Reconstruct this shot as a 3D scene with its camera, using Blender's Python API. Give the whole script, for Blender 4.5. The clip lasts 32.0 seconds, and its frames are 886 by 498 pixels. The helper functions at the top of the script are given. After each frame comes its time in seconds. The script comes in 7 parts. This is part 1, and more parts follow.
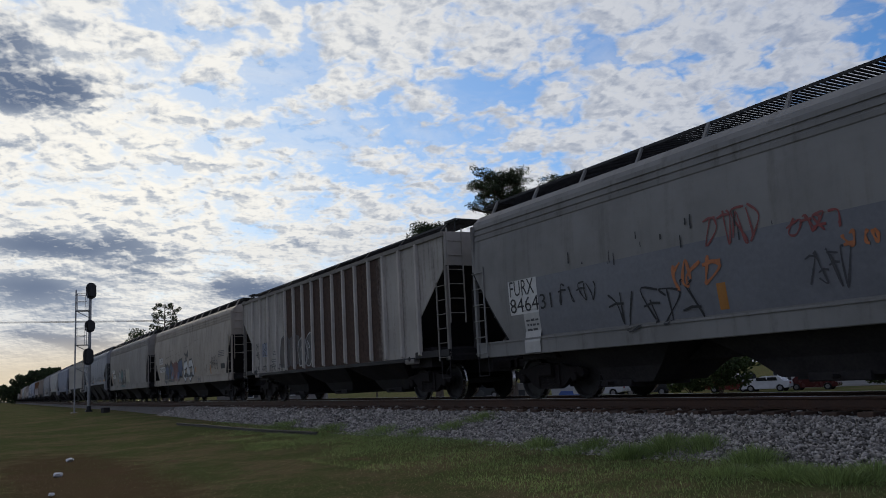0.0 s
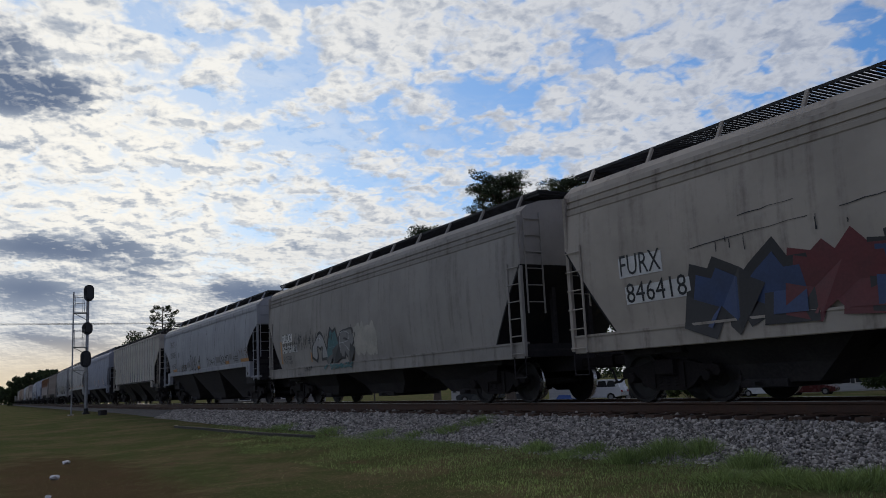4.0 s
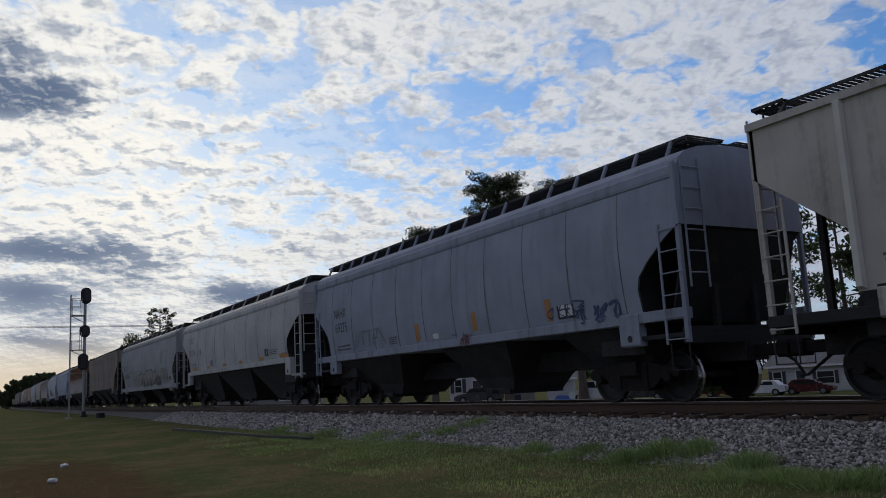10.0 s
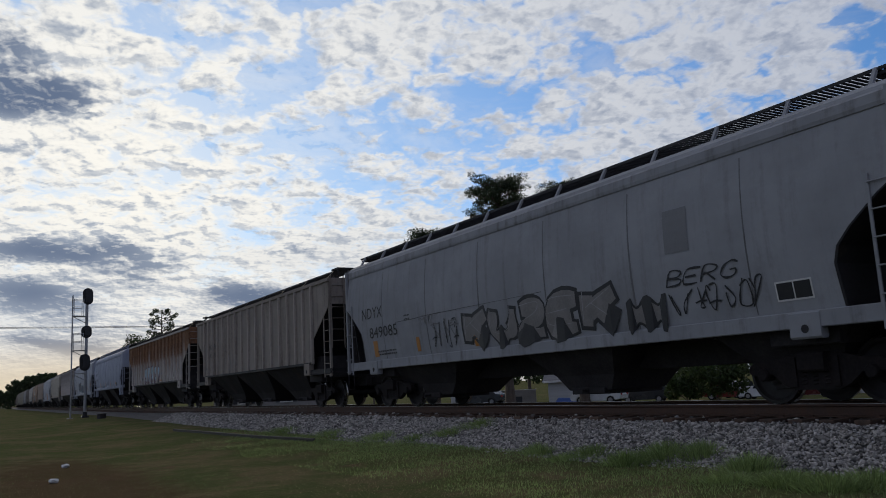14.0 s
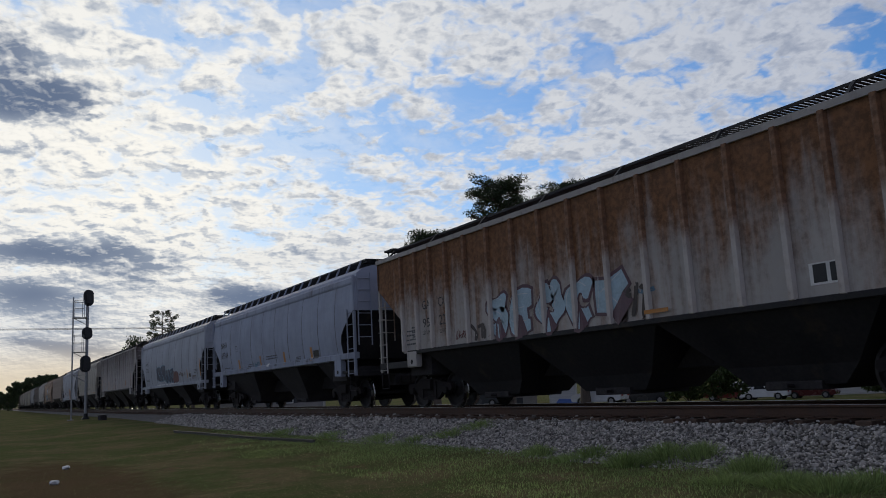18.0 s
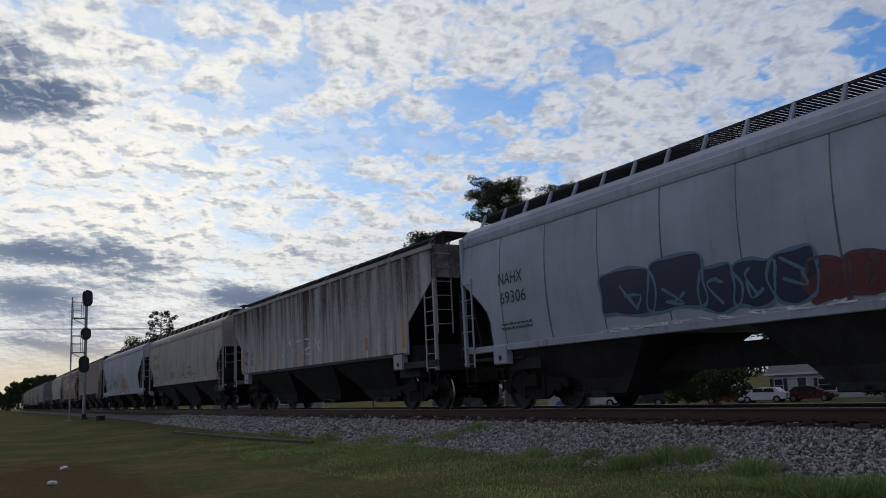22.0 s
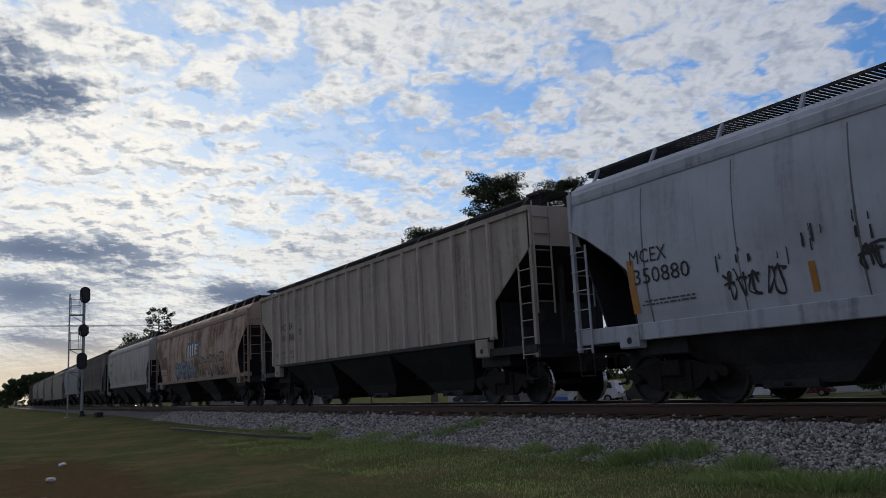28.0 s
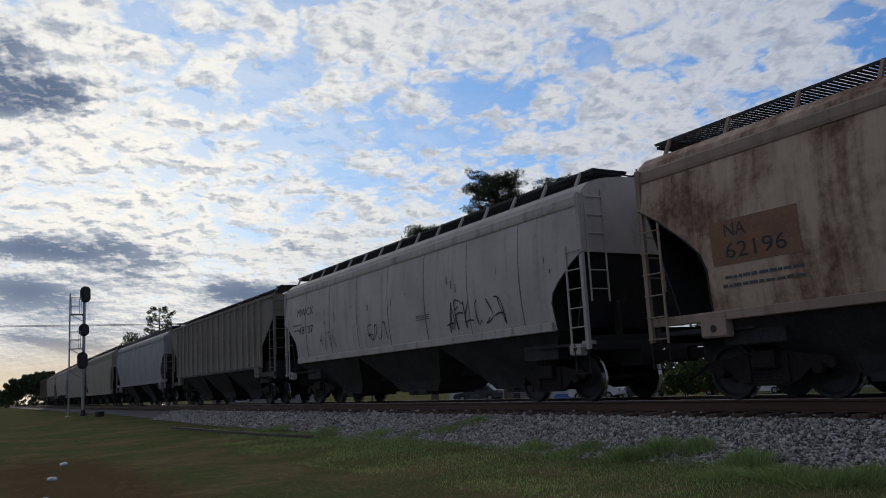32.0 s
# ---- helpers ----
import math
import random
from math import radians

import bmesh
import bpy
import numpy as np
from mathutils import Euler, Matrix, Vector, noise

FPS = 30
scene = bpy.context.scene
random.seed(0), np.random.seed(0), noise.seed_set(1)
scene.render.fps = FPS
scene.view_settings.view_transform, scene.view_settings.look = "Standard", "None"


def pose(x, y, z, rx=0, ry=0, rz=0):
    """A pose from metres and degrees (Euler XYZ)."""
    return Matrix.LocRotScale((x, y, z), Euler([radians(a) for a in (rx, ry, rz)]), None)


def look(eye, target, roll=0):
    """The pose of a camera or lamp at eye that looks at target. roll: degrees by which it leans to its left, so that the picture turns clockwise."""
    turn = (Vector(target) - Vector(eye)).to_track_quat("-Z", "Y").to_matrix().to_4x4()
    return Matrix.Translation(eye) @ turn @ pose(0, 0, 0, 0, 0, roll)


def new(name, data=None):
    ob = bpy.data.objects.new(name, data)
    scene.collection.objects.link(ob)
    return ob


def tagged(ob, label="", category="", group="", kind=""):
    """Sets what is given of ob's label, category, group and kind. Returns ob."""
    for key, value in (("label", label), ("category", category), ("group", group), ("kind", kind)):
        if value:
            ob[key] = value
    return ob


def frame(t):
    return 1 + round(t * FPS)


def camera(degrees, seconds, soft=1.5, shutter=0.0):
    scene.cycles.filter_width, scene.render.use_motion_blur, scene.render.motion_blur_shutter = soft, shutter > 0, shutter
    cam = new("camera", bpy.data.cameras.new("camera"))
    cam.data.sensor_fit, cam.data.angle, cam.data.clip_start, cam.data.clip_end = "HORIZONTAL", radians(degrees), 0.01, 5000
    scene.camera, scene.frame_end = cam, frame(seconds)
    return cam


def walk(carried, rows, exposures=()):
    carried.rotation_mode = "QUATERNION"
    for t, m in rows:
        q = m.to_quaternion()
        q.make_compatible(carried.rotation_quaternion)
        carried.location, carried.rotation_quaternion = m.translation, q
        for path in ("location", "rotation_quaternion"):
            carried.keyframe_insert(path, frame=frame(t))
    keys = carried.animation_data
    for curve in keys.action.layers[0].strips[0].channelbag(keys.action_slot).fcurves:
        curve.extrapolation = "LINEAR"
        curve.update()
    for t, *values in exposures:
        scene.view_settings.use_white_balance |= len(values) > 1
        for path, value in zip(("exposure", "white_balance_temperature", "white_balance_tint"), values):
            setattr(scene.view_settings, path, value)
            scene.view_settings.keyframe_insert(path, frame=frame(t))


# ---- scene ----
# A hand-held camera stands in the grass beside a single track; a train of covered hoppers rolls past.
# x runs along the track (the train goes towards +x), y away from the camera, z up; metres.
EYE = (0.0, 0.0, 1.45)
TURNS = [
    (0, 98.898, 3.005, 60.109),
    (0.5, 98.927, 3.059, 60.090),
    (1, 98.973, 3.079, 60.079),
    (1.5, 99.026, 3.067, 60.070),
    (2, 99.065, 3.049, 60.052),
    (2.5, 99.097, 3.022, 60.028),
    (3, 99.133, 2.937, 59.998),
    (3.5, 99.165, 2.813, 59.963),
    (5.5, 99.011, 2.841, 59.945),
    (6, 99.015, 2.880, 59.942),
    (6.5, 99.057, 2.931, 59.933),
    (7, 99.115, 2.989, 59.923),
    (7.5, 99.175, 3.031, 59.913),
    (8, 99.226, 3.048, 59.892),
    (8.5, 99.246, 3.047, 59.868),
    (9, 99.245, 3.046, 59.853),
    (9.5, 99.234, 3.063, 59.839),
    (10, 99.206, 3.069, 59.827),
    (10.5, 99.163, 3.025, 59.834),
    (11, 99.108, 2.965, 59.859),
    (11.5, 99.081, 2.946, 59.875),
    (12, 99.108, 2.961, 59.871),
    (12.5, 99.163, 2.965, 59.861),
    (13, 99.227, 2.948, 59.861),
    (13.5, 99.287, 2.908, 59.879),
    (14, 99.334, 2.869, 59.917),
    (14.5, 99.374, 2.888, 59.976),
    (16.5, 99.499, 2.917, 60.000),
    (17, 99.476, 2.919, 59.985),
    (17.5, 99.441, 2.927, 59.969),
    (18, 99.419, 2.926, 59.961),
    (18.5, 99.427, 2.905, 59.979),
    (19, 99.458, 2.879, 59.997),
    (19.5, 99.500, 2.873, 59.982),
    (20, 99.546, 2.851, 59.952),
    (20.5, 99.582, 2.793, 59.925),
    (21, 99.588, 2.736, 59.904),
    (21.5, 99.567, 2.708, 59.887),
    (22, 99.535, 2.713, 59.872),
    (22.5, 99.512, 2.742, 59.862),
    (23, 99.499, 2.782, 59.860),
    (23.5, 99.476, 2.818, 59.862),
    (24, 99.422, 2.828, 59.852),
    (24.5, 99.342, 2.814, 59.835),
    (25, 99.253, 2.807, 59.820),
    (25.5, 99.159, 2.820, 59.803),
    (27.5, 99.252, 2.814, 59.745),
    (28, 99.245, 2.858, 59.742),
    (28.5, 99.207, 2.880, 59.748),
    (29, 99.153, 2.881, 59.767),
    (29.5, 99.124, 2.900, 59.803),
    (30, 99.125, 2.913, 59.828),
    (30.5, 99.139, 2.922, 59.819),
    (31, 99.146, 2.969, 59.798),
    (31.5, 99.129, 3.044, 59.788),
    (32, 99.094, 3.124, 59.782),
]
cam = camera(56.529, 32.0, soft=0.95, shutter=0.02)
walk(cam, [(t, pose(*EYE, rx, ry, rz)) for t, rx, ry, rz in TURNS], exposures=[(0.0, 0.0), (32.0, 0.0)])

RAIL_Z = 0.886      # top of the rails
TRACK_Y = 11.8      # centre of the track beside the camera


def bend(x):
    """The track runs straight past the camera and swings gently away in the distance."""
    d = -55.0 - x
    return 0.0 if d <= 0 else 0.03 * (math.hypot(d, 29.0) - 29.0)


def bend_heading(x):
    d = -55.0 - x
    return 0.0 if d <= 0 else -math.degrees(math.atan(0.03 * d / math.hypot(d, 29.0)))


def train_at(t):
    """How far the train has come, in metres, at t seconds."""
    u = (t - 13.0) / 10.0
    return 10.2 * (9.86353 * u + -0.01884 * u ** 2 + 0.02028 * u ** 3)


# ---- light ----
SUN_AZ, SUN_EL = 81.0, 13.6      # degrees from +y towards -x, and above the horizon
sun_dir = Vector((-math.sin(radians(SUN_AZ)) * math.cos(radians(SUN_EL)), math.cos(radians(SUN_AZ)) * math.cos(radians(SUN_EL)), math.sin(radians(SUN_EL))))


class Nodes:
    """Short-hand for wiring shader nodes."""

    def __init__(self, tree):
        self.t = tree
        tree.nodes.clear()

    def n(self, kind, **kw):
        nd = self.t.nodes.new(kind)
        for k, v in kw.items():
            if k == "op":
                nd.operation = v
            elif k == "blend":
                nd.blend_type = v
            elif k == "dt":
                nd.data_type = v
        return nd

    def put(self, sock, v):
        if isinstance(v, bpy.types.NodeSocket):
            self.t.links.new(v, sock)
        elif v is not None:
            sock.default_value = v

    def math(self, op, a, b=None, c=None, clamp=False):
        nd = self.n("ShaderNodeMath", op=op)
        nd.use_clamp = clamp
        for i, v in enumerate((a, b, c)):
            self.put(nd.inputs[i], v)
        return nd.outputs[0]

    def vec(self, op, a, b=None):
        nd = self.n("ShaderNodeVectorMath", op=op)
        self.put(nd.inputs[0], a)
        self.put(nd.inputs[1], b)
        return nd.outputs[1] if op in ("DOT_PRODUCT", "LENGTH", "DISTANCE") else nd.outputs[0]

    def noise(self, v, scale, detail=4.0, rough=0.55, distort=0.0):
        nd = self.n("ShaderNodeTexNoise")
        self.put(nd.inputs["Vector"], v)
        nd.inputs["Scale"].default_value = scale
        nd.inputs["Detail"].default_value = detail
        nd.inputs["Roughness"].default_value = rough
        nd.inputs["Distortion"].default_value = distort
        return nd.outputs[0]

    def mix(self, f, a, b, blend="MIX"):
        nd = self.n("ShaderNodeMix", dt="RGBA", blend=blend)
        self.put(nd.inputs[0], f)
        self.put(nd.inputs[6], a)
        self.put(nd.inputs[7], b)
        return nd.outputs[2]

    def ramp(self, v, lo, hi, to0=0.0, to1=1.0, smooth=True):
        nd = self.n("ShaderNodeMapRange")
        nd.interpolation_type = "SMOOTHSTEP" if smooth else "LINEAR"
        self.put(nd.inputs[0], v)
        for i, x in enumerate((lo, hi, to0, to1)):
            nd.inputs[i + 1].default_value = x
        return nd.outputs[0]

    def scaled(self, v, s, off=(0, 0, 0)):
        nd = self.n("ShaderNodeMapping")
        self.put(nd.inputs[0], v)
        nd.inputs[1].default_value = off
        nd.inputs[3].default_value = s
        return nd.outputs[0]


def rgb(r, g, b):
    return (r, g, b, 1.0)


VIEW_R, VIEW_U, VIEW_F = (0.5015, 0.8636, -0.0514), (0.1642, -0.0366, 0.9858), (-0.8494, 0.5028, 0.1602)     # axes towards the track's far end
# clear gaps and thick banks: place and spread on the sky across and up from that axis, lean, depth
GAPS = [
    (-0.342, 0.261, 0.051, 0.010, -0.35, 0.30),
    (-0.215, 0.213, 0.026, 0.031, 0.10, 0.24),
    (-0.253, 0.172, 0.034, 0.011, 0.00, 0.18),
    (-0.119, 0.134, 0.117, 0.016, 0.00, 0.27),
    (0.062, 0.184, 0.065, 0.031, 0.00, 0.26),
    (0.189, 0.239, 0.031, 0.031, 0.20, 0.24),
    (-0.112, 0.082, 0.089, 0.011, 0.00, 0.20),
    (-0.243, 0.034, 0.055, 0.008, 0.00, 0.16),
    (0.512, 0.254, 0.041, 0.033, 0.00, 0.32),
    (0.333, 0.178, 0.048, 0.019, 0.00, 0.14),
    (-0.058, 0.193, 0.034, 0.012, 0.30, 0.10),
    (0.272, 0.261, 0.027, 0.015, 0.00, 0.10),
    (-0.305, 0.189, 0.023, 0.011, 0.00, 0.12),
    (0.004, 0.104, 0.041, 0.011, 0.00, 0.14),
    (-0.154, 0.220, 0.021, 0.014, 0.00, 0.08),
]
BANKS = [
    (-0.497, 0.187, 0.110, 0.032, -0.10, 0.46),
    (-0.531, 0.254, 0.075, 0.038, 0.00, 0.30),
    (-0.483, 0.004, 0.130, 0.016, 0.00, 0.34),
    (-0.503, -0.051, 0.089, 0.023, 0.00, 0.32),
    (-0.229, -0.054, 0.096, 0.023, 0.00, 0.36),
    (-0.476, -0.115, 0.103, 0.014, 0.00, 0.26),
    (-0.154, 0.001, 0.062, 0.015, 0.00, 0.16),
    (-0.380, -0.020, 0.082, 0.016, 0.00, 0.20),
    (-0.092, 0.254, 0.096, 0.034, 0.00, 0.06),
    (0.052, 0.251, 0.075, 0.031, 0.00, 0.08),
    (0.368, 0.241, 0.096, 0.048, 0.00, 0.10),
    (-0.401, -0.088, 0.110, 0.021, 0.00, 0.22),
    (0.230, 0.158, 0.082, 0.027, 0.00, 0.08),
    (-0.510, 0.117, 0.062, 0.021, 0.00, 0.12),
    (-0.510, -0.143, 0.082, 0.012, 0.00, 0.16),
]


def make_sky():
    """A blue evening sky under a broken deck of small clouds, bright round the veiled sun."""
    w = bpy.data.worlds.new("sky")
    scene.world = w
    w.use_nodes = True
    k = Nodes(w.node_tree)
    d = k.vec("NORMALIZE", k.n("ShaderNodeTexCoord").outputs["Generated"])
    sky = k.n("ShaderNodeTexSky")
    sky.sky_type = "NISHITA"
    sky.sun_disc = False
    sky.sun_elevation = radians(SUN_EL)
    sky.sun_rotation = radians(-SUN_AZ)
    sky.air_density, sky.dust_density, sky.ozone_density = 1.0, 0.6, 3.0
    sep = k.n("ShaderNodeSeparateXYZ")
    k.put(sep.inputs[0], d)
    z = k.math("MAXIMUM", sep.outputs[2], 0.0)
    zz = k.math("ADD", z, 0.24)
    comb = k.n("ShaderNodeCombineXYZ")
    k.put(comb.inputs[0], k.math("DIVIDE", sep.outputs[0], zz))
    k.put(comb.inputs[1], k.math("DIVIDE", sep.outputs[1], zz))
    p = comb.outputs[0]
    big = k.noise(k.scaled(p, (1, 1, 1), (3.1, 1.7, 0.0)), 1.6, 3.0, 0.5, 0.4)

    def lumps(q, scale, soft):
        # rounded heads of cloud
        vo = k.n("ShaderNodeTexVoronoi")
        vo.feature = "SMOOTH_F1"
        vo.inputs["Scale"].default_value = scale
        vo.inputs["Smoothness"].default_value = soft
        k.put(vo.inputs["Vector"], q)
        return k.math("SUBTRACT", 0.5, vo.outputs["Distance"])

    def puffs(q):
        warp = k.n("ShaderNodeTexNoise")
        k.put(warp.inputs["Vector"], q)
        warp.inputs["Scale"].default_value = 15.0
        warp.inputs["Detail"].default_value = 5.0
        bent = k.vec("ADD", q, k.vec("MULTIPLY", k.vec("SUBTRACT", warp.outputs["Color"], (0.5, 0.5, 0.5)), (0.11, 0.11, 0.0)))
        a = k.noise(k.scaled(q, (1, 1, 1), (7.3, 2.2, 0.4)), 7.6, 10.0, 0.61, 0.3)
        heads = k.math("ADD", k.math("MULTIPLY", lumps(bent, 15.0, 0.35), 0.40), k.math("MULTIPLY", lumps(k.scaled(bent, (1, 1, 1), (3.3, 1.1, 0.0)), 40.0, 0.3), 0.24))
        return k.math("ADD", k.math("ADD", k.math("MULTIPLY", a, 0.92), heads), 0.330)

    bits = puffs(p)
    toward = k.vec("ADD", p, (-0.035, -0.006, 0.0))
    relief = k.ramp(k.math("SUBTRACT", bits, puffs(toward)), -0.20, 0.20, smooth=False)
    # towards the horizon the deck smooths out into long soft banks
    calm = k.ramp(z, 0.06, 0.24, 0.30, 1.0)
    long_banks = k.math("MULTIPLY", k.math("SUBTRACT", k.noise(k.scaled(d, (3.0, 3.0, 22.0)), 1.0, 5.0, 0.55, 0.5), 0.5), k.ramp(z, 0.08, 0.24, 0.75, 0.0))
    bits = k.math("ADD", k.math("MULTIPLY_ADD", k.math("SUBTRACT", bits, 0.78), calm, 0.78), long_banks)
    relief = k.math("MULTIPLY_ADD", k.math("SUBTRACT", relief, 0.45), calm, 0.45)
    # crisp small ridges on the cloud heads
    ripple = k.scaled(p, (1.0, 1.0, 1.0), (2.7, 5.1, 0.0))
    ridge = k.math("SUBTRACT", k.noise(ripple, 22.0, 6.0, 0.62, 0.4), k.noise(k.vec("ADD", ripple, (-0.010, -0.003, 0.0)), 22.0, 6.0, 0.62, 0.4))
    field = k.math("ADD", k.math("MULTIPLY", big, 0.30), bits)
    # the larger clear gaps and thick banks of this evening, about the bearing of the track's far end
    fwd, rgt, upw = Vector(VIEW_F), Vector(VIEW_R), Vector(VIEW_U)
    ahead = k.math("MAXIMUM", k.vec("DOT_PRODUCT", d, tuple(fwd)), 0.05)
    u = k.math("DIVIDE", k.vec("DOT_PRODUCT", d, tuple(rgt)), ahead)
    v = k.math("DIVIDE", k.vec("DOT_PRODUCT", d, tuple(upw)), ahead)

    drift = k.n("ShaderNodeTexNoise")
    k.put(drift.inputs["Vector"], k.scaled(d, (1.0, 1.0, 1.6)))
    drift.inputs["Scale"].default_value = 7.0
    drift.inputs["Detail"].default_value = 5.0
    pull = k.n("ShaderNodeSeparateXYZ")
    k.put(pull.inputs[0], drift.outputs["Color"])
    u = k.math("ADD", u, k.math("MULTIPLY", k.math("SUBTRACT", pull.outputs[0], 0.5), 0.16))
    v = k.math("ADD", v, k.math("MULTIPLY", k.math("SUBTRACT", pull.outputs[1], 0.5), 0.07))

    def blobs(rows):
        total = None
        for uu, vv, su, sv, lean, amount in rows:
            du, dv = k.math("SUBTRACT", u, uu), k.math("SUBTRACT", v, vv)
            a = k.math("MULTIPLY", k.math("ADD", du, k.math("MULTIPLY", dv, lean)), 1 / su)
            b = k.math("MULTIPLY", k.math("SUBTRACT", dv, k.math("MULTIPLY", du, lean)), 1 / sv)
            e = k.math("POWER", 2.718, k.math("MULTIPLY", k.math("ADD", k.math("MULTIPLY", a, a), k.math("MULTIPLY", b, b)), -1.0))
            e = k.math("MULTIPLY", e, amount)
            total = e if total is None else k.math("ADD", total, e)
        return total

    field = k.math("SUBTRACT", field, blobs(GAPS))
    field = k.math("ADD", field, blobs(BANKS))
    # thin veils between the heads, and a deck that closes and smooths out towards the horizon
    veil = k.ramp(k.noise(k.scaled(p, (1, 1, 1), (1.2, 8.8, 0.0)), 5.0, 6.0, 0.6, 0.6), 0.42, 0.70, 0.0, 0.34)
    bank_depth = blobs(BANKS)
    cover = k.math("MAXIMUM", k.ramp(field, 0.70, 0.985), veil)
    thick = k.ramp(field, 1.0, 1.45)
    bank = k.ramp(bank_depth, 0.03, 0.42)
    near_sun = k.vec("DOT_PRODUCT", d, tuple(sun_dir))
    glow = k.math("POWER", k.math("MAXIMUM", near_sun, 0.0), 50.0)
    wide = k.math("POWER", k.math("MAXIMUM", near_sun, 0.0), 7.0)
    lit = k.mix(wide, rgb(0.47, 0.51, 0.60), rgb(0.93, 0.92, 0.88))
    grey = k.mix(wide, rgb(0.30, 0.345, 0.45), rgb(0.38, 0.43, 0.51))
    deep = k.mix(wide, rgb(0.21, 0.26, 0.36), rgb(0.125, 0.170, 0.265))
    shade = k.mix(bank, grey, deep)
    dim = k.math("ADD", k.math("MULTIPLY", thick, 0.45), k.math("MULTIPLY_ADD", k.math("SUBTRACT", relief, 0.40), 0.95, k.math("MULTIPLY", bank, 0.85)), clamp=True)
    dim = k.math("ADD", dim, k.math("MULTIPLY", ridge, 1.5), clamp=True)
    dim = k.math("ADD", dim, k.math("MULTIPLY", k.ramp(z, 0.03, 0.24, 0.62, 0.0), k.ramp(long_banks, -0.14, 0.08)), clamp=True)
    cloud = k.mix(dim, lit, shade)
    blue = k.mix(1.0, sky.outputs[0], rgb(0.070, 0.102, 0.140), "MULTIPLY")
    blue = k.mix(k.math("MULTIPLY", wide, 0.80), blue, rgb(0.27, 0.43, 0.70))
    col = k.mix(cover, blue, cloud)
    col = k.mix(k.math("MULTIPLY", k.math("MULTIPLY", glow, 0.45), k.ramp(dim, 0.15, 0.6, 1.0, 0.0)), col, rgb(1.04, 0.99, 0.88))
    low = k.ramp(sep.outputs[2], 0.016, 0.085, 1.0, 0.0)
    col = k.mix(k.math("MULTIPLY", low, 0.85), col, k.mix(wide, rgb(0.27, 0.34, 0.44), rgb(0.88, 0.71, 0.46)))
    # the evening sky darkens away from the sun
    col = k.mix(k.ramp(near_sun, -0.55, 0.80, 1.0, 0.0), col, k.mix(1.0, col, rgb(0.465, 0.445, 0.495), "MULTIPLY"))
    # and brightens again opposite it
    col = k.mix(k.ramp(near_sun, -0.90, -0.10, 1.0, 0.0), col, k.mix(1.0, col, rgb(1.75, 1.75, 1.75), "MULTIPLY"))
    bg = k.n("ShaderNodeBackground")
    k.put(bg.inputs[0], col)
    bg.inputs[1].default_value = 1.0
    out = k.n("ShaderNodeOutputWorld")
    k.put(out.inputs[0], bg.outputs[0])


make_sky()
sun = new("sun", bpy.data.lights.new("sun", "SUN"))
sun.data.energy, sun.data.angle, sun.data.color = 1.0, radians(10), (1.0, 0.86, 0.66)
sun.matrix_world = look((0, 0, 60), tuple(Vector((0, 0, 60)) - sun_dir))

# ---- materials ----


def surface(name, a, b, rough=0.8, metal=0.0, scale=3.0, fine=40.0, bump=0.3, spread=0.5, stretch=(1, 1, 1), c=None, c_amount=0.0, c_scale=1.0, random_amount=0.0, island=False, through_light=0.0, spec=0.5, gloss_var=0.1, bump_dist=0.01):
    """A plain surface: two colours mixed by a coarse and a fine noise, a third in patches, with fine relief."""
    m = bpy.data.materials.new(name)
    m.use_nodes = True
    k = Nodes(m.node_tree)
    v = k.scaled(k.n("ShaderNodeTexCoord").outputs["Object"], stretch)
    n1 = k.noise(v, scale, 5.0, 0.6)
    n2 = k.noise(v, fine, 3.0, 0.6)
    f = k.math("ADD", k.math("MULTIPLY", n1, 0.65), k.math("MULTIPLY", n2, 0.35))
    f = k.ramp(f, 0.5 - 0.25 * spread - 0.08, 0.5 + 0.25 * spread + 0.08)
    col = k.mix(f, rgb(*a), rgb(*b))
    if c is not None:
        patch = k.ramp(k.noise(k.scaled(v, (1, 1, 1), (5.3, 2.1, 7.7)), c_scale, 6.0, 0.62), 0.62 - 0.2 * c_amount, 0.72 - 0.1 * c_amount)
        col = k.mix(patch, col, rgb(*c))
    if random_amount:
        if island:
            r = k.n("ShaderNodeNewGeometry").outputs["Random Per Island"]
        else:
            r = k.n("ShaderNodeObjectInfo").outputs["Random"]
        hsv = k.n("ShaderNodeHueSaturation")
        k.put(hsv.inputs["Value"], k.ramp(r, 0, 1, 1 - random_amount, 1 + random_amount, False))
        k.put(hsv.inputs["Color"], col)
        col = hsv.outputs[0]
    bs = k.n("ShaderNodeBsdfPrincipled")
    k.put(bs.inputs["Base Color"], col)
    bs.inputs["Metallic"].default_value = metal
    bs.inputs["Specular IOR Level"].default_value = spec
    k.put(bs.inputs["Roughness"], k.ramp(n1, 0.3, 0.7, max(0.02, rough - gloss_var), min(1, rough + gloss_var)))
    if bump:
        bp = k.n("ShaderNodeBump")
        bp.inputs["Strength"].default_value = bump
        bp.inputs["Distance"].default_value = bump_dist
        k.put(bp.inputs["Height"], n2)
        k.put(bs.inputs["Normal"], bp.outputs[0])
    o = k.n("ShaderNodeOutputMaterial")
    if through_light:
        tr = k.n("ShaderNodeBsdfTranslucent")
        k.put(tr.inputs[0], col)
        mx = k.n("ShaderNodeMixShader")
        mx.inputs[0].default_value = through_light
        k.put(mx.inputs[1], bs.outputs[0])
        k.put(mx.inputs[2], tr.outputs[0])
        k.put(o.inputs[0], mx.outputs[0])
    else:
        k.put(o.inputs[0], bs.outputs[0])
    return m


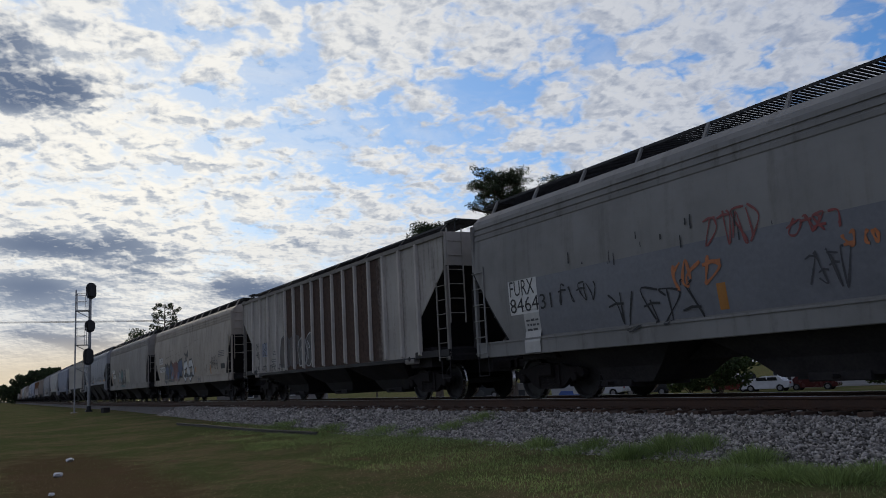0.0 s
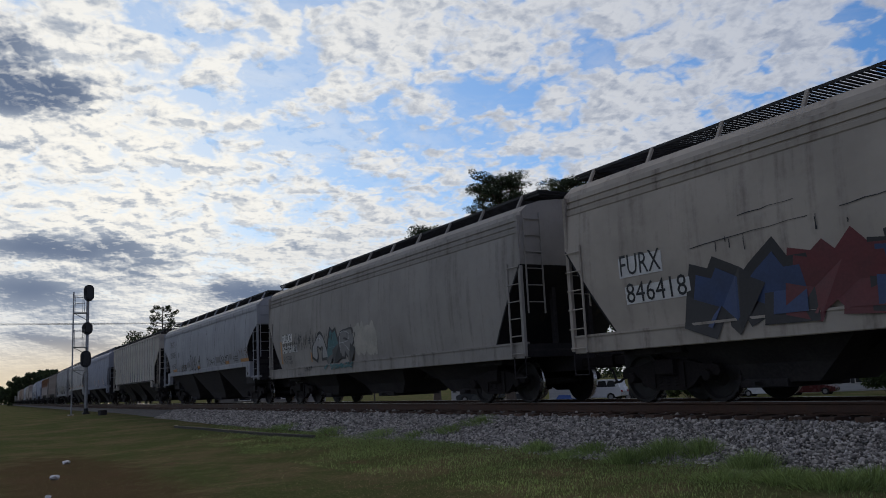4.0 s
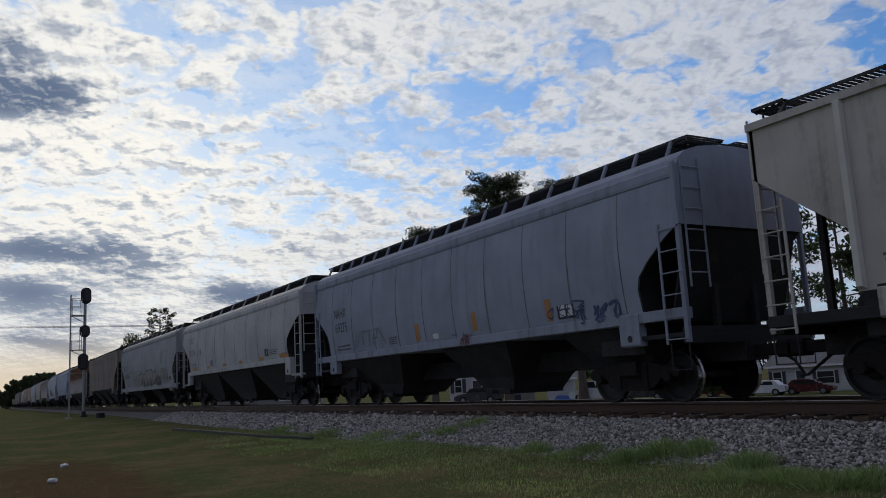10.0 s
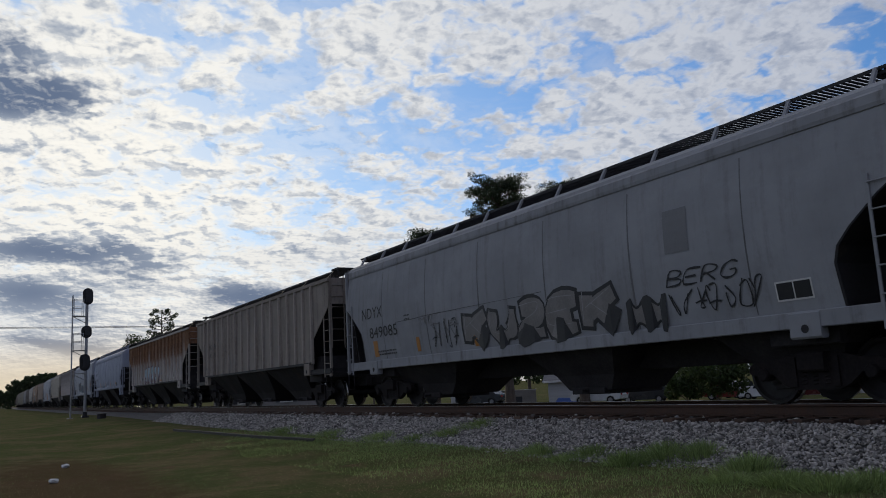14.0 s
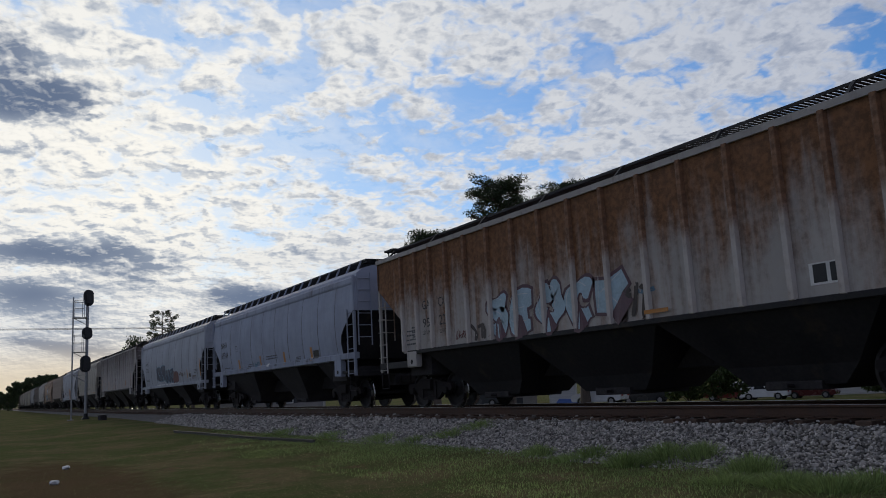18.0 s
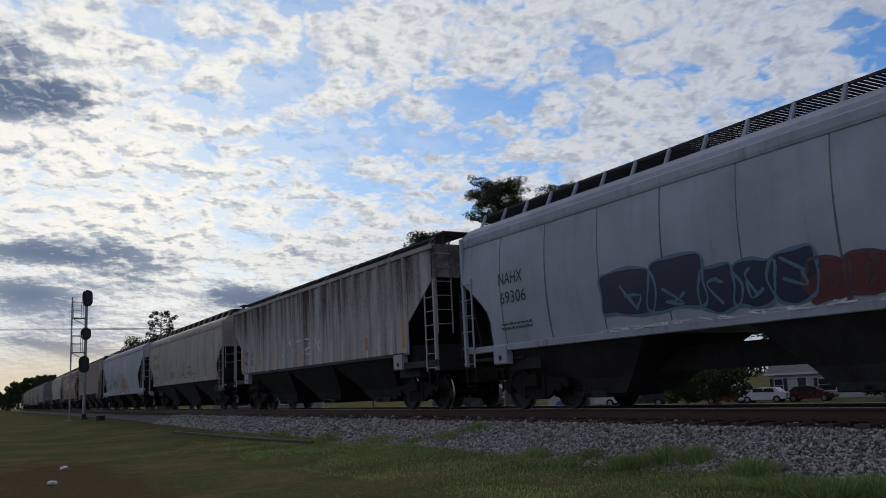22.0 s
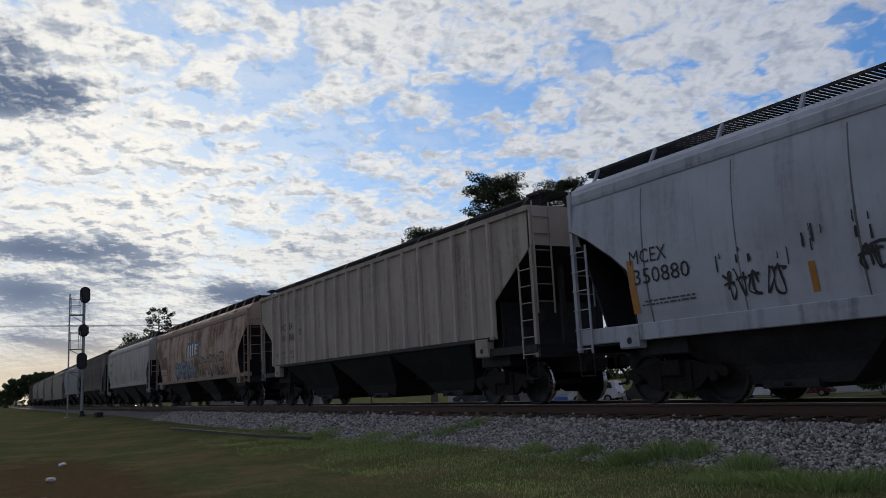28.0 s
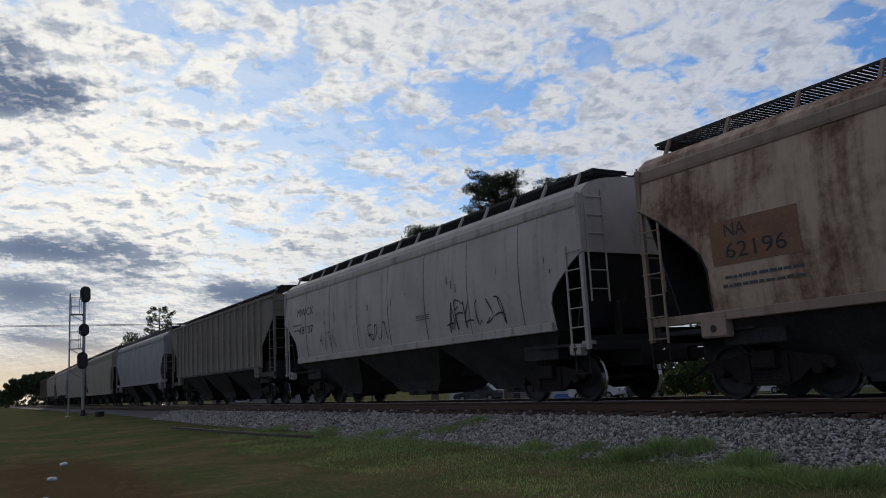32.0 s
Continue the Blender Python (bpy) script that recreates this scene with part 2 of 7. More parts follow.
def paint(name, base, dirt=(0.10, 0.085, 0.075), rust=(0.16, 0.065, 0.03), grime=0.5, rusty=0.0, seed=0.0, top_rust=0.0, banded=0.5, along=None):
    """Weathered rail-car paint: streaks that run down, soot towards fine specks, blooms of rust."""
    m = bpy.data.materials.new(name)
    m.use_nodes = True
    k = Nodes(m.node_tree)
    o = k.n("ShaderNodeTexCoord").outputs["Object"]
    v = k.scaled(o, (1, 1, 1), (seed * 13.7, seed * 3.1, seed * 5.9))
    streak = k.noise(k.scaled(v, (2.6, 1.0, 0.22)), 1.6, 6.0, 0.62)
    blot = k.noise(v, 0.7, 5.0, 0.6)
    speck = k.noise(v, 9.0, 4.0, 0.7)
    tint = k.mix(k.ramp(blot, 0.3, 0.7), rgb(*[x * 0.86 for x in base]), rgb(*[min(1, x * 1.08) for x in base]))
    g = k.math("MULTIPLY", k.ramp(k.math("ADD", k.math("MULTIPLY", streak, 0.8), k.math("MULTIPLY", speck, 0.25)), 0.50, 0.80), grime)
    col = k.mix(g, tint, rgb(*dirt))
    if rusty:
        sep = k.n("ShaderNodeSeparateXYZ")
        k.put(sep.inputs[0], o)
        up = k.ramp(sep.outputs[2], 1.6, 4.2, 0.0, top_rust)
        band = k.noise(k.scaled(v, (0.95, 0.0, 0.06)), 1.0, 3.0, 0.5)
        r = k.math("ADD", k.math("ADD", k.math("MULTIPLY", band, banded), k.math("ADD", k.math("MULTIPLY", blot, 1.1 - banded), k.math("MULTIPLY", streak, 0.45))), k.math("ADD", k.math("MULTIPLY", speck, 0.15), up))
        if along:
            # rust that has spread along one stretch of the side
            x0, x1, amount = along
            here = k.math("MULTIPLY", k.ramp(sep.outputs[0], x0 - 0.8, x0 + 0.8), k.ramp(sep.outputs[0], x1 - 0.8, x1 + 0.8, 1.0, 0.0))
            r = k.math("ADD", r, k.math("MULTIPLY", k.math("SUBTRACT", here, 0.5), amount))
        rf = k.ramp(r, 1.06 - 0.52 * rusty, 1.34 - 0.46 * rusty)
        rc = k.mix(k.ramp(speck, 0.35, 0.65), rgb(*rust), rgb(*[x * 0.5 for x in rust]))
        col = k.mix(k.math("MULTIPLY", rf, 0.9), col, rc)
    bs = k.n("ShaderNodeBsdfPrincipled")
    k.put(bs.inputs["Base Color"], col)
    k.put(bs.inputs["Roughness"], k.ramp(blot, 0.3, 0.7, 0.62, 0.82))
    bs.inputs["Specular IOR Level"].default_value = 0.02
    bp = k.n("ShaderNodeBump")
    bp.inputs["Strength"].default_value = 0.25
    bp.inputs["Distance"].default_value = 0.02
    k.put(bp.inputs["Height"], k.noise(v, 1.4, 3.0, 0.5))
    k.put(bs.inputs["Normal"], bp.outputs[0])
    out = k.n("ShaderNodeOutputMaterial")
    k.put(out.inputs[0], bs.outputs[0])
    return m


def plain(name, col, rough=0.6, metal=0.0):
    return surface(name, [x * 0.85 for x in col], [min(1, x * 1.12) for x in col], rough, metal, 4.0, 50.0, 0.1)


# near-black steel for end sheets, end sills and the ribbed cars' hoppers
M_BLACK = surface("mottled_black_steel", (0.013, 0.013, 0.015), (0.034, 0.031, 0.031), 0.65, 0.0, 1.2, 14.0, 0.2, c=(0.045, 0.035, 0.028), c_amount=0.3, c_scale=1.5, spec=0.2)
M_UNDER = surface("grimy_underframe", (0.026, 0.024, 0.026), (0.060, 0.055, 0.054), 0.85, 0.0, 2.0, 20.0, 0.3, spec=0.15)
M_TRUCK = surface("cast_truck_steel", (0.011, 0.0095, 0.010), (0.027, 0.022, 0.021), 0.85, 0.0, 3.0, 24.0, 0.3, spec=0.15)
M_WHEEL = surface("wheel_steel", (0.007, 0.006, 0.006), (0.016, 0.013, 0.012), 0.7, 0.0, 4.0, 30.0, 0.2)
M_TREAD = surface("polished_wheel_rim", (0.35, 0.34, 0.33), (0.55, 0.54, 0.52), 0.28, 1.0, 6.0, 40.0, 0.05)
M_GRATE = surface("dark_roof_grating", (0.010, 0.010, 0.011), (0.022, 0.021, 0.021), 0.7, 0.0, 3.0, 30.0, 0.1)
M_RAIL = surface("rail_steel_rusty_web", (0.055, 0.030, 0.020), (0.10, 0.055, 0.035), 0.8, 0.2, 3.0, 30.0, 0.3)
M_RAILTOP = surface("polished_rail_head", (0.22, 0.21, 0.20), (0.36, 0.35, 0.34), 0.35, 1.0, 2.0, 20.0, 0.05, stretch=(0.1, 1, 1))
M_TIE = surface("creosoted_timber_tie", (0.055, 0.034, 0.023), (0.120, 0.076, 0.052), 0.9, 0.0, 2.0, 26.0, 0.6, stretch=(6, 1, 3), random_amount=0.3)
M_STONE = surface("grey_granite_ballast", (0.175, 0.160, 0.142), (0.46, 0.425, 0.38), 0.9, 0.0, 6.0, 60.0, 0.4, random_amount=0.75, island=True)
M_BED = surface("ballast_fines", (0.055, 0.050, 0.045), (0.17, 0.155, 0.14), 0.95, 0.0, 9.0, 45.0, 0.8, spread=0.3, bump_dist=0.03)
M_LETTER = plain("black_stencil_paint", (0.012, 0.012, 0.013), 0.6)
M_WHITE = plain("white_sign_paint", (0.62, 0.61, 0.58), 0.55)
M_ORANGE = plain("orange_reflector_strip", (0.40, 0.165, 0.025), 0.45)
M_GALV = surface("galvanised_signal_steel", (0.22, 0.225, 0.23), (0.36, 0.365, 0.37), 0.5, 0.6, 3.0, 40.0, 0.1)
M_SIGNAL = plain("black_signal_paint", (0.010, 0.010, 0.011), 0.5)


# ---- mesh building ----
class Mesh:
    """Collects boxes, bars and sheets into one mesh."""

    def __init__(self):
        self.v, self.f = [], []

    def add(self, vs, fs):
        n = len(self.v)
        self.v += [tuple(p) for p in vs]
        self.f += [tuple(i + n for i in q) for q in fs]
        return self

    def box(self, x0, x1, y0, y1, z0, z1, bev=0.0):
        if bev <= 0 or min(x1 - x0, y1 - y0, z1 - z0) < 2.2 * bev:
            vs = [(x, y, z) for x in (x0, x1) for y in (y0, y1) for z in (z0, z1)]
            return self.add(vs, [(0, 1, 3, 2), (4, 6, 7, 5), (0, 4, 5, 1), (2, 3, 7, 6), (0, 2, 6, 4), (1, 5, 7, 3)])
        b = bev
        prof = [(y0 + b, z0), (y1 - b, z0), (y1, z0 + b), (y1, z1 - b), (y1 - b, z1), (y0 + b, z1), (y0, z1 - b), (y0, z0 + b)]
        return self.loft([(x0, prof), (x1, prof)])

    def loft(self, rings, cap=True):
        """rings: (x, [(y, z), ...]) joined one to the next along x."""
        n = len(rings[0][1])
        vs = [(x, y, z) for x, pr in rings for y, z in pr]
        fs = []
        for r in range(len(rings) - 1):
            for i in range(n):
                j = (i + 1) % n
                fs.append((r * n + i, (r + 1) * n + i, (r + 1) * n + j, r * n + j))
        if cap:
            fs.append(tuple(range(n)))
            fs.append(tuple(reversed(range((len(rings) - 1) * n, len(rings) * n))))
        return self.add(vs, fs)

    def prism_y(self, outline, y0, y1):
        """outline: (x, z) points; pushed from y0 to y1."""
        n = len(outline)
        vs = [(x, y0, z) for x, z in outline] + [(x, y1, z) for x, z in outline]
        fs = [tuple(range(n)), tuple(reversed(range(n, 2 * n)))]
        fs += [(i, i + n, (i + 1) % n + n, (i + 1) % n) for i in range(n)]
        return self.add(vs, fs)

    def tube(self, pts, r, sides=6, closed=False):
        """A bar of round section along pts."""
        rings = []
        m = len(pts)
        for i, p in enumerate(pts):
            a = Vector(pts[i - 1] if i or closed else pts[0])
            b = Vector(pts[(i + 1) % m] if i < m - 1 or closed else pts[-1])
            t = (b - a).normalized()
            u = t.orthogonal().normalized() if abs(t.z) > 0.9 else t.cross(Vector((0, 0, 1))).normalized()
            w = t.cross(u)
            rings.append([tuple(Vector(p) + r * (math.cos(2 * math.pi * s / sides) * u + math.sin(2 * math.pi * s / sides) * w)) for s in range(sides)])
        vs = [q for ring in rings for q in ring]
        fs = []
        for i in range(m if closed else m - 1):
            for s in range(sides):
                s2, i2 = (s + 1) % sides, (i + 1) % m
                fs.append((i * sides + s, i * sides + s2, i2 * sides + s2, i2 * sides + s))
        if not closed:
            fs.append(tuple(reversed(range(sides))))
            fs.append(tuple(range((m - 1) * sides, m * sides)))
        return self.add(vs, fs)

    def turned_y(self, prof, sides, cx=0.0, cz=0.0):
        """prof: (y, r) points turned about the y axis through (cx, cz)."""
        vs = [(cx + r * math.cos(2 * math.pi * s / sides), y, cz + r * math.sin(2 * math.pi * s / sides)) for y, r in prof for s in range(sides)]
        fs = []
        for i in range(len(prof) - 1):
            for s in range(sides):
                s2 = (s + 1) % sides
                fs.append((i * sides + s, (i + 1) * sides + s, (i + 1) * sides + s2, i * sides + s2))
        fs.append(tuple(range(sides)))
        fs.append(tuple(reversed(range((len(prof) - 1) * sides, len(prof) * sides))))
        return self.add(vs, fs)

    def mesh(self, name):
        me = bpy.data.meshes.new(name)
        me.from_pydata(self.v, [], self.f)
        bm = bmesh.new()
        bm.from_mesh(me)
        bmesh.ops.recalc_face_normals(bm, faces=bm.faces)
        bm.to_mesh(me)
        bm.free()
        return me


def part(name, mesh, material, parent=None, label="", at=None, smooth=False):
    """Links a Mesh, or mesh data, as one object under a thing or a part."""
    me = mesh.mesh(name) if isinstance(mesh, Mesh) else mesh
    if not me.materials:
        me.materials.append(material)
    if smooth:
        me.shade_smooth()
    ob = new(name, me)
    if me.materials[0] != material:
        ob.material_slots[0].link = "OBJECT"
        ob.material_slots[0].material = material
    if parent is not None:
        ob.parent = parent
    if at is not None:
        ob.matrix_basis = at
    if label:
        tagged(ob, label)
    return ob


def empty(name, label, category, group="", kind="", at=None):
    ob = tagged(new(name), label, category, group, kind)
    ob.empty_display_size = 0.3
    if at is not None:
        ob.matrix_basis = at
    return ob


# ---- ground and track ----
def ss(v, a, b):
    u = min(1.0, max(0.0, (v - a) / (b - a)))
    return u * u * (3 - 2 * u)


def ground_z(x, y):
    r = y - bend(x)
    z = 0.15 * ss(y, 3.0, 9.0) + 0.22 * ss(-x, 25.0, 70.0)
    z += 0.035 * noise.noise(Vector((x * 0.22, y * 0.30, 0.0))) * ss(11.0 - y, 0.0, 3.0)
    return z - (0.05 + z) * ss(r, 13.0, 16.0) - 1.4 * ss(r, 18.0, 72.0)


def spread(lo, hi, near_lo, near_hi, step, grow=1.35):
    """Coordinates that are dense between near_lo and near_hi and open out towards lo and hi."""
    out = list(np.arange(near_lo, near_hi + 1e-6, step))
    s, v = step, near_hi
    while v < hi:
        s *= grow
        v = min(hi, v + s)
        out.append(v)
    s, v = step, near_lo
    while v > lo:
        s *= grow
        v = max(lo, v - s)
        out.insert(0, v)
    return [float(q) for q in out]


def sheet(name, xs, ys, zfun, material, label, category, kind="structure"):
    g = Mesh()
    n = len(ys)
    g.add([(x, y, zfun(x, y)) for x in xs for y in ys],
          [(i * n + j, (i + 1) * n + j, (i + 1) * n + j + 1, i * n + j + 1) for i in range(len(xs) - 1) for j in range(n - 1)])
    return tagged(part(name, g, material, smooth=True), label, category, kind=kind)


def turf_material():
    """Thin mown grass: green patches, straw, bare reddish earth."""
    m = bpy.data.materials.new("thin_grass_turf")
    m.use_nodes = True
    k = Nodes(m.node_tree)
    v = k.n("ShaderNodeTexCoord").outputs["Object"]
    a = k.noise(v, 0.35, 5.0, 0.6)
    b = k.noise(k.scaled(v, (1, 1, 1), (4, 9, 2)), 2.2, 5.0, 0.65)
    c = k.noise(v, 28.0, 4.0, 0.7)
    green = k.mix(k.ramp(c, 0.3, 0.7), rgb(0.060, 0.074, 0.027), rgb(0.130, 0.140, 0.058))
    straw = k.mix(k.ramp(c, 0.3, 0.7), rgb(0.108, 0.088, 0.045), rgb(0.205, 0.165, 0.090))
    col = k.mix(k.ramp(k.math("ADD", k.math("MULTIPLY", a, 0.6), k.math("MULTIPLY", b, 0.4)), 0.44, 0.60), green, straw)
    earth = k.mix(k.ramp(c, 0.3, 0.7), rgb(0.110, 0.078, 0.045), rgb(0.190, 0.135, 0.082))
    col = k.mix(k.ramp(k.noise(k.scaled(v, (1, 1, 1), (11, 3, 5)), 0.55, 5.0, 0.65), 0.60, 0.70), col, earth)
    # a worn bare stretch beside the road side of the verge
    far = k.vec("LENGTH", k.vec("MULTIPLY", k.vec("ADD", v, (17.0, -1.9, 0.0)), (0.12, 0.62, 0.0)))
    worn = k.ramp(k.math("ADD", far, k.math("MULTIPLY", k.math("SUBTRACT", b, 0.5), 1.2)), 0.55, 1.15, 0.8, 0.0)
    col = k.mix(worn, col, k.mix(k.ramp(c, 0.3, 0.7), rgb(0.075, 0.048, 0.028), rgb(0.135, 0.088, 0.052)))
    bs = k.n("ShaderNodeBsdfPrincipled")
    k.put(bs.inputs["Base Color"], col)
    bs.inputs["Roughness"].default_value = 0.95
    bs.inputs["Specular IOR Level"].default_value = 0.0
    bp = k.n("ShaderNodeBump")
    bp.inputs["Strength"].default_value = 0.9
    bp.inputs["Distance"].default_value = 0.04
    k.put(bp.inputs["Height"], k.math("ADD", c, b))
    k.put(bs.inputs["Normal"], bp.outputs[0])
    o = k.n("ShaderNodeOutputMaterial")
    k.put(o.inputs[0], bs.outputs[0])
    return m


M_TURF = turf_material()
xs = spread(-4200, 3000, -60, 12, 0.5, 1.22)
ys = spread(-3000, 3800, -6, 20, 0.5, 1.25)
ground = sheet("ground", xs, ys, ground_z, M_TURF, "thin mown grass with straw and bare earth patches", "ground")

RUN = spread(-1500, 90, -70, 12, 2.0, 1.12)


def along_track(name, prof, material, label, category, kind="structure", wobble=0.0):
    """A profile of (offset from the track's centre, height) pushed along the track."""
    g = Mesh()
    n = len(prof)
    g.add([(x, TRACK_Y + bend(x) + o, z) for x in RUN for o, z in prof],
          [(i * n + j, (i + 1) * n + j, (i + 1) * n + (j + 1) % n, i * n + (j + 1) % n) for i in range(len(RUN) - 1) for j in range(n)])
    ob = part(name, g, material)
    return tagged(ob, label, category, kind=kind) if label else ob


along_track("ballast_bed", [(-3.0, -0.15), (-2.75, 0.12), (-1.42, RAIL_Z - 0.31), (-1.2, RAIL_Z - 0.26), (1.2, RAIL_Z - 0.26), (1.36, RAIL_Z - 0.34), (2.9, 0.0), (3.0, -0.2)], M_BED, "grey crushed stone bed under the track", "ballast")


def rail_profile(c):
    t = RAIL_Z
    return [(c - 0.075, t - 0.185), (c + 0.075, t - 0.185), (c + 0.075, t - 0.173), (c + 0.01, t - 0.155), (c + 0.008, t - 0.045), (c + 0.036, t - 0.034), (c + 0.037, t - 0.008), (c + 0.028, t),
            (c - 0.028, t), (c - 0.037, t - 0.008), (c - 0.036, t - 0.034), (c - 0.008, t - 0.045), (c - 0.01, t - 0.155), (c - 0.075, t - 0.173)]


for c, side in ((-0.755, "near"), (0.755, "far")):
    rail = along_track("rail", rail_profile(c), M_RAIL, "rusty steel rail with a worn bright head", "rail", kind="")
    head = along_track("rail_head", [(c - 0.027, RAIL_Z - 0.002), (c + 0.027, RAIL_Z - 0.002), (c + 0.026, RAIL_Z + 0.003), (c - 0.026, RAIL_Z + 0.003)], M_RAILTOP, "", "")
    head.parent = rail


# ---- covered hopper cars ----
def wheel_mesh():
    w = Mesh()
    for s in (-1, 1):
        prof = [(0.62, 0.10), (0.66, 0.13), (0.70, 0.19), (0.69, 0.36), (0.68, 0.40), (0.682, 0.485), (0.705, 0.49), (0.72, 0.46), (0.815, 0.452), (0.82, 0.40), (0.79, 0.385), (0.765, 0.36), (0.755, 0.19), (0.80, 0.13), (0.81, 0.09)]
        w.turned_y([(s * y, r) for y, r in prof], 28)
    w.turned_y([(-1.12, 0.07), (1.12, 0.07)], 10)
    me = w.mesh("wheelset")
    me.materials.append(M_WHEEL)
    me.materials.append(M_TREAD)
    for f in me.polygons:
        if all(math.hypot(me.vertices[i].co.x, me.vertices[i].co.z) > 0.43 for i in f.vertices):
            f.material_index = 1
    return me


def frame_mesh():
    """A cast truck side frame, arched over the axles with a window for the springs."""
    w = Mesh()
    lo, hi = 0.22, 0.70
    out = [(-1.16, 0.50), (-1.14, 0.60), (-0.98, 0.66), (-0.72, 0.66), (-0.42, 0.74), (0.42, 0.74), (0.72, 0.66), (0.98, 0.66), (1.14, 0.60), (1.16, 0.50),
           (1.10, 0.44), (1.02, 0.46), (0.74, 0.46), (0.55, 0.30), (0.36, 0.22), (-0.36, 0.22), (-0.55, 0.30), (-0.74, 0.46), (-1.02, 0.46), (-1.10, 0.44)]
    w.prism_y(out, -0.06, 0.06)
    w.box(-0.40, -0.30, -0.09, 0.09, 0.26, 0.70, 0.01).box(0.30, 0.40, -0.09, 0.09, 0.26, 0.70, 0.01)
    for x in (-0.889, 0.889):
        w.turned_y([(-0.12, 0.085), (-0.10, 0.10), (0.10, 0.10), (0.12, 0.085)], 12, x, 0.457)
    return w.mesh("side_frame")


def spring_mesh():
    w = Mesh()
    for x in (-0.19, 0.0, 0.19):
        pts = [(x + 0.07 * math.cos(a), 0.07 * math.sin(a), 0.27 + 0.26 * a / (2 * math.pi * 5)) for a in [i * math.pi / 3 for i in range(31)]]
        w.tube(pts, 0.016, 4)
    return w.mesh("spring")


ME_WHEEL, ME_FRAME, ME_SPRING = wheel_mesh(), frame_mesh(), spring_mesh()
WHEELSETS = []      # (object, +1 or -1: which axle of its truck)
ROLLING = []        # (car, place of its left end in the train)


def add_truck(car, xc):
    truck = part("truck", Mesh().box(-0.22, 0.22, -1.18, 1.18, 0.48, 0.76, 0.03).box(-0.35, 0.35, -0.35, 0.35, 0.74, 0.86, 0.02), M_TRUCK, car, at=pose(xc, 0, 0))
    for y in (-1.02, 1.02):
        part("side_frame", ME_FRAME, M_TRUCK, truck, at=pose(0, y, 0))
        part("spring", ME_SPRING, M_TRUCK, truck, at=pose(0, y, 0))
    for s in (-1, 1):
        w = part("wheelset", ME_WHEEL, M_WHEEL, truck, at=pose(s * 0.889, 0, 0.457))
        WHEELSETS.append((w, s))
    for s in (-1, 1):
        part("brake_beam", Mesh().box(-0.03, 0.03, -0.8, 0.8, -0.05, 0.05).box(-0.06, 0.06, -0.80, -0.70, -0.15, 0.15).box(-0.06, 0.06, 0.70, 0.80, -0.15, 0.15), M_TRUCK, truck, at=pose(s * 0.40, 0, 0.40))
    return truck


KINDS = {
    # sill: z of bottom and top; low: bottom of the side sheet; slope: z at the end, run; eave: z; crown: roof height; seams, boards
    "A": dict(sill=(0.96, 1.29), low=1.27, slope=(2.95, 1.20), eave=4.0, crown=4.46, board=4.58, posts=11, pad=None, bulge=0.10, half=1.60),
    "B": dict(sill=(1.57, 1.76), low=1.60, slope=(3.18, 1.40), knee=True, eave=4.0, crown=4.44, board=4.58, posts=10, pad=(1.08, 1.58, 1.13), bulge=0.12, half=1.60),
    "C": dict(sill=(1.36, 1.54), low=1.38, slope=(2.95, 1.08), knee=True, eave=4.0, crown=4.43, board=4.56, posts=19, pad=(1.15, 1.65, 1.0), bulge=0.14, half=1.60, bays=[(0.0, 0.33), (0.49, 0.69), (0.83, 1.0)]),
    "D": dict(sill=(1.42, 1.60), low=1.44, slope=(2.85, 1.05), knee=True, eave=4.0, crown=4.43, board=4.56, posts=15, pad=(0.28, 0.60, 0.90), bulge=0.12, half=1.60),
    "R": dict(sill=(1.42, 1.52), low=1.46, slope=(3.33, 2.62), ribs=[1.52, 2.32, 3.10, 3.90, 4.80], eave=4.17, crown=4.20, board=4.49, posts=0, pad=(1.75, 2.25, 1.08), bulge=0.0, half=1.52),
}


def half_width(s, z):
    """Half the body's width at height z above the rails."""
    if not s["bulge"]:
        return s["half"]
    zm, h = 0.5 * (s["low"] + s["eave"]), 0.5 * (s["eave"] - s["low"])
    return s["half"] - s["bulge"] * ((z - zm) / h) ** 2


def slope_x(s, z):
    """How far in from the car's end the sheet stands at height z: a straight slope, or one that turns down steeply at a knee."""
    ze, run = s["slope"]
    f = (ze - z) / (ze - s["low"])
    if f <= 0:
        return 0.0
    if not s.get("knee"):
        return run * f
    return run * float(np.interp(f, [0.0, 0.12, 0.34, 0.48, 0.62, 1.0], [0.0, 0.30, 0.72, 0.93, 1.0, 0.97]))


def body_mesh(s, L):
    z0, z1 = s["low"], s["eave"]
    ze, run = s["slope"]
    zs = sorted({z0, ze, z1} | {z0 + (z1 - z0) * i / 10 for i in range(1, 10)} | {ze - (ze - z0) * f for f in (0.12, 0.34, 0.48, 0.62)})
    vs, fs = [], []
    for z in zs:
        x, h = slope_x(s, z), half_width(s, z)
        vs += [(x, -h, z), (L - x, -h, z), (L - x, h, z), (x, h, z)]
    for i in range(len(zs) - 1):
        for j in range(4):
            fs.append((i * 4 + j, i * 4 + (j + 1) % 4, (i + 1) * 4 + (j + 1) % 4, (i + 1) * 4 + j))
    fs += [(0, 1, 2, 3), tuple(len(vs) - 4 + i for i in (3, 2, 1, 0))]
    return Mesh().add(vs, fs)


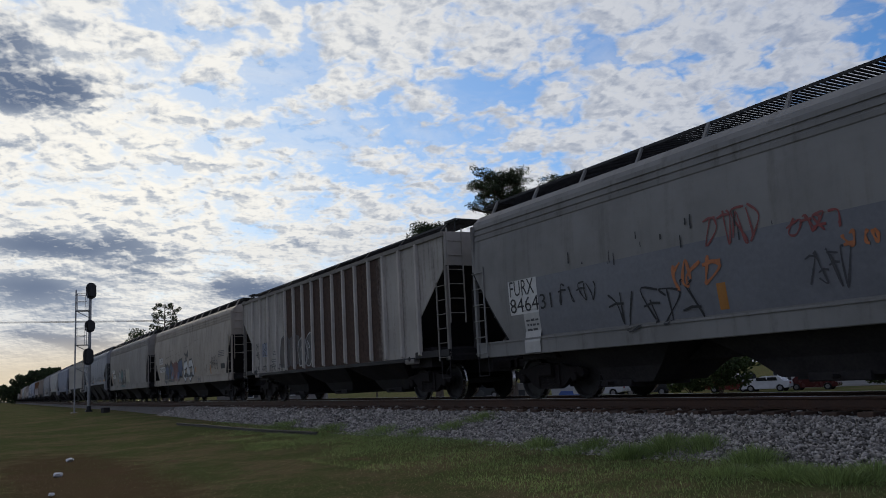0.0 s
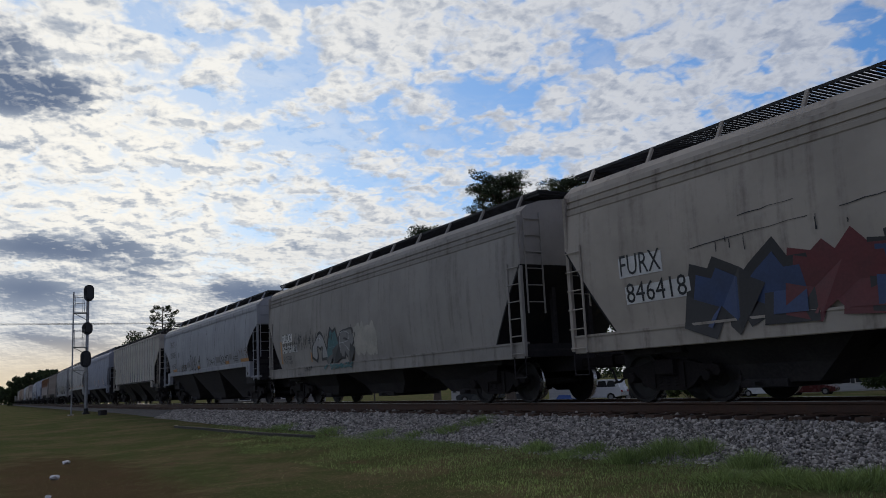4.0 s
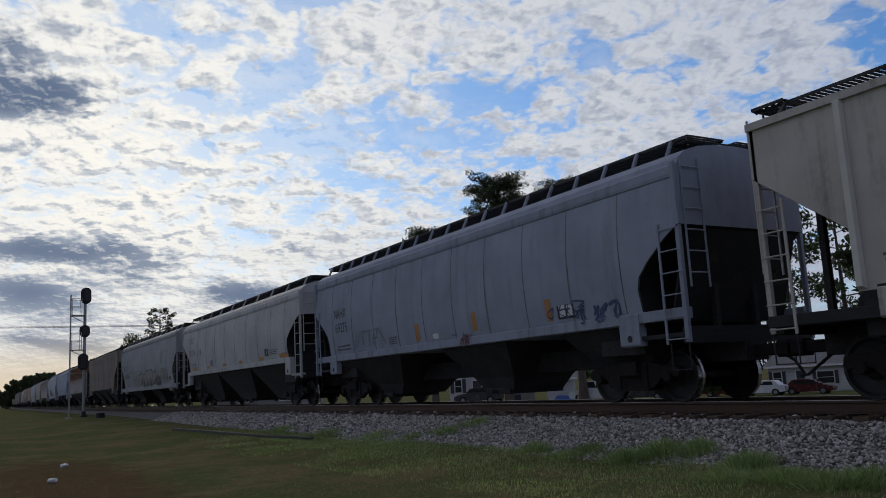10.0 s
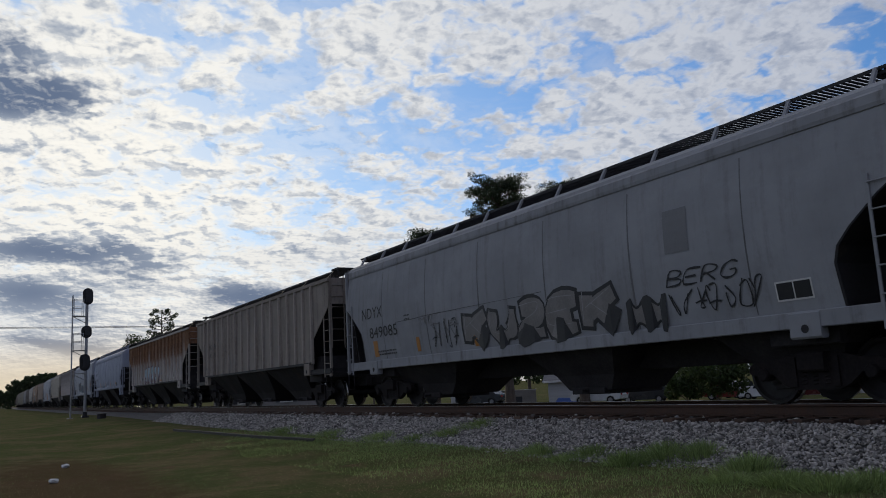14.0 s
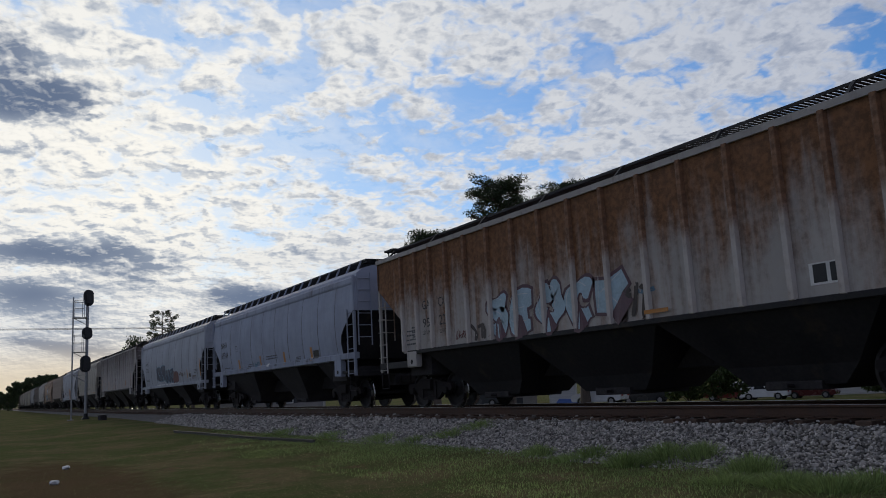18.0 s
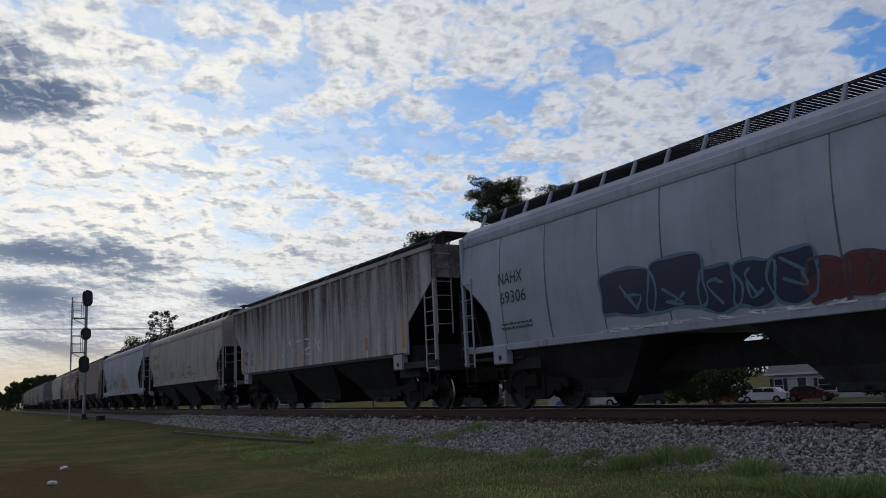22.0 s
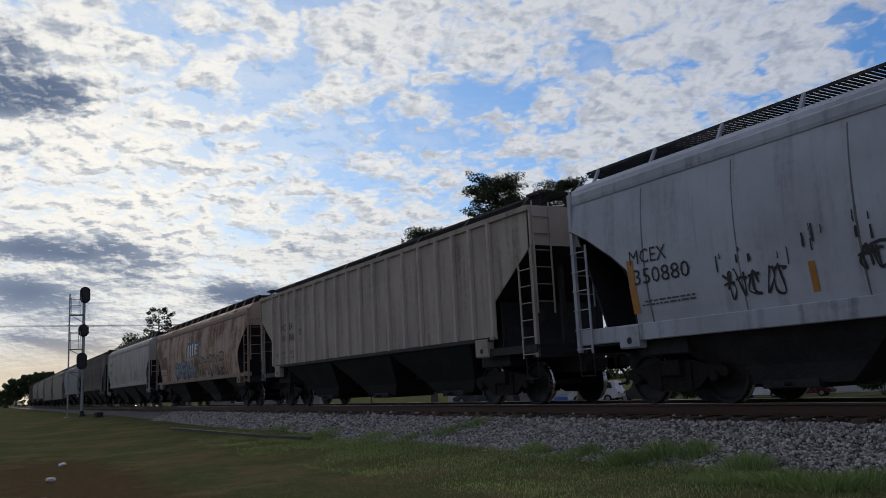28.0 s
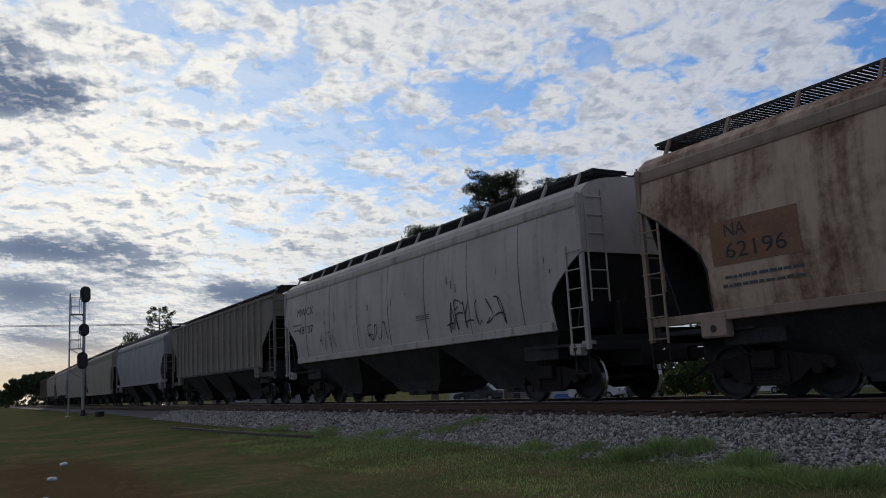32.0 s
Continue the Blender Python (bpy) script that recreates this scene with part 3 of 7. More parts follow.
def end_sheet(s, L, right, lower):
    """The sloping lower sheet, or the upright upper panel, that closes a car's end."""
    z0, z1 = s["low"], s["eave"]
    ze, run = s["slope"]
    if lower:
        zs = [ze - (ze - z0) * f for f in (1.0, 0.8, 0.62, 0.48, 0.34, 0.12, 0.0)]
    else:
        zs = [ze + (z1 - 0.02 - ze) * i / 4 for i in range(5)]
    vs, fs = [], []
    for z in zs:
        x, h = slope_x(s, z), half_width(s, z) + (0.004 if s["bulge"] or not lower else -0.02)
        for dx in (-0.014, 0.03):
            q = L - x - dx if right else x + dx
            vs += [(q, -h, z), (q, h, z)]
    for i in range(len(zs) - 1):
        a, b = 4 * i, 4 * (i + 1)
        fs += [(a, a + 1, b + 1, b), (a + 2, b + 2, b + 3, a + 3), (a, b, b + 2, a + 2), (a + 1, a + 3, b + 3, b + 1)]
    fs += [(0, 2, 3, 1), tuple(len(vs) - 4 + i for i in (0, 1, 3, 2))]
    return Mesh().add(vs, fs)


def rung_mesh(along_y):
    a = (0.0, -0.22, 0.0) if along_y else (-0.22, 0.0, 0.0)
    return Mesh().tube([a, tuple(-q for q in a)], 0.012, 5).mesh("rung")


ME_RUNG, ME_ENDRUNG = rung_mesh(False), rung_mesh(True)


def side_ladder(car, e, f, x_in, z0, z1, y, rungs, material):
    """Stile and rungs beside a corner post at x = e; f points inwards from the car's end."""
    s = -1 if y < 0 else 1
    stile = part("side_ladder", Mesh().box(min(f * (x_in - 0.022), f * (x_in + 0.022)), max(f * (x_in - 0.022), f * (x_in + 0.022)), y - 0.012, y + 0.012, z0, z1), material, car, at=pose(e, 0, 0))
    for i in range(rungs):
        z = z0 + 0.08 + (z1 - z0 - 0.2) * i / (rungs - 1)
        part("rung", ME_RUNG, material, stile, at=pose(f * (0.02 + 0.5 * (x_in - 0.02)), y + s * 0.016, z))


def hopper_bay(x0, x1, z_top, h, kind):
    """One discharge hopper below the sill, tapering to its outlet gate."""
    c, hx = 0.5 * (x0 + x1), 0.5 * (x1 - x0)
    lv = [(z_top, hx, h), (z_top - 0.06, hx, h), (0.60, 0.58 * hx, 0.85), (0.30, 0.42 * hx, 0.72)]
    vs, fs = [], []
    for z, a, b in lv:
        vs += [(c - a, -b, z), (c + a, -b, z), (c + a, b, z), (c - a, b, z)]
    for i in range(len(lv) - 1):
        for j in range(4):
            fs.append((i * 4 + j, i * 4 + (j + 1) % 4, (i + 1) * 4 + (j + 1) % 4, (i + 1) * 4 + j))
    fs += [(0, 1, 2, 3), (15, 14, 13, 12)]
    return Mesh().add(vs, fs)


def grating(x0, x1, y0, y1, z, pitch=0.092):
    w = Mesh()
    w.box(x0, x1, y0, y0 + 0.012, z - 0.05, z).box(x0, x1, y1 - 0.012, y1, z - 0.05, z)
    n = max(1, int((x1 - x0) / pitch))
    for i in range(n + 1):
        x = x0 + (x1 - x0) * i / n
        w.box(x - 0.028, x + 0.028, y0, y1, z - 0.016, z - 0.002)
    return w


def bar_platform(car, x0, x1, half, z, label=""):
    """A short grating platform: a frame of two edge bars and flat bars of its own across it."""
    w = Mesh()
    for y in (-half, half - 0.012):
        w.box(x0, x1, y, y + 0.012, z - 0.05, z)
    w.box(x0, x0 + 0.012, -half, half, z - 0.05, z)
    frame_part = part("crossover_board", w, M_GRATE, car, label)
    n = max(2, int((x1 - x0) / 0.11))
    me = BARS.setdefault(round(half, 2), None) or Mesh().box(-0.026, 0.026, -half, half, -0.016, -0.002).mesh("grating_bar")
    BARS[round(half, 2)] = me
    for i in range(n):
        part("grating_bar", me, M_GRATE, frame_part, at=pose(x0 + (x1 - x0) * (i + 0.6) / n, 0, z))
    return frame_part


BARS = {}


def hopper_car(kind, L, name, label, body_mat, end_mat, low_mat, sill_mat, seams=0, bays=3, rib_mat=None, shape=None):
    s = dict(KINDS[kind], **(shape or {}))
    over = 0.12 if kind in "AR" else -0.10
    car = empty(name, label, "freight car", "covered hoppers of the train")
    body = part("body", body_mesh(s, L), body_mat, car)
    h_top = half_width(s, s["eave"])
    prof = [(-h_top - 0.02, s["eave"] - 0.01)]
    for i in range(9):
        a = math.pi * (i + 0.5) / 9
        prof.append((-h_top * math.cos(a) * 1.0, s["eave"] + (s["crown"] - s["eave"]) * math.sin(a) ** 0.8))
    prof.append((h_top + 0.02, s["eave"] - 0.01))
    part("roof", Mesh().loft([(0.0, prof), (L, prof)]), body_mat, car)
    for y in (-1, 1):
        w = Mesh()
        if kind == "A":
            pr = [(1.42, 3.62), (1.545, 3.64), (1.560, 3.66), (1.560, 3.74), (1.535, 3.75), (1.535, 3.78), (1.555, 3.79), (1.550, 3.87), (1.522, 3.88), (1.522, 3.91), (1.545, 3.92), (1.530, 4.01), (1.42, 4.03)]
            w.loft([(x, [(y * q, z) for q, z in pr]) for x in (0.0, L)])
        elif kind == "R":
            w.box(0.0, L, min(y * 1.50, y * 1.575), max(y * 1.50, y * 1.575), 4.07, 4.185)
        else:
            h, dz = half_width(s, s["eave"] - 0.12), s["eave"] - 4.0
            w.loft([(x, [(y * (h - 0.06), 3.78 + dz), (y * (h + 0.035), 3.79 + dz), (y * (h + 0.045), 3.85 + dz), (y * (h + 0.03), 3.98 + dz), (y * (h - 0.03), 4.03 + dz), (y * (h - 0.08), 4.02 + dz)]) for x in (0.0, L)])
        part("eave_rail", w, sill_mat, car)
        z0, z1 = s["sill"]
        h = half_width(s, z1) + 0.02
        w = Mesh()
        if s["pad"] is None:
            w.box(0.05, L - 0.05, min(y * (h - 0.10), y * (h + 0.035)), max(y * (h - 0.10), y * (h + 0.035)), z0, z1, 0.012)
            w.box(0.05, L - 0.05, min(y * (h - 0.10), y * (h + 0.055)), max(y * (h - 0.10), y * (h + 0.055)), z1 - 0.03, z1 + 0.012)
        else:
            px = s["pad"][0] if kind in "BR" else (1.12 if kind == "D" else 0.04)
            w.box(px, L - px, min(y * (h - 0.10), y * (h + 0.035)), max(y * (h - 0.10), y * (h + 0.035)), z0, z1, 0.012)
        part("side_sill", w, sill_mat if kind != "R" else low_mat, car)
        if s["pad"]:
            a, b, zp = s["pad"]
            for q0, q1, e0, e1 in ((a, b, 0.0, a), (L - b, L - a, L - a, L)):
                p = part("jacking_pad", Mesh().box(q0, q1, min(y * (h - 0.12), y * (h + 0.05)), max(y * (h - 0.12), y * (h + 0.05)), zp, {"R": z1 - 0.02, "D": 1.12}.get(kind, z1), 0.03), sill_mat, car)
                part("jacking_hole", Mesh().turned_y([(y * (h + 0.045), 0.062), (y * (h + 0.054), 0.062)], 12, 0.5 * (q0 + q1), zp + 0.14), M_UNDER, p)
                part("end_sill_beam", Mesh().box(e0, e1, min(y * (h - 0.12), y * (h + 0.0)), max(y * (h - 0.12), y * (h + 0.0)), 1.09, 1.17 if kind != "R" else 1.26, 0.01), sill_mat if kind in "BD" else low_mat, car)
        # roof walk
        if kind == "R":
            b0, b1 = 0.45, 1.12
        else:
            b0, b1 = 0.16, 1.08
        board = part("running_board", grating(-over, L + over, min(y * b0, y * b1), max(y * b0, y * b1), s["board"]), M_GRATE, car, "dark steel grating walkway along the roof")
        n = s["posts"] or 8
        for i in range(n):
            x = 0.45 + (L - 0.9) * i / (n - 1)
            part("bracket", Mesh().add([(x - 0.030, y * (h_top - 0.10), s["eave"] + 0.02), (x + 0.030, y * (h_top - 0.10), s["eave"] + 0.02), (x + 0.030, y * (b1 + 0.012), s["board"]), (x - 0.030, y * (b1 + 0.012), s["board"]),
                                       (x - 0.030, y * (h_top - 0.16), s["eave"] + 0.02), (x + 0.030, y * (h_top - 0.16), s["eave"] + 0.02), (x + 0.030, y * (b1 - 0.03), s["board"] - 0.02), (x - 0.030, y * (b1 - 0.03), s["board"] - 0.02)],
                                      [(0, 1, 2, 3), (7, 6, 5, 4), (0, 4, 5, 1), (1, 5, 6, 2), (2, 6, 7, 3), (3, 7, 4, 0)]), sill_mat if kind != "R" else M_GRATE, board)
    n = 6
    for i in range(n):
        x0, x1 = 0.8 + (L - 1.6) * i / n, 0.8 + (L - 1.6) * (i + 1) / n
        hatch = part("roof_hatch", Mesh().box(x0 + 0.02, x1 - 0.02, -0.30, 0.30, s["crown"] - 0.05, s["crown"] + (0.05 if kind != "R" else 0.10), 0.03), M_GRATE, car)
        part("hatch_latch", Mesh().box(0.5 * (x0 + x1) - 0.04, 0.5 * (x0 + x1) + 0.04, -0.34, 0.34, s["crown"] + (0.05 if kind != "R" else 0.10), s["crown"] + (0.07 if kind != "R" else 0.14), 0.01), M_GRATE, hatch)
    # ends
    for right in (False, True):
        f = -1 if right else 1
        e = L if right else 0.0
        part("slope_sheet", end_sheet(s, L, right, True), low_mat, car, "black sloping end sheet")
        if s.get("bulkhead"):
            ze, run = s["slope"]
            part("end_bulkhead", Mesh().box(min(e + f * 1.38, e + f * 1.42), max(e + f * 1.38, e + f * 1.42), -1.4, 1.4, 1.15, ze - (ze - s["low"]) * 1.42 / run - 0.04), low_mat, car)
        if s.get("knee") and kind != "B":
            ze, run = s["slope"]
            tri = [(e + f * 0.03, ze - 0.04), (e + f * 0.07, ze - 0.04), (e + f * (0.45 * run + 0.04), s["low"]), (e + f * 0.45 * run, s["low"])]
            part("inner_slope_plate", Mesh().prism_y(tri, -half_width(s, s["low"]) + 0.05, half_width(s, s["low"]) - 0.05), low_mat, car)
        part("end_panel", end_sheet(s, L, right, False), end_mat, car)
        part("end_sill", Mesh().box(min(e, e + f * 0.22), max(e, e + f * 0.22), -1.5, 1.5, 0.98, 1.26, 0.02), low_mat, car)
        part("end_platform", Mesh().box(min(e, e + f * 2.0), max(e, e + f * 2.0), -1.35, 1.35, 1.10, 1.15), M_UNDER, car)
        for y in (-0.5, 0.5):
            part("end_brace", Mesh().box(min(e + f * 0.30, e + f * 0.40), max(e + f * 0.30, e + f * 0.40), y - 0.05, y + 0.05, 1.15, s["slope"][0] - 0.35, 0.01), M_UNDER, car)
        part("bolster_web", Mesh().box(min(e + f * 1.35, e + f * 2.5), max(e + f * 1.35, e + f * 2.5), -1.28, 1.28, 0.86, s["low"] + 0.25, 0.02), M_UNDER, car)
        if kind == "R":
            cross = bar_platform(car, min(e - f * 0.12, e + f * 0.46), max(e - f * 0.12, e + f * 0.46), 1.22, 4.52, "raised grating platform across the car's end")
            for q, y in ((0.02, -1.15), (0.40, -1.15), (0.02, 0.0), (0.40, 0.0), (0.02, 1.15), (0.40, 1.15)):
                part("platform_leg", Mesh().tube([(e + f * q, y, 4.50), (e + f * (q + 0.05), y, 4.12)], 0.018, 5), M_GRATE, cross)
        else:
            bar_platform(car, min(e - f * over, e + f * 0.5), max(e - f * over, e + f * 0.5), 1.05, s["board"] - 0.055)
        for y in (-1, 1):
            h = max(half_width(s, s["slope"][0]), 1.5)
            yy = y * (h + 0.0)
            part("corner_post", Mesh().box(min(e, e + f * 0.085), max(e, e + f * 0.085), min(yy, yy - y * 0.07), max(yy, yy - y * 0.07), 1.0, s["eave"] + 0.02, 0.008), sill_mat, car)
            side_ladder(car, e, f, 0.46, 0.98, 3.02 if kind != "R" else 2.95, y * (h + 0.02), 6, sill_mat)
            part("stirrup", Mesh().tube([(e + f * 0.03, y * (h - 0.02), 1.0), (e + f * 0.03, y * (h - 0.02), 0.56), (e + f * 0.43, y * (h - 0.02), 0.56), (e + f * 0.43, y * (h - 0.02), 1.0)], 0.015, 5), M_UNDER, car)
        w = Mesh()
        for y in (-1.46, -1.02):
            w.box(min(e - f * 0.05, e - f * 0.025), max(e - f * 0.05, e - f * 0.025), y - 0.014, y + 0.014, 1.9, s["eave"] + 0.1)
        end_ladder = part("end_ladder", w, end_mat, car)
        for i in range(6):
            part("rung", ME_ENDRUNG, end_mat, end_ladder, at=pose(e - f * 0.045, -1.24, 2.14 + 0.36 * i))
        part("coupler", Mesh().box(min(e, e - f * 0.55), max(e, e - f * 0.55), -0.09, 0.09, 0.72, 0.92, 0.02).box(min(e - f * 0.5, e - f * 0.77), max(e - f * 0.5, e - f * 0.77), -0.16, 0.14, 0.68, 0.96, 0.05), M_TRUCK, car)
        part("brake_hose", Mesh().tube([(e - f * 0.1, 0.35, 0.85), (e - f * 0.45, 0.36, 0.62), (e - f * 0.72, 0.22, 0.38), (e - f * 0.78, 0.10, 0.36)], 0.028, 6), M_UNDER, car)
        add_truck(car, 1.95 if not right else L - 1.95)
    part("brake_wheel", Mesh().tube([(L + 0.12, 0.6 + 0.26 * math.cos(a * math.pi / 8), 2.2 + 0.26 * math.sin(a * math.pi / 8)) for a in range(16)], 0.018, 5, True).tube([(L, 0.6, 2.2), (L + 0.12, 0.6, 2.2)], 0.03, 6), M_UNDER, car)
    part("air_reservoir", Mesh().turned_y([(-0.55, 0.10), (-0.50, 0.19), (0.35, 0.19), (0.40, 0.10)], 12, 0.95, 1.36), M_UNDER, car)
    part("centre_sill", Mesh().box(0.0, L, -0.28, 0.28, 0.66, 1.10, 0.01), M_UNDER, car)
    x0, x1 = s["slope"][1], L - s["slope"][1]
    extents = [(x0 + (x1 - x0) * i / bays, x0 + (x1 - x0) * (i + 1) / bays) for i in range(bays)]
    if s.get("bays"):
        extents = [(x0 + (x1 - x0) * p, x0 + (x1 - x0) * q) for p, q in s["bays"]]
    for a, b in extents:
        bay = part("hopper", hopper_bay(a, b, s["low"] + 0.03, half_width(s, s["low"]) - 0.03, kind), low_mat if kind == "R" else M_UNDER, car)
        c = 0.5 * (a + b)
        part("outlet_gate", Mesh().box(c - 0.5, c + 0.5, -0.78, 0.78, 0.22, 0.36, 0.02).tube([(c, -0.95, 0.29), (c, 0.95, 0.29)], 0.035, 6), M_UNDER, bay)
    # seams or outside posts
    if kind == "R":
        ze, run = s["slope"]
        xi = s["ribs"][0] - 0.06
        for y in (-1, 1):
            for right in (False, True):
                tri = [(xi, s["low"]), (run + 0.05, s["low"]), (xi, ze - (ze - s["low"]) * xi / run)]
                tri = [(L - q if right else q, z) for q, z in tri]
                part("side_skirt", Mesh().prism_y(tri, min(y * 1.4985, y * 1.5215), max(y * 1.4985, y * 1.5215)), body_mat, body)
        near_end = s["ribs"]
        n = round((L - 2 * near_end[-1]) / 0.93)
        places = near_end + [near_end[-1] + (L - 2 * near_end[-1]) * i / n for i in range(1, n)] + [L - q for q in reversed(near_end)]
        rib = None
        for y in (-1, 1):
            for x in places:
                zb = s["low"] + 0.02
                key = round(zb, 2)
                w = Mesh().add([(-0.065, 0.0, zb), (-0.045, -0.075, zb + 0.04), (0.045, -0.075, zb + 0.04), (0.065, 0.0, zb), (-0.065, 0.0, 4.09), (-0.045, -0.075, 4.08), (0.045, -0.075, 4.08), (0.065, 0.0, 4.09)],
                               [(0, 1, 2, 3), (4, 7, 6, 5), (0, 4, 5, 1), (1, 5, 6, 2), (2, 6, 7, 3), (0, 3, 7, 4)])
                if key == round(s["low"] + 0.02, 2):
                    rib = rib or w.mesh("rib")
                    part("rib", rib, rib_mat or body_mat, body, at=pose(x, y * 1.522, 0, 0, 0, 0 if y < 0 else 180))
                else:
                    part("rib", w, rib_mat or body_mat, body, at=pose(x, y * 1.522, 0, 0, 0, 0 if y < 0 else 180))
    elif seams:
        for y in (-1, 1):
            for i in range(seams):
                x = L * (i + 1) / (seams + 1)
                zb, zt = s["low"] + 0.05, 3.78
                if min(x, L - x) < s["slope"][1]:
                    zb = max(s["low"] + (s["slope"][0] - s["low"]) * i / 40 for i in range(41) if slope_x(s, s["low"] + (s["slope"][0] - s["low"]) * i / 40) > min(x, L - x) - 0.03) + 0.04
                vs, fs = [], []
                wear = 0.35 + 0.65 * ((i * 7 + int(L * 10)) % 5) / 4
                for j in range(9):
                    z = zb + (zt - zb) * j / 8
                    h = half_width(s, z)
                    g = wear * (0.45 + 0.9 * math.sin(math.pi * min(1.0, j / 6.0) ** 0.7))
                    vs += [(x - 0.010 - 0.016 * g, y * (h - 0.005), z), (x - 0.005 - 0.012 * g, y * (h + 0.006), z), (x + 0.005 + 0.012 * g, y * (h + 0.006), z), (x + 0.010 + 0.016 * g, y * (h - 0.005), z)]
                    if j:
                        fs += [(4 * j - 4 + q, 4 * j - 3 + q, 4 * j + 1 + q, 4 * j + q) for q in range(3)]
                part("weld_seam", Mesh().add(vs, fs), M_SEAM, body)
    return car, s


M_SEAM = surface("grimy_weld_seam", (0.075, 0.073, 0.075), (0.21, 0.205, 0.205), 0.7, 0.0, 1.5, 14.0, 0.2, stretch=(1, 1, 0.35))

GREY_WARM, GREY, GREY_BLUE = (0.36, 0.345, 0.32), (0.40, 0.40, 0.39), (0.42, 0.44, 0.47)
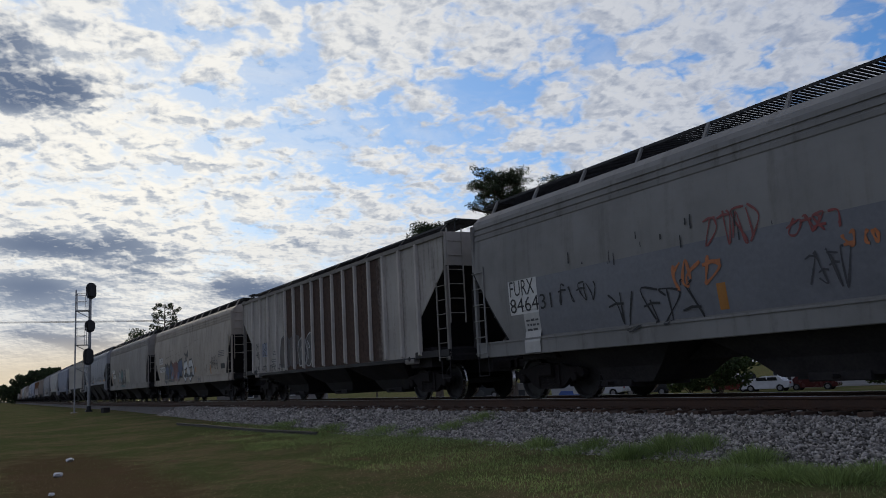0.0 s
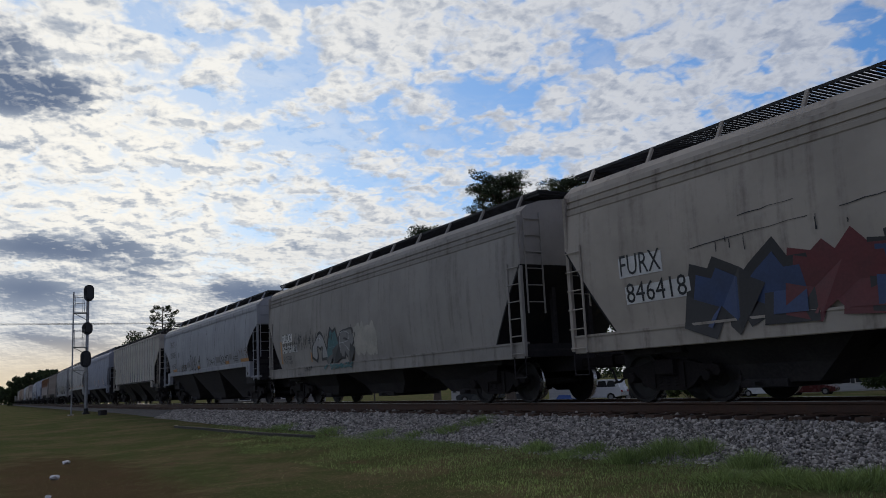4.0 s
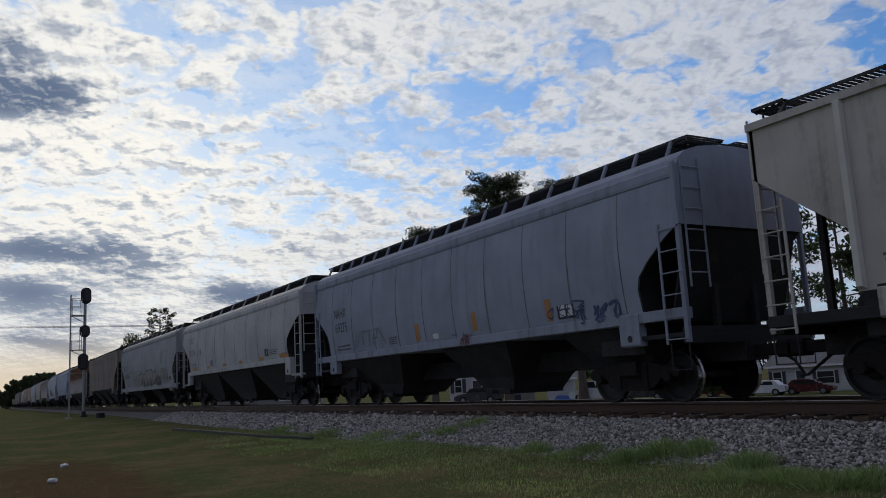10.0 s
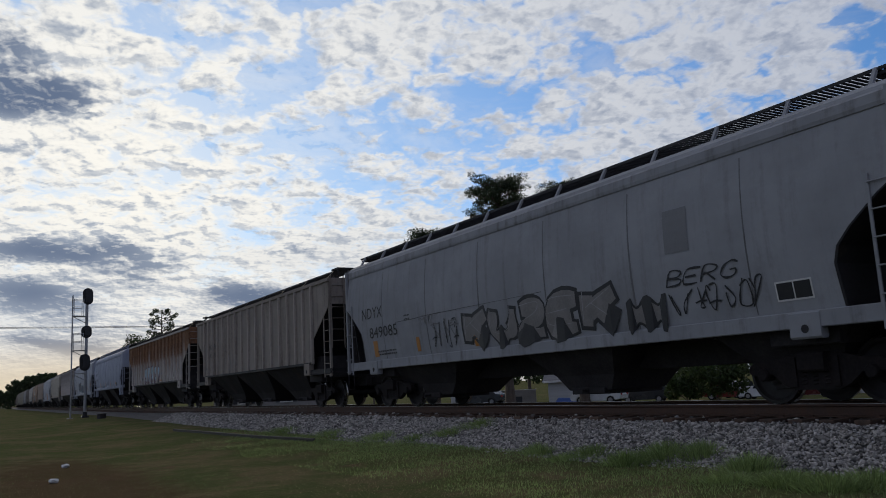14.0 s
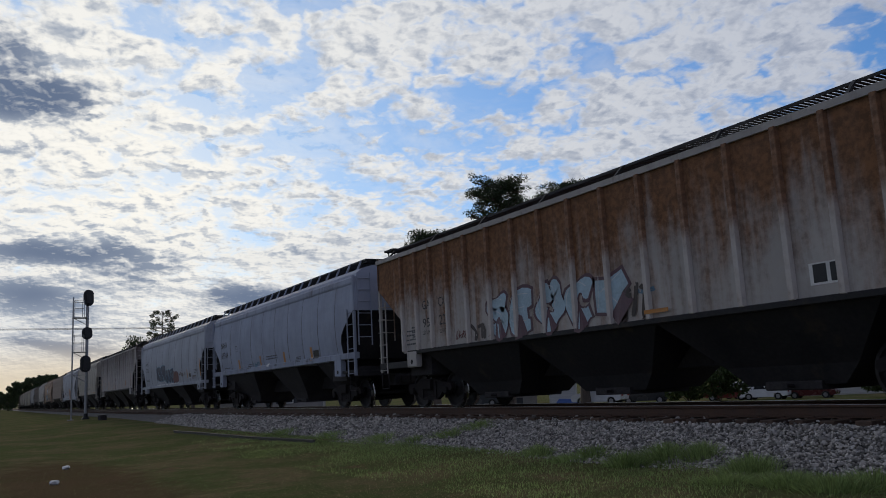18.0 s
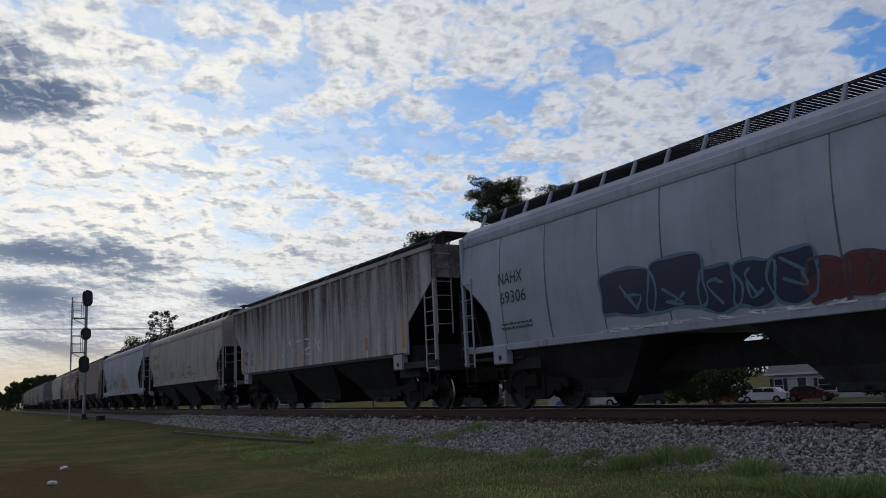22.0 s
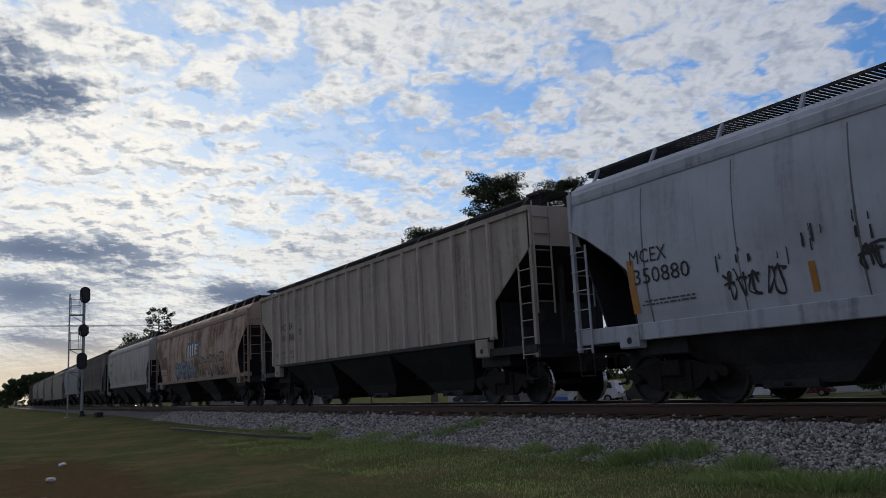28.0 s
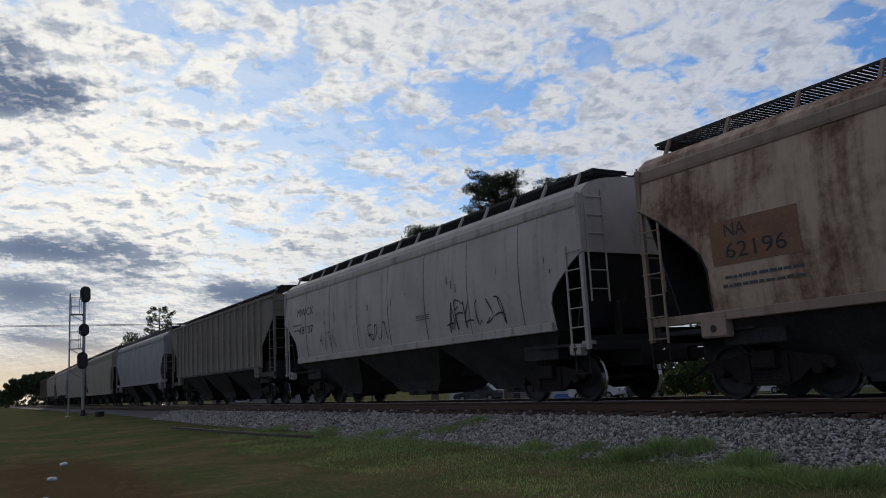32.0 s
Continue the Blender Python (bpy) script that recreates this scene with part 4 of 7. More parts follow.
# kind, right end, left end (metres along the train), paint, sill paint, seams, hopper bays, label
TRAIN = [
    ("A", 132.4, 115.45, dict(base=(0.27, 0.265, 0.25), grime=0.4), 0, 3, "grey covered hopper with a darker lower band and graffiti"),
    ("R", 114.08, 96.85, dict(base=(0.40, 0.375, 0.335), grime=0.9, rusty=0.62, along=(5.2, 13.5, 0.95), banded=0.95, rust=(0.066, 0.034, 0.024), dirt=(0.05, 0.042, 0.038), shape=dict(ribs=[1.45, 2.45, 3.44, 4.43, 5.42], low=1.12, sill=(1.02, 1.13), pad=(1.75, 2.25, 0.96))), 0, 3, "ribbed hopper with heavy dark rust and soot over grey paint"),
    ("A", 95.25, 78.25, dict(base=(0.43, 0.385, 0.325), grime=0.6), 0, 3, "warm grey covered hopper with large painted graffiti"),
    ("A", 76.7, 60.05, dict(base=(0.34, 0.32, 0.29), grime=0.6), 0, 3, "grey covered hopper with graffiti along its lower side"),
    ("B", 58.55, 41.0, dict(base=(0.36, 0.37, 0.385), grime=0.35), 10, 3, "pale grey covered hopper with upright seams and black tags"),
    ("R", 39.7, 22.15, dict(base=(0.48, 0.445, 0.395), grime=0.55), 0, 3, "pale grey ribbed hopper with faded graffiti"),
    ("C", 20.65, 4.4, dict(base=(0.30, 0.32, 0.375), grime=0.35, shape=dict(sill=(1.39, 1.58))), 10, 3, "bluish grey covered hopper with smooth bowed sides"),
    ("B", 2.95, -14.45, dict(base=(0.46, 0.455, 0.445), grime=0.4), 10, 3, "pale grey covered hopper with orange reflector strips"),
    ("C", -15.85, -33.4, dict(base=(0.32, 0.325, 0.335), grime=0.45, shape=dict(sill=(1.09, 1.33), low=1.30, eave=4.10, posts=13, pad=(1.45, 1.95, 0.94))), 6, 3, "grey covered hopper with outlined block graffiti"),
    ("R", -34.9, -52.2, dict(base=(0.30, 0.265, 0.23), grime=0.6, rusty=0.45, banded=0.8, rust=(0.09, 0.06, 0.045)), 0, 3, "brownish grey ribbed hopper"),
    ("R", -54.0, -71.5, dict(base=(0.43, 0.40, 0.37), grime=0.5, rusty=0.53, banded=0.55, rust=(0.23, 0.098, 0.036), top_rust=0.28, shape=dict(bulkhead=True)), 0, 3, "rust streaked ribbed hopper with pale blue graffiti"),
    ("C", -73.1, -89.3, dict(base=(0.34, 0.37, 0.445), grime=0.25, shape=dict(sill=(1.51, 1.70), low=1.50)), 10, 3, "pale bluish covered hopper with smooth bowed sides"),
    ("C", -90.8, -107.05, dict(base=(0.40, 0.42, 0.46), grime=0.25, shape=dict(sill=(1.29, 1.43), low=1.33)), 9, 3, "pale covered hopper with a red and blue painted panel"),
    ("R", -108.5, -126.15, dict(base=(0.45, 0.42, 0.395), grime=0.7, rusty=0.42, banded=0.8, rust=(0.070, 0.045, 0.036), top_rust=0.18), 0, 3, "dark weathered ribbed hopper with white chalk marks"),
    ("D", -127.7, -144.25, dict(base=(0.42, 0.385, 0.335), grime=0.4), 10, 3, "warm grey covered hopper with a tan sill"),
    ("C", -145.75, -163.55, dict(base=(0.430, 0.440, 0.470), grime=0.5, shape=dict(sill=(1.13, 1.42), low=1.36, slope=(3.35, 1.60), eave=4.06, posts=12)), 8, 3, "pale covered hopper with orange graffiti and black drips"),
    ("R", -164.88, -182.75, dict(base=(0.41, 0.35, 0.29), grime=0.55, rusty=0.40, banded=0.8, rust=(0.12, 0.09, 0.07), shape=dict(bulkhead=True)), 0, 3, "brownish grey ribbed hopper"),
    ("C", -184.35, -202.35, dict(base=(0.52, 0.395, 0.30), grime=0.45, rusty=0.60, banded=0.1, rust=(0.19, 0.105, 0.068), top_rust=0.04, shape=dict(sill=(1.26, 1.41), low=1.30, slope=(3.30, 1.40), posts=14)), 0, 3, "tan rusted covered hopper with a blue sign panel and graffiti"),
    ("D", -203.9, -220.55, dict(base=(0.45, 0.42, 0.375), grime=0.45), 7, 3, "grey covered hopper with black scrawls"),
    ("R", -222.0, -239.2, dict(base=(0.212, 0.190, 0.163), grime=0.6), 0, 3, "dark grey ribbed hopper"),
    ("C", -240.7, -257.3, dict(base=(0.297, 0.292, 0.288), grime=0.3), 8, 3, "pale grey covered hopper"),
    ("A", -258.8, -275.6, dict(base=(0.283, 0.258, 0.206), grime=0.4), 0, 3, "warm grey covered hopper"),
    ("A", -277.1, -293.8, dict(base=(0.269, 0.245, 0.206), grime=0.4), 0, 3, "warm grey covered hopper"),
    ("C", -295.3, -312.0, dict(base=(0.297, 0.272, 0.225), grime=0.4), 6, 3, "cream grey covered hopper"),
    ("D", -313.5, -330.2, dict(base=(0.283, 0.245, 0.200), grime=0.4, rusty=0.2), 6, 3, "tan grey covered hopper"),
    ("R", -331.7, -349.0, dict(base=(0.113, 0.095, 0.075), grime=0.7, rusty=0.3), 0, 3, "dark brown ribbed hopper at the end of the train"),
]
CARS = []
for i, (kind, right, left, look_of, seams, bays, label) in enumerate(TRAIN):
    look_of = dict(look_of)
    shape = look_of.pop("shape", None)
    pm = paint("car_paint_%s" % chr(97 + i), seed=i + 1.0, **look_of)
    light = paint("car_trim_%s" % chr(97 + i), [min(0.5, c * (0.95 if look_of.get("rusty", 0) < 0.55 else 0.6)) for c in look_of["base"]], grime=0.75, seed=i + 40.0)
    rib = None
    if kind == "R":
        # the outside posts are rubbed paler than the sheets between them
        worn = dict(look_of, base=[min(0.6, c * 1.3) for c in look_of["base"]], rusty=look_of.get("rusty", 0.0) * 0.75, grime=0.5)
        rib = paint("car_posts_%s" % chr(97 + i), seed=i + 70.0, **worn)
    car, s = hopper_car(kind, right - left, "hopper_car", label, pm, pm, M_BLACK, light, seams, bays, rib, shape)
    ROLLING.append((car, left))
    CARS.append((car, s, right - left))
    car.matrix_basis = pose(left + train_at(0), TRACK_Y, RAIL_Z)

# ---- beyond the track ----
M_ROAD = surface("worn_grey_asphalt", (0.075, 0.075, 0.078), (0.14, 0.14, 0.14), 0.7, 0.0, 0.8, 40.0, 0.3)
M_SIDING = surface("white_lap_siding", (0.36, 0.36, 0.35), (0.48, 0.48, 0.46), 0.6, 0.0, 0.8, 12.0, 0.15, stretch=(0.3, 0.3, 6))
M_SHINGLE = surface("grey_roof_shingles", (0.13, 0.12, 0.115), (0.22, 0.21, 0.20), 0.9, 0.0, 1.5, 18.0, 0.5)
M_DARKGLASS = surface("dark_window_glass", (0.012, 0.014, 0.017), (0.03, 0.033, 0.036), 0.12, 0.0, 1.0, 8.0, 0.0, gloss_var=0.04)
M_SHUTTER = plain("dark_shutter_paint", (0.03, 0.032, 0.035), 0.6)
M_BARK = surface("rough_grey_brown_bark", (0.045, 0.034, 0.026), (0.12, 0.095, 0.075), 0.95, 0.0, 2.0, 16.0, 0.8, stretch=(3, 3, 0.6))
M_NEEDLE = surface("dark_pine_needles", (0.028, 0.042, 0.018), (0.060, 0.076, 0.034), 0.8, 0.0, 0.6, 6.0, 0.0, through_light=0.4, random_amount=0.35, island=True)
M_LEAF = surface("spring_leaves", (0.030, 0.050, 0.014), (0.062, 0.090, 0.027), 0.75, 0.0, 0.5, 5.0, 0.0, through_light=0.4, random_amount=0.4, island=True)
M_LEAFDARK = surface("shaded_evergreen_leaves", (0.025, 0.040, 0.015), (0.055, 0.076, 0.028), 0.8, 0.0, 0.5, 5.0, 0.0, through_light=0.3, random_amount=0.4, island=True)
M_TAN = surface("tan_block_wall", (0.19, 0.18, 0.165), (0.27, 0.255, 0.235), 0.9, 0.0, 1.0, 14.0, 0.3)
M_TYRE = plain("black_tyre_rubber", (0.012, 0.012, 0.012), 0.85)
M_HUB = surface("dull_alloy_rim", (0.22, 0.22, 0.23), (0.35, 0.35, 0.36), 0.4, 0.8, 5.0, 30.0, 0.05)
M_TARP = plain("blue_tarpaulin", (0.03, 0.08, 0.26), 0.6)
M_CONCRETE = surface("pale_concrete", (0.30, 0.29, 0.27), (0.44, 0.43, 0.40), 0.9, 0.0, 2.0, 24.0, 0.4)
M_WIRE = plain("black_overhead_cable", (0.02, 0.02, 0.02), 0.6)

g = Mesh()
rx = spread(-900, 160, -90, 40, 4.0, 1.2)
g.add([(x, y + bend(x), max(ground_z(x, yy + bend(x)) for yy in (y - 0.4, y + 0.4)) + 0.03) for x in rx for y in (21.0, 23.0, 25.0, 27.0, 28.4)],
      [(i * 5 + j, (i + 1) * 5 + j, (i + 1) * 5 + j + 1, i * 5 + j + 1) for i in range(len(rx) - 1) for j in range(4)])
tagged(part("road", g, M_ROAD), "worn grey asphalt road running beside the railway", "road", kind="structure")


def at_bearing(az, dist):
    """A place on the ground at a bearing in degrees from +y towards -x."""
    x, y = -dist * math.sin(radians(az)), dist * math.cos(radians(az))
    return x, y, ground_z(x, y)


def gable_roof(w, d, z0, rise, over, hip=0.0):
    m = Mesh()
    a, b = w / 2 + over, d / 2 + over
    k = a - hip
    t = 0.14
    vs = [(-a, -b, z0), (a, -b, z0), (a, b, z0), (-a, b, z0), (-k, 0, z0 + rise), (k, 0, z0 + rise),
          (-a, -b, z0 - t), (a, -b, z0 - t), (a, b, z0 - t), (-a, b, z0 - t)]
    return m.add(vs, [(0, 1, 5, 4), (2, 3, 4, 5), (3, 0, 4), (1, 2, 5), (0, 6, 7, 1), (1, 7, 8, 2), (2, 8, 9, 3), (3, 9, 6, 0), (9, 8, 7, 6)])


def window_on(wall, x, y, z, w, h, shutters=True):
    """A sash window on a wall that faces -y."""
    win = part("window", Mesh().box(x - w / 2 - 0.07, x + w / 2 + 0.07, y - 0.05, y + 0.02, z - 0.07, z + h + 0.07, 0.01), M_WHITE, wall, "white framed sash window")
    for i in range(2):
        part("pane", Mesh().box(x - w / 2, x + w / 2, y - 0.06, y - 0.052, z + i * h / 2 + 0.02, z + (i + 1) * h / 2 - 0.02), M_DARKGLASS, win)
    if shutters:
        for s in (-1, 1):
            c = x + s * (w / 2 + 0.27)
            part("shutter", Mesh().box(c - 0.17, c + 0.17, y - 0.04, y + 0.01, z - 0.05, z + h + 0.05, 0.01), M_SHUTTER, win)
    return win


def house(az, dist, width, depth, eave, rise, label, turn, wall_mat=None, roof_mat=None, hip=2.0, windows=(), doors=(), porch=None, siding=True):
    x, y, z = at_bearing(az, dist)
    h = empty("house", label, "house", at=pose(x, y, z - 0.1, 0, 0, turn))
    wall_mat, roof_mat = wall_mat or M_SIDING, roof_mat or M_SHINGLE
    wall = part("wall", Mesh().box(-width / 2, width / 2, -depth / 2, depth / 2, 0, eave), wall_mat, h)
    roof = part("roof", gable_roof(width, depth, eave + 0.13, rise, 0.45, hip), roof_mat, h)
    part("fascia", Mesh().box(-width / 2 - 0.46, width / 2 + 0.46, -depth / 2 - 0.47, -depth / 2 - 0.44, eave - 0.05, eave + 0.15), M_WHITE, roof)
    if siding:
        n = int(eave / 0.26)
        for i in range(n):
            part("board", Mesh().add([(-width / 2, -depth / 2 - 0.004, 0.26 * i + 0.26), (width / 2, -depth / 2 - 0.004, 0.26 * i + 0.26), (width / 2, -depth / 2 - 0.025, 0.26 * i), (-width / 2, -depth / 2 - 0.025, 0.26 * i),
                                      (-width / 2, -depth / 2, 0.26 * i), (width / 2, -depth / 2, 0.26 * i)], [(0, 3, 2, 1), (3, 4, 5, 2)]), wall_mat, wall)
    part("foundation", Mesh().box(-width / 2 + 0.03, width / 2 - 0.03, -depth / 2 - 0.03, depth / 2, -0.5, 0.25), M_CONCRETE, h)
    for wx, wz, ww, wh in windows:
        window_on(wall, wx, -depth / 2 - 0.03, wz, ww, wh)
    for dx in doors:
        d = part("door", Mesh().box(dx - 0.5, dx + 0.5, -depth / 2 - 0.07, -depth / 2 + 0.02, 0.25, 2.35, 0.01), M_WHITE, h)
        part("door_panel", Mesh().box(dx - 0.40, dx + 0.40, -depth / 2 - 0.085, -depth / 2 - 0.072, 0.30, 2.25, 0.01), M_SHUTTER, d)
    if porch:
        x0, x1 = porch
        p = part("porch", Mesh().box(x0, x1, -depth / 2 - 1.7, -depth / 2, 0.0, 0.28), M_CONCRETE, h)
        part("porch_roof", Mesh().prism_y([(x0 - 0.3, eave - 0.1), (x1 + 0.3, eave - 0.1), (0.5 * (x0 + x1), eave + 1.3)], -depth / 2 - 2.0, -depth / 2 + 0.3), roof_mat, p)
        for q in (x0 + 0.1, 0.5 * (x0 + x1), x1 - 0.1):
            part("porch_post", Mesh().box(q - 0.07, q + 0.07, -depth / 2 - 1.65, -depth / 2 - 1.51, 0.28, eave - 0.1, 0.01), M_WHITE, p)
    return h


house(34.6, 96, 12.5, 8.0, 2.65, 1.9, "white sided bungalow with a grey hip roof and shuttered windows", 34.0, hip=1.4,
      windows=((-5.4, 0.9, 0.75, 1.3), (-0.9, 0.9, 1.5, 1.2), (2.0, 0.9, 0.9, 1.3), (4.9, 0.9, 0.9, 1.3)), doors=(-3.2,))
house(57.9, 82, 3.6, 5.0, 3.2, 1.0, "small white building with a door and one window", 50.0, hip=0.2, windows=((-0.9, 1.2, 0.6, 1.2),), doors=(0.9,))
house(51.8, 82, 2.5, 3.4, 2.2, 0.9, "small white gabled shed with a blue tarpaulin at its foot", 48.0, hip=0.1, siding=True)
house(71.5, 75, 9.0, 6.0, 2.2, 1.0, "low pale building far behind the track", 66.0, wall_mat=M_TAN, hip=0.3, windows=((-2.0, 0.9, 0.9, 0.9), (1.5, 0.9, 0.9, 0.9)), siding=False)
x, y, z = at_bearing(51.5, 79.0)
tagged(part("tarpaulin", Mesh().add([(-1.3, -0.5, 0), (1.3, -0.5, 0), (1.1, 0.4, 0.02), (-1.1, 0.4, 0.02), (-0.9, -0.25, 0.55), (0.8, -0.2, 0.48), (0.8, 0.2, 0.5), (-0.8, 0.2, 0.6)],
                                   [(0, 1, 5, 4), (1, 2, 6, 5), (2, 3, 7, 6), (3, 0, 4, 7), (4, 5, 6, 7), (3, 2, 1, 0)]), M_TARP, at=pose(x, y, z, 0, 0, 50)), "blue tarpaulin heaped on the grass by a shed", "tarpaulin")
x, y, z = at_bearing(54.9, 84.0)
lw = tagged(part("block_wall", Mesh().box(-1.9, 1.9, -0.1, 0.1, -0.2, 1.35, 0.02), M_TAN, at=pose(x, y, z, 0, 0, 50)), "low tan block wall with a dark opening", "wall")
part("opening", Mesh().box(-0.3, 0.5, -0.115, -0.102, 0.0, 0.75), M_SHUTTER, lw)
part("wall_cap", Mesh().box(-1.95, 1.95, -0.14, 0.14, 1.352, 1.42, 0.01), M_CONCRETE, lw)


def parked_car(az, dist, turn, col, label, suv=False, glassy=True):
    """A parked car: body with wheel arches, cabin, glass, lamps and wheels. Its nose points to its own +x."""
    x, y, z = at_bearing(az, dist)
    m = surface("car_body_paint", [c * 0.9 for c in col], col, 0.25, 0.0, 1.0, 40.0, 0.0, gloss_var=0.05)
    car = empty("parked_car", label, "car", "parked cars beyond the track", at=pose(x, y, z, 0, 0, turn))
    H = 0.95 if not suv else 1.10
    side = [(-2.2, 0.42), (-2.25, 0.75), (-2.15, H), (-1.3, H + 0.03), (0.9, H), (1.9, H - 0.16), (2.2, H - 0.30), (2.25, 0.50), (2.15, 0.32), (1.75, 0.30), (1.62, 0.58), (1.35, 0.68), (1.08, 0.58), (0.95, 0.28),
            (-0.95, 0.28), (-1.08, 0.58), (-1.35, 0.68), (-1.62, 0.58), (-1.75, 0.32)]
    part("body", Mesh().prism_y(side, -0.86, 0.86), m, car)
    top = 1.42 if not suv else 1.74
    cab = [(-1.75, H), (-1.25, top - 0.04), (-0.9, top), (0.15, top), (0.35, top - 0.03), (1.15, H)] if not suv else [(-2.1, H), (-1.95, top - 0.05), (-1.7, top), (0.1, top), (0.35, top - 0.04), (1.0, H)]
    cabin = part("cabin", Mesh().prism_y(cab, -0.76, 0.76), m, car)
    g0, g1 = (-1.3, 0.95) if not suv else (-1.9, 0.85)
    for yy in (-1, 1):
        for a, b in (((g0 + 0.12, -0.30), (-0.22, g1 - 0.25)) if not suv else ((g0 + 0.12, -1.15), (-1.05, -0.32), (-0.22, g1 - 0.2))):
            part("side_window", Mesh().prism_y([(a, H + 0.05), (b + 0.16, H + 0.05), (b, top - 0.10), (a + 0.12, top - 0.10)], min(yy * 0.755, yy * 0.768), max(yy * 0.755, yy * 0.768)), M_DARKGLASS, cabin)
    part("windscreen", Mesh().add([(g1 + 0.165, -0.68, H + 0.05), (g1 + 0.165, 0.68, H + 0.05), (0.40, 0.66, top - 0.09), (0.40, -0.66, top - 0.09), (g1 + 0.10, -0.68, H + 0.05), (g1 + 0.10, 0.68, H + 0.05)], [(0, 1, 2, 3), (0, 4, 5, 1)]), M_DARKGLASS, cabin)
    for yy in (-0.62, 0.62):
        part("headlight", Mesh().box(2.16, 2.255, yy - 0.18, yy + 0.18, 0.58, 0.70, 0.02), M_HUB, car)
        part("tail_light", Mesh().box(-2.27, -2.20, yy - 0.14, yy + 0.14, 0.70, 0.86, 0.02), plain("red_lamp_glass", (0.3, 0.02, 0.02), 0.2), car)
    for xx in (-1.35, 1.35):
        for yy in (-1, 1):
            w = part("wheel", Mesh().turned_y([(yy * 0.62, 0.29), (yy * 0.64, 0.33), (yy * 0.82, 0.33), (yy * 0.85, 0.29)], 18, xx, 0.33), M_TYRE, car)
            part("rim", Mesh().turned_y([(yy * 0.84, 0.20), (yy * 0.858, 0.19), (yy * 0.862, 0.05)], 12, xx, 0.33), M_HUB, w)
    return car


parked_car(36.2, 84, 22, (0.075, 0.013, 0.015), "dark red saloon car parked before a bungalow")
parked_car(38.9, 84, 200, (0.60, 0.61, 0.63), "white saloon car parked on a drive")
parked_car(41.2, 86, 30, (0.13, 0.025, 0.02), "dark red car parked beside a white one")
parked_car(40.2, 92, 75, (0.62, 0.62, 0.62), "white sport utility car parked behind a red one", suv=True)
parked_car(49.4, 71, 205, (0.58, 0.59, 0.60), "white sport utility car parked by the road", suv=True)
parked_car(46.4, 76, 215, (0.03, 0.032, 0.036), "dark car parked by the road", suv=True)
parked_car(57.3, 74, 210, (0.05, 0.055, 0.06), "low dark car parked before a white building")


def leaf_cloud(name, centres, n, size, material, parent, flat=0.8, seed=1, needle=False):
    """Many small leaves in loose clumps round the given centres (x, y, z, radius)."""
    rng = np.random.default_rng(seed)
    tot = sum(c[3] ** 2 for c in centres)
    V, F = [], []
    for cx, cy, cz, r in centres:
        k = max(8, int(n * r * r / tot))
        d = rng.normal(size=(k, 3))
        d /= np.linalg.norm(d, axis=1)[:, None]
        q = d * (r * rng.uniform(0.35, 1.0, k) ** 0.6)[:, None] * np.array([1, 1, flat]) + np.array([cx, cy, cz])
        a = rng.normal(size=(k, 3))
        a /= np.linalg.norm(a, axis=1)[:, None]
        b = np.cross(a, rng.normal(size=(k, 3)))
        b /= np.linalg.norm(b, axis=1)[:, None]
        s = size * rng.uniform(0.6, 1.4, k)[:, None]
        wd = 0.16 if needle else 0.5
        for i in range(k):
            m = len(V)
            V += [tuple(q[i] - a[i] * s[i]), tuple(q[i] + b[i] * s[i] * wd), tuple(q[i] + a[i] * s[i]), tuple(q[i] - b[i] * s[i] * wd)]
            F.append((m, m + 1, m + 2, m + 3))
    me = bpy.data.meshes.new(name)
    me.from_pydata(V, [], F)
    return part(name, me, material, parent)


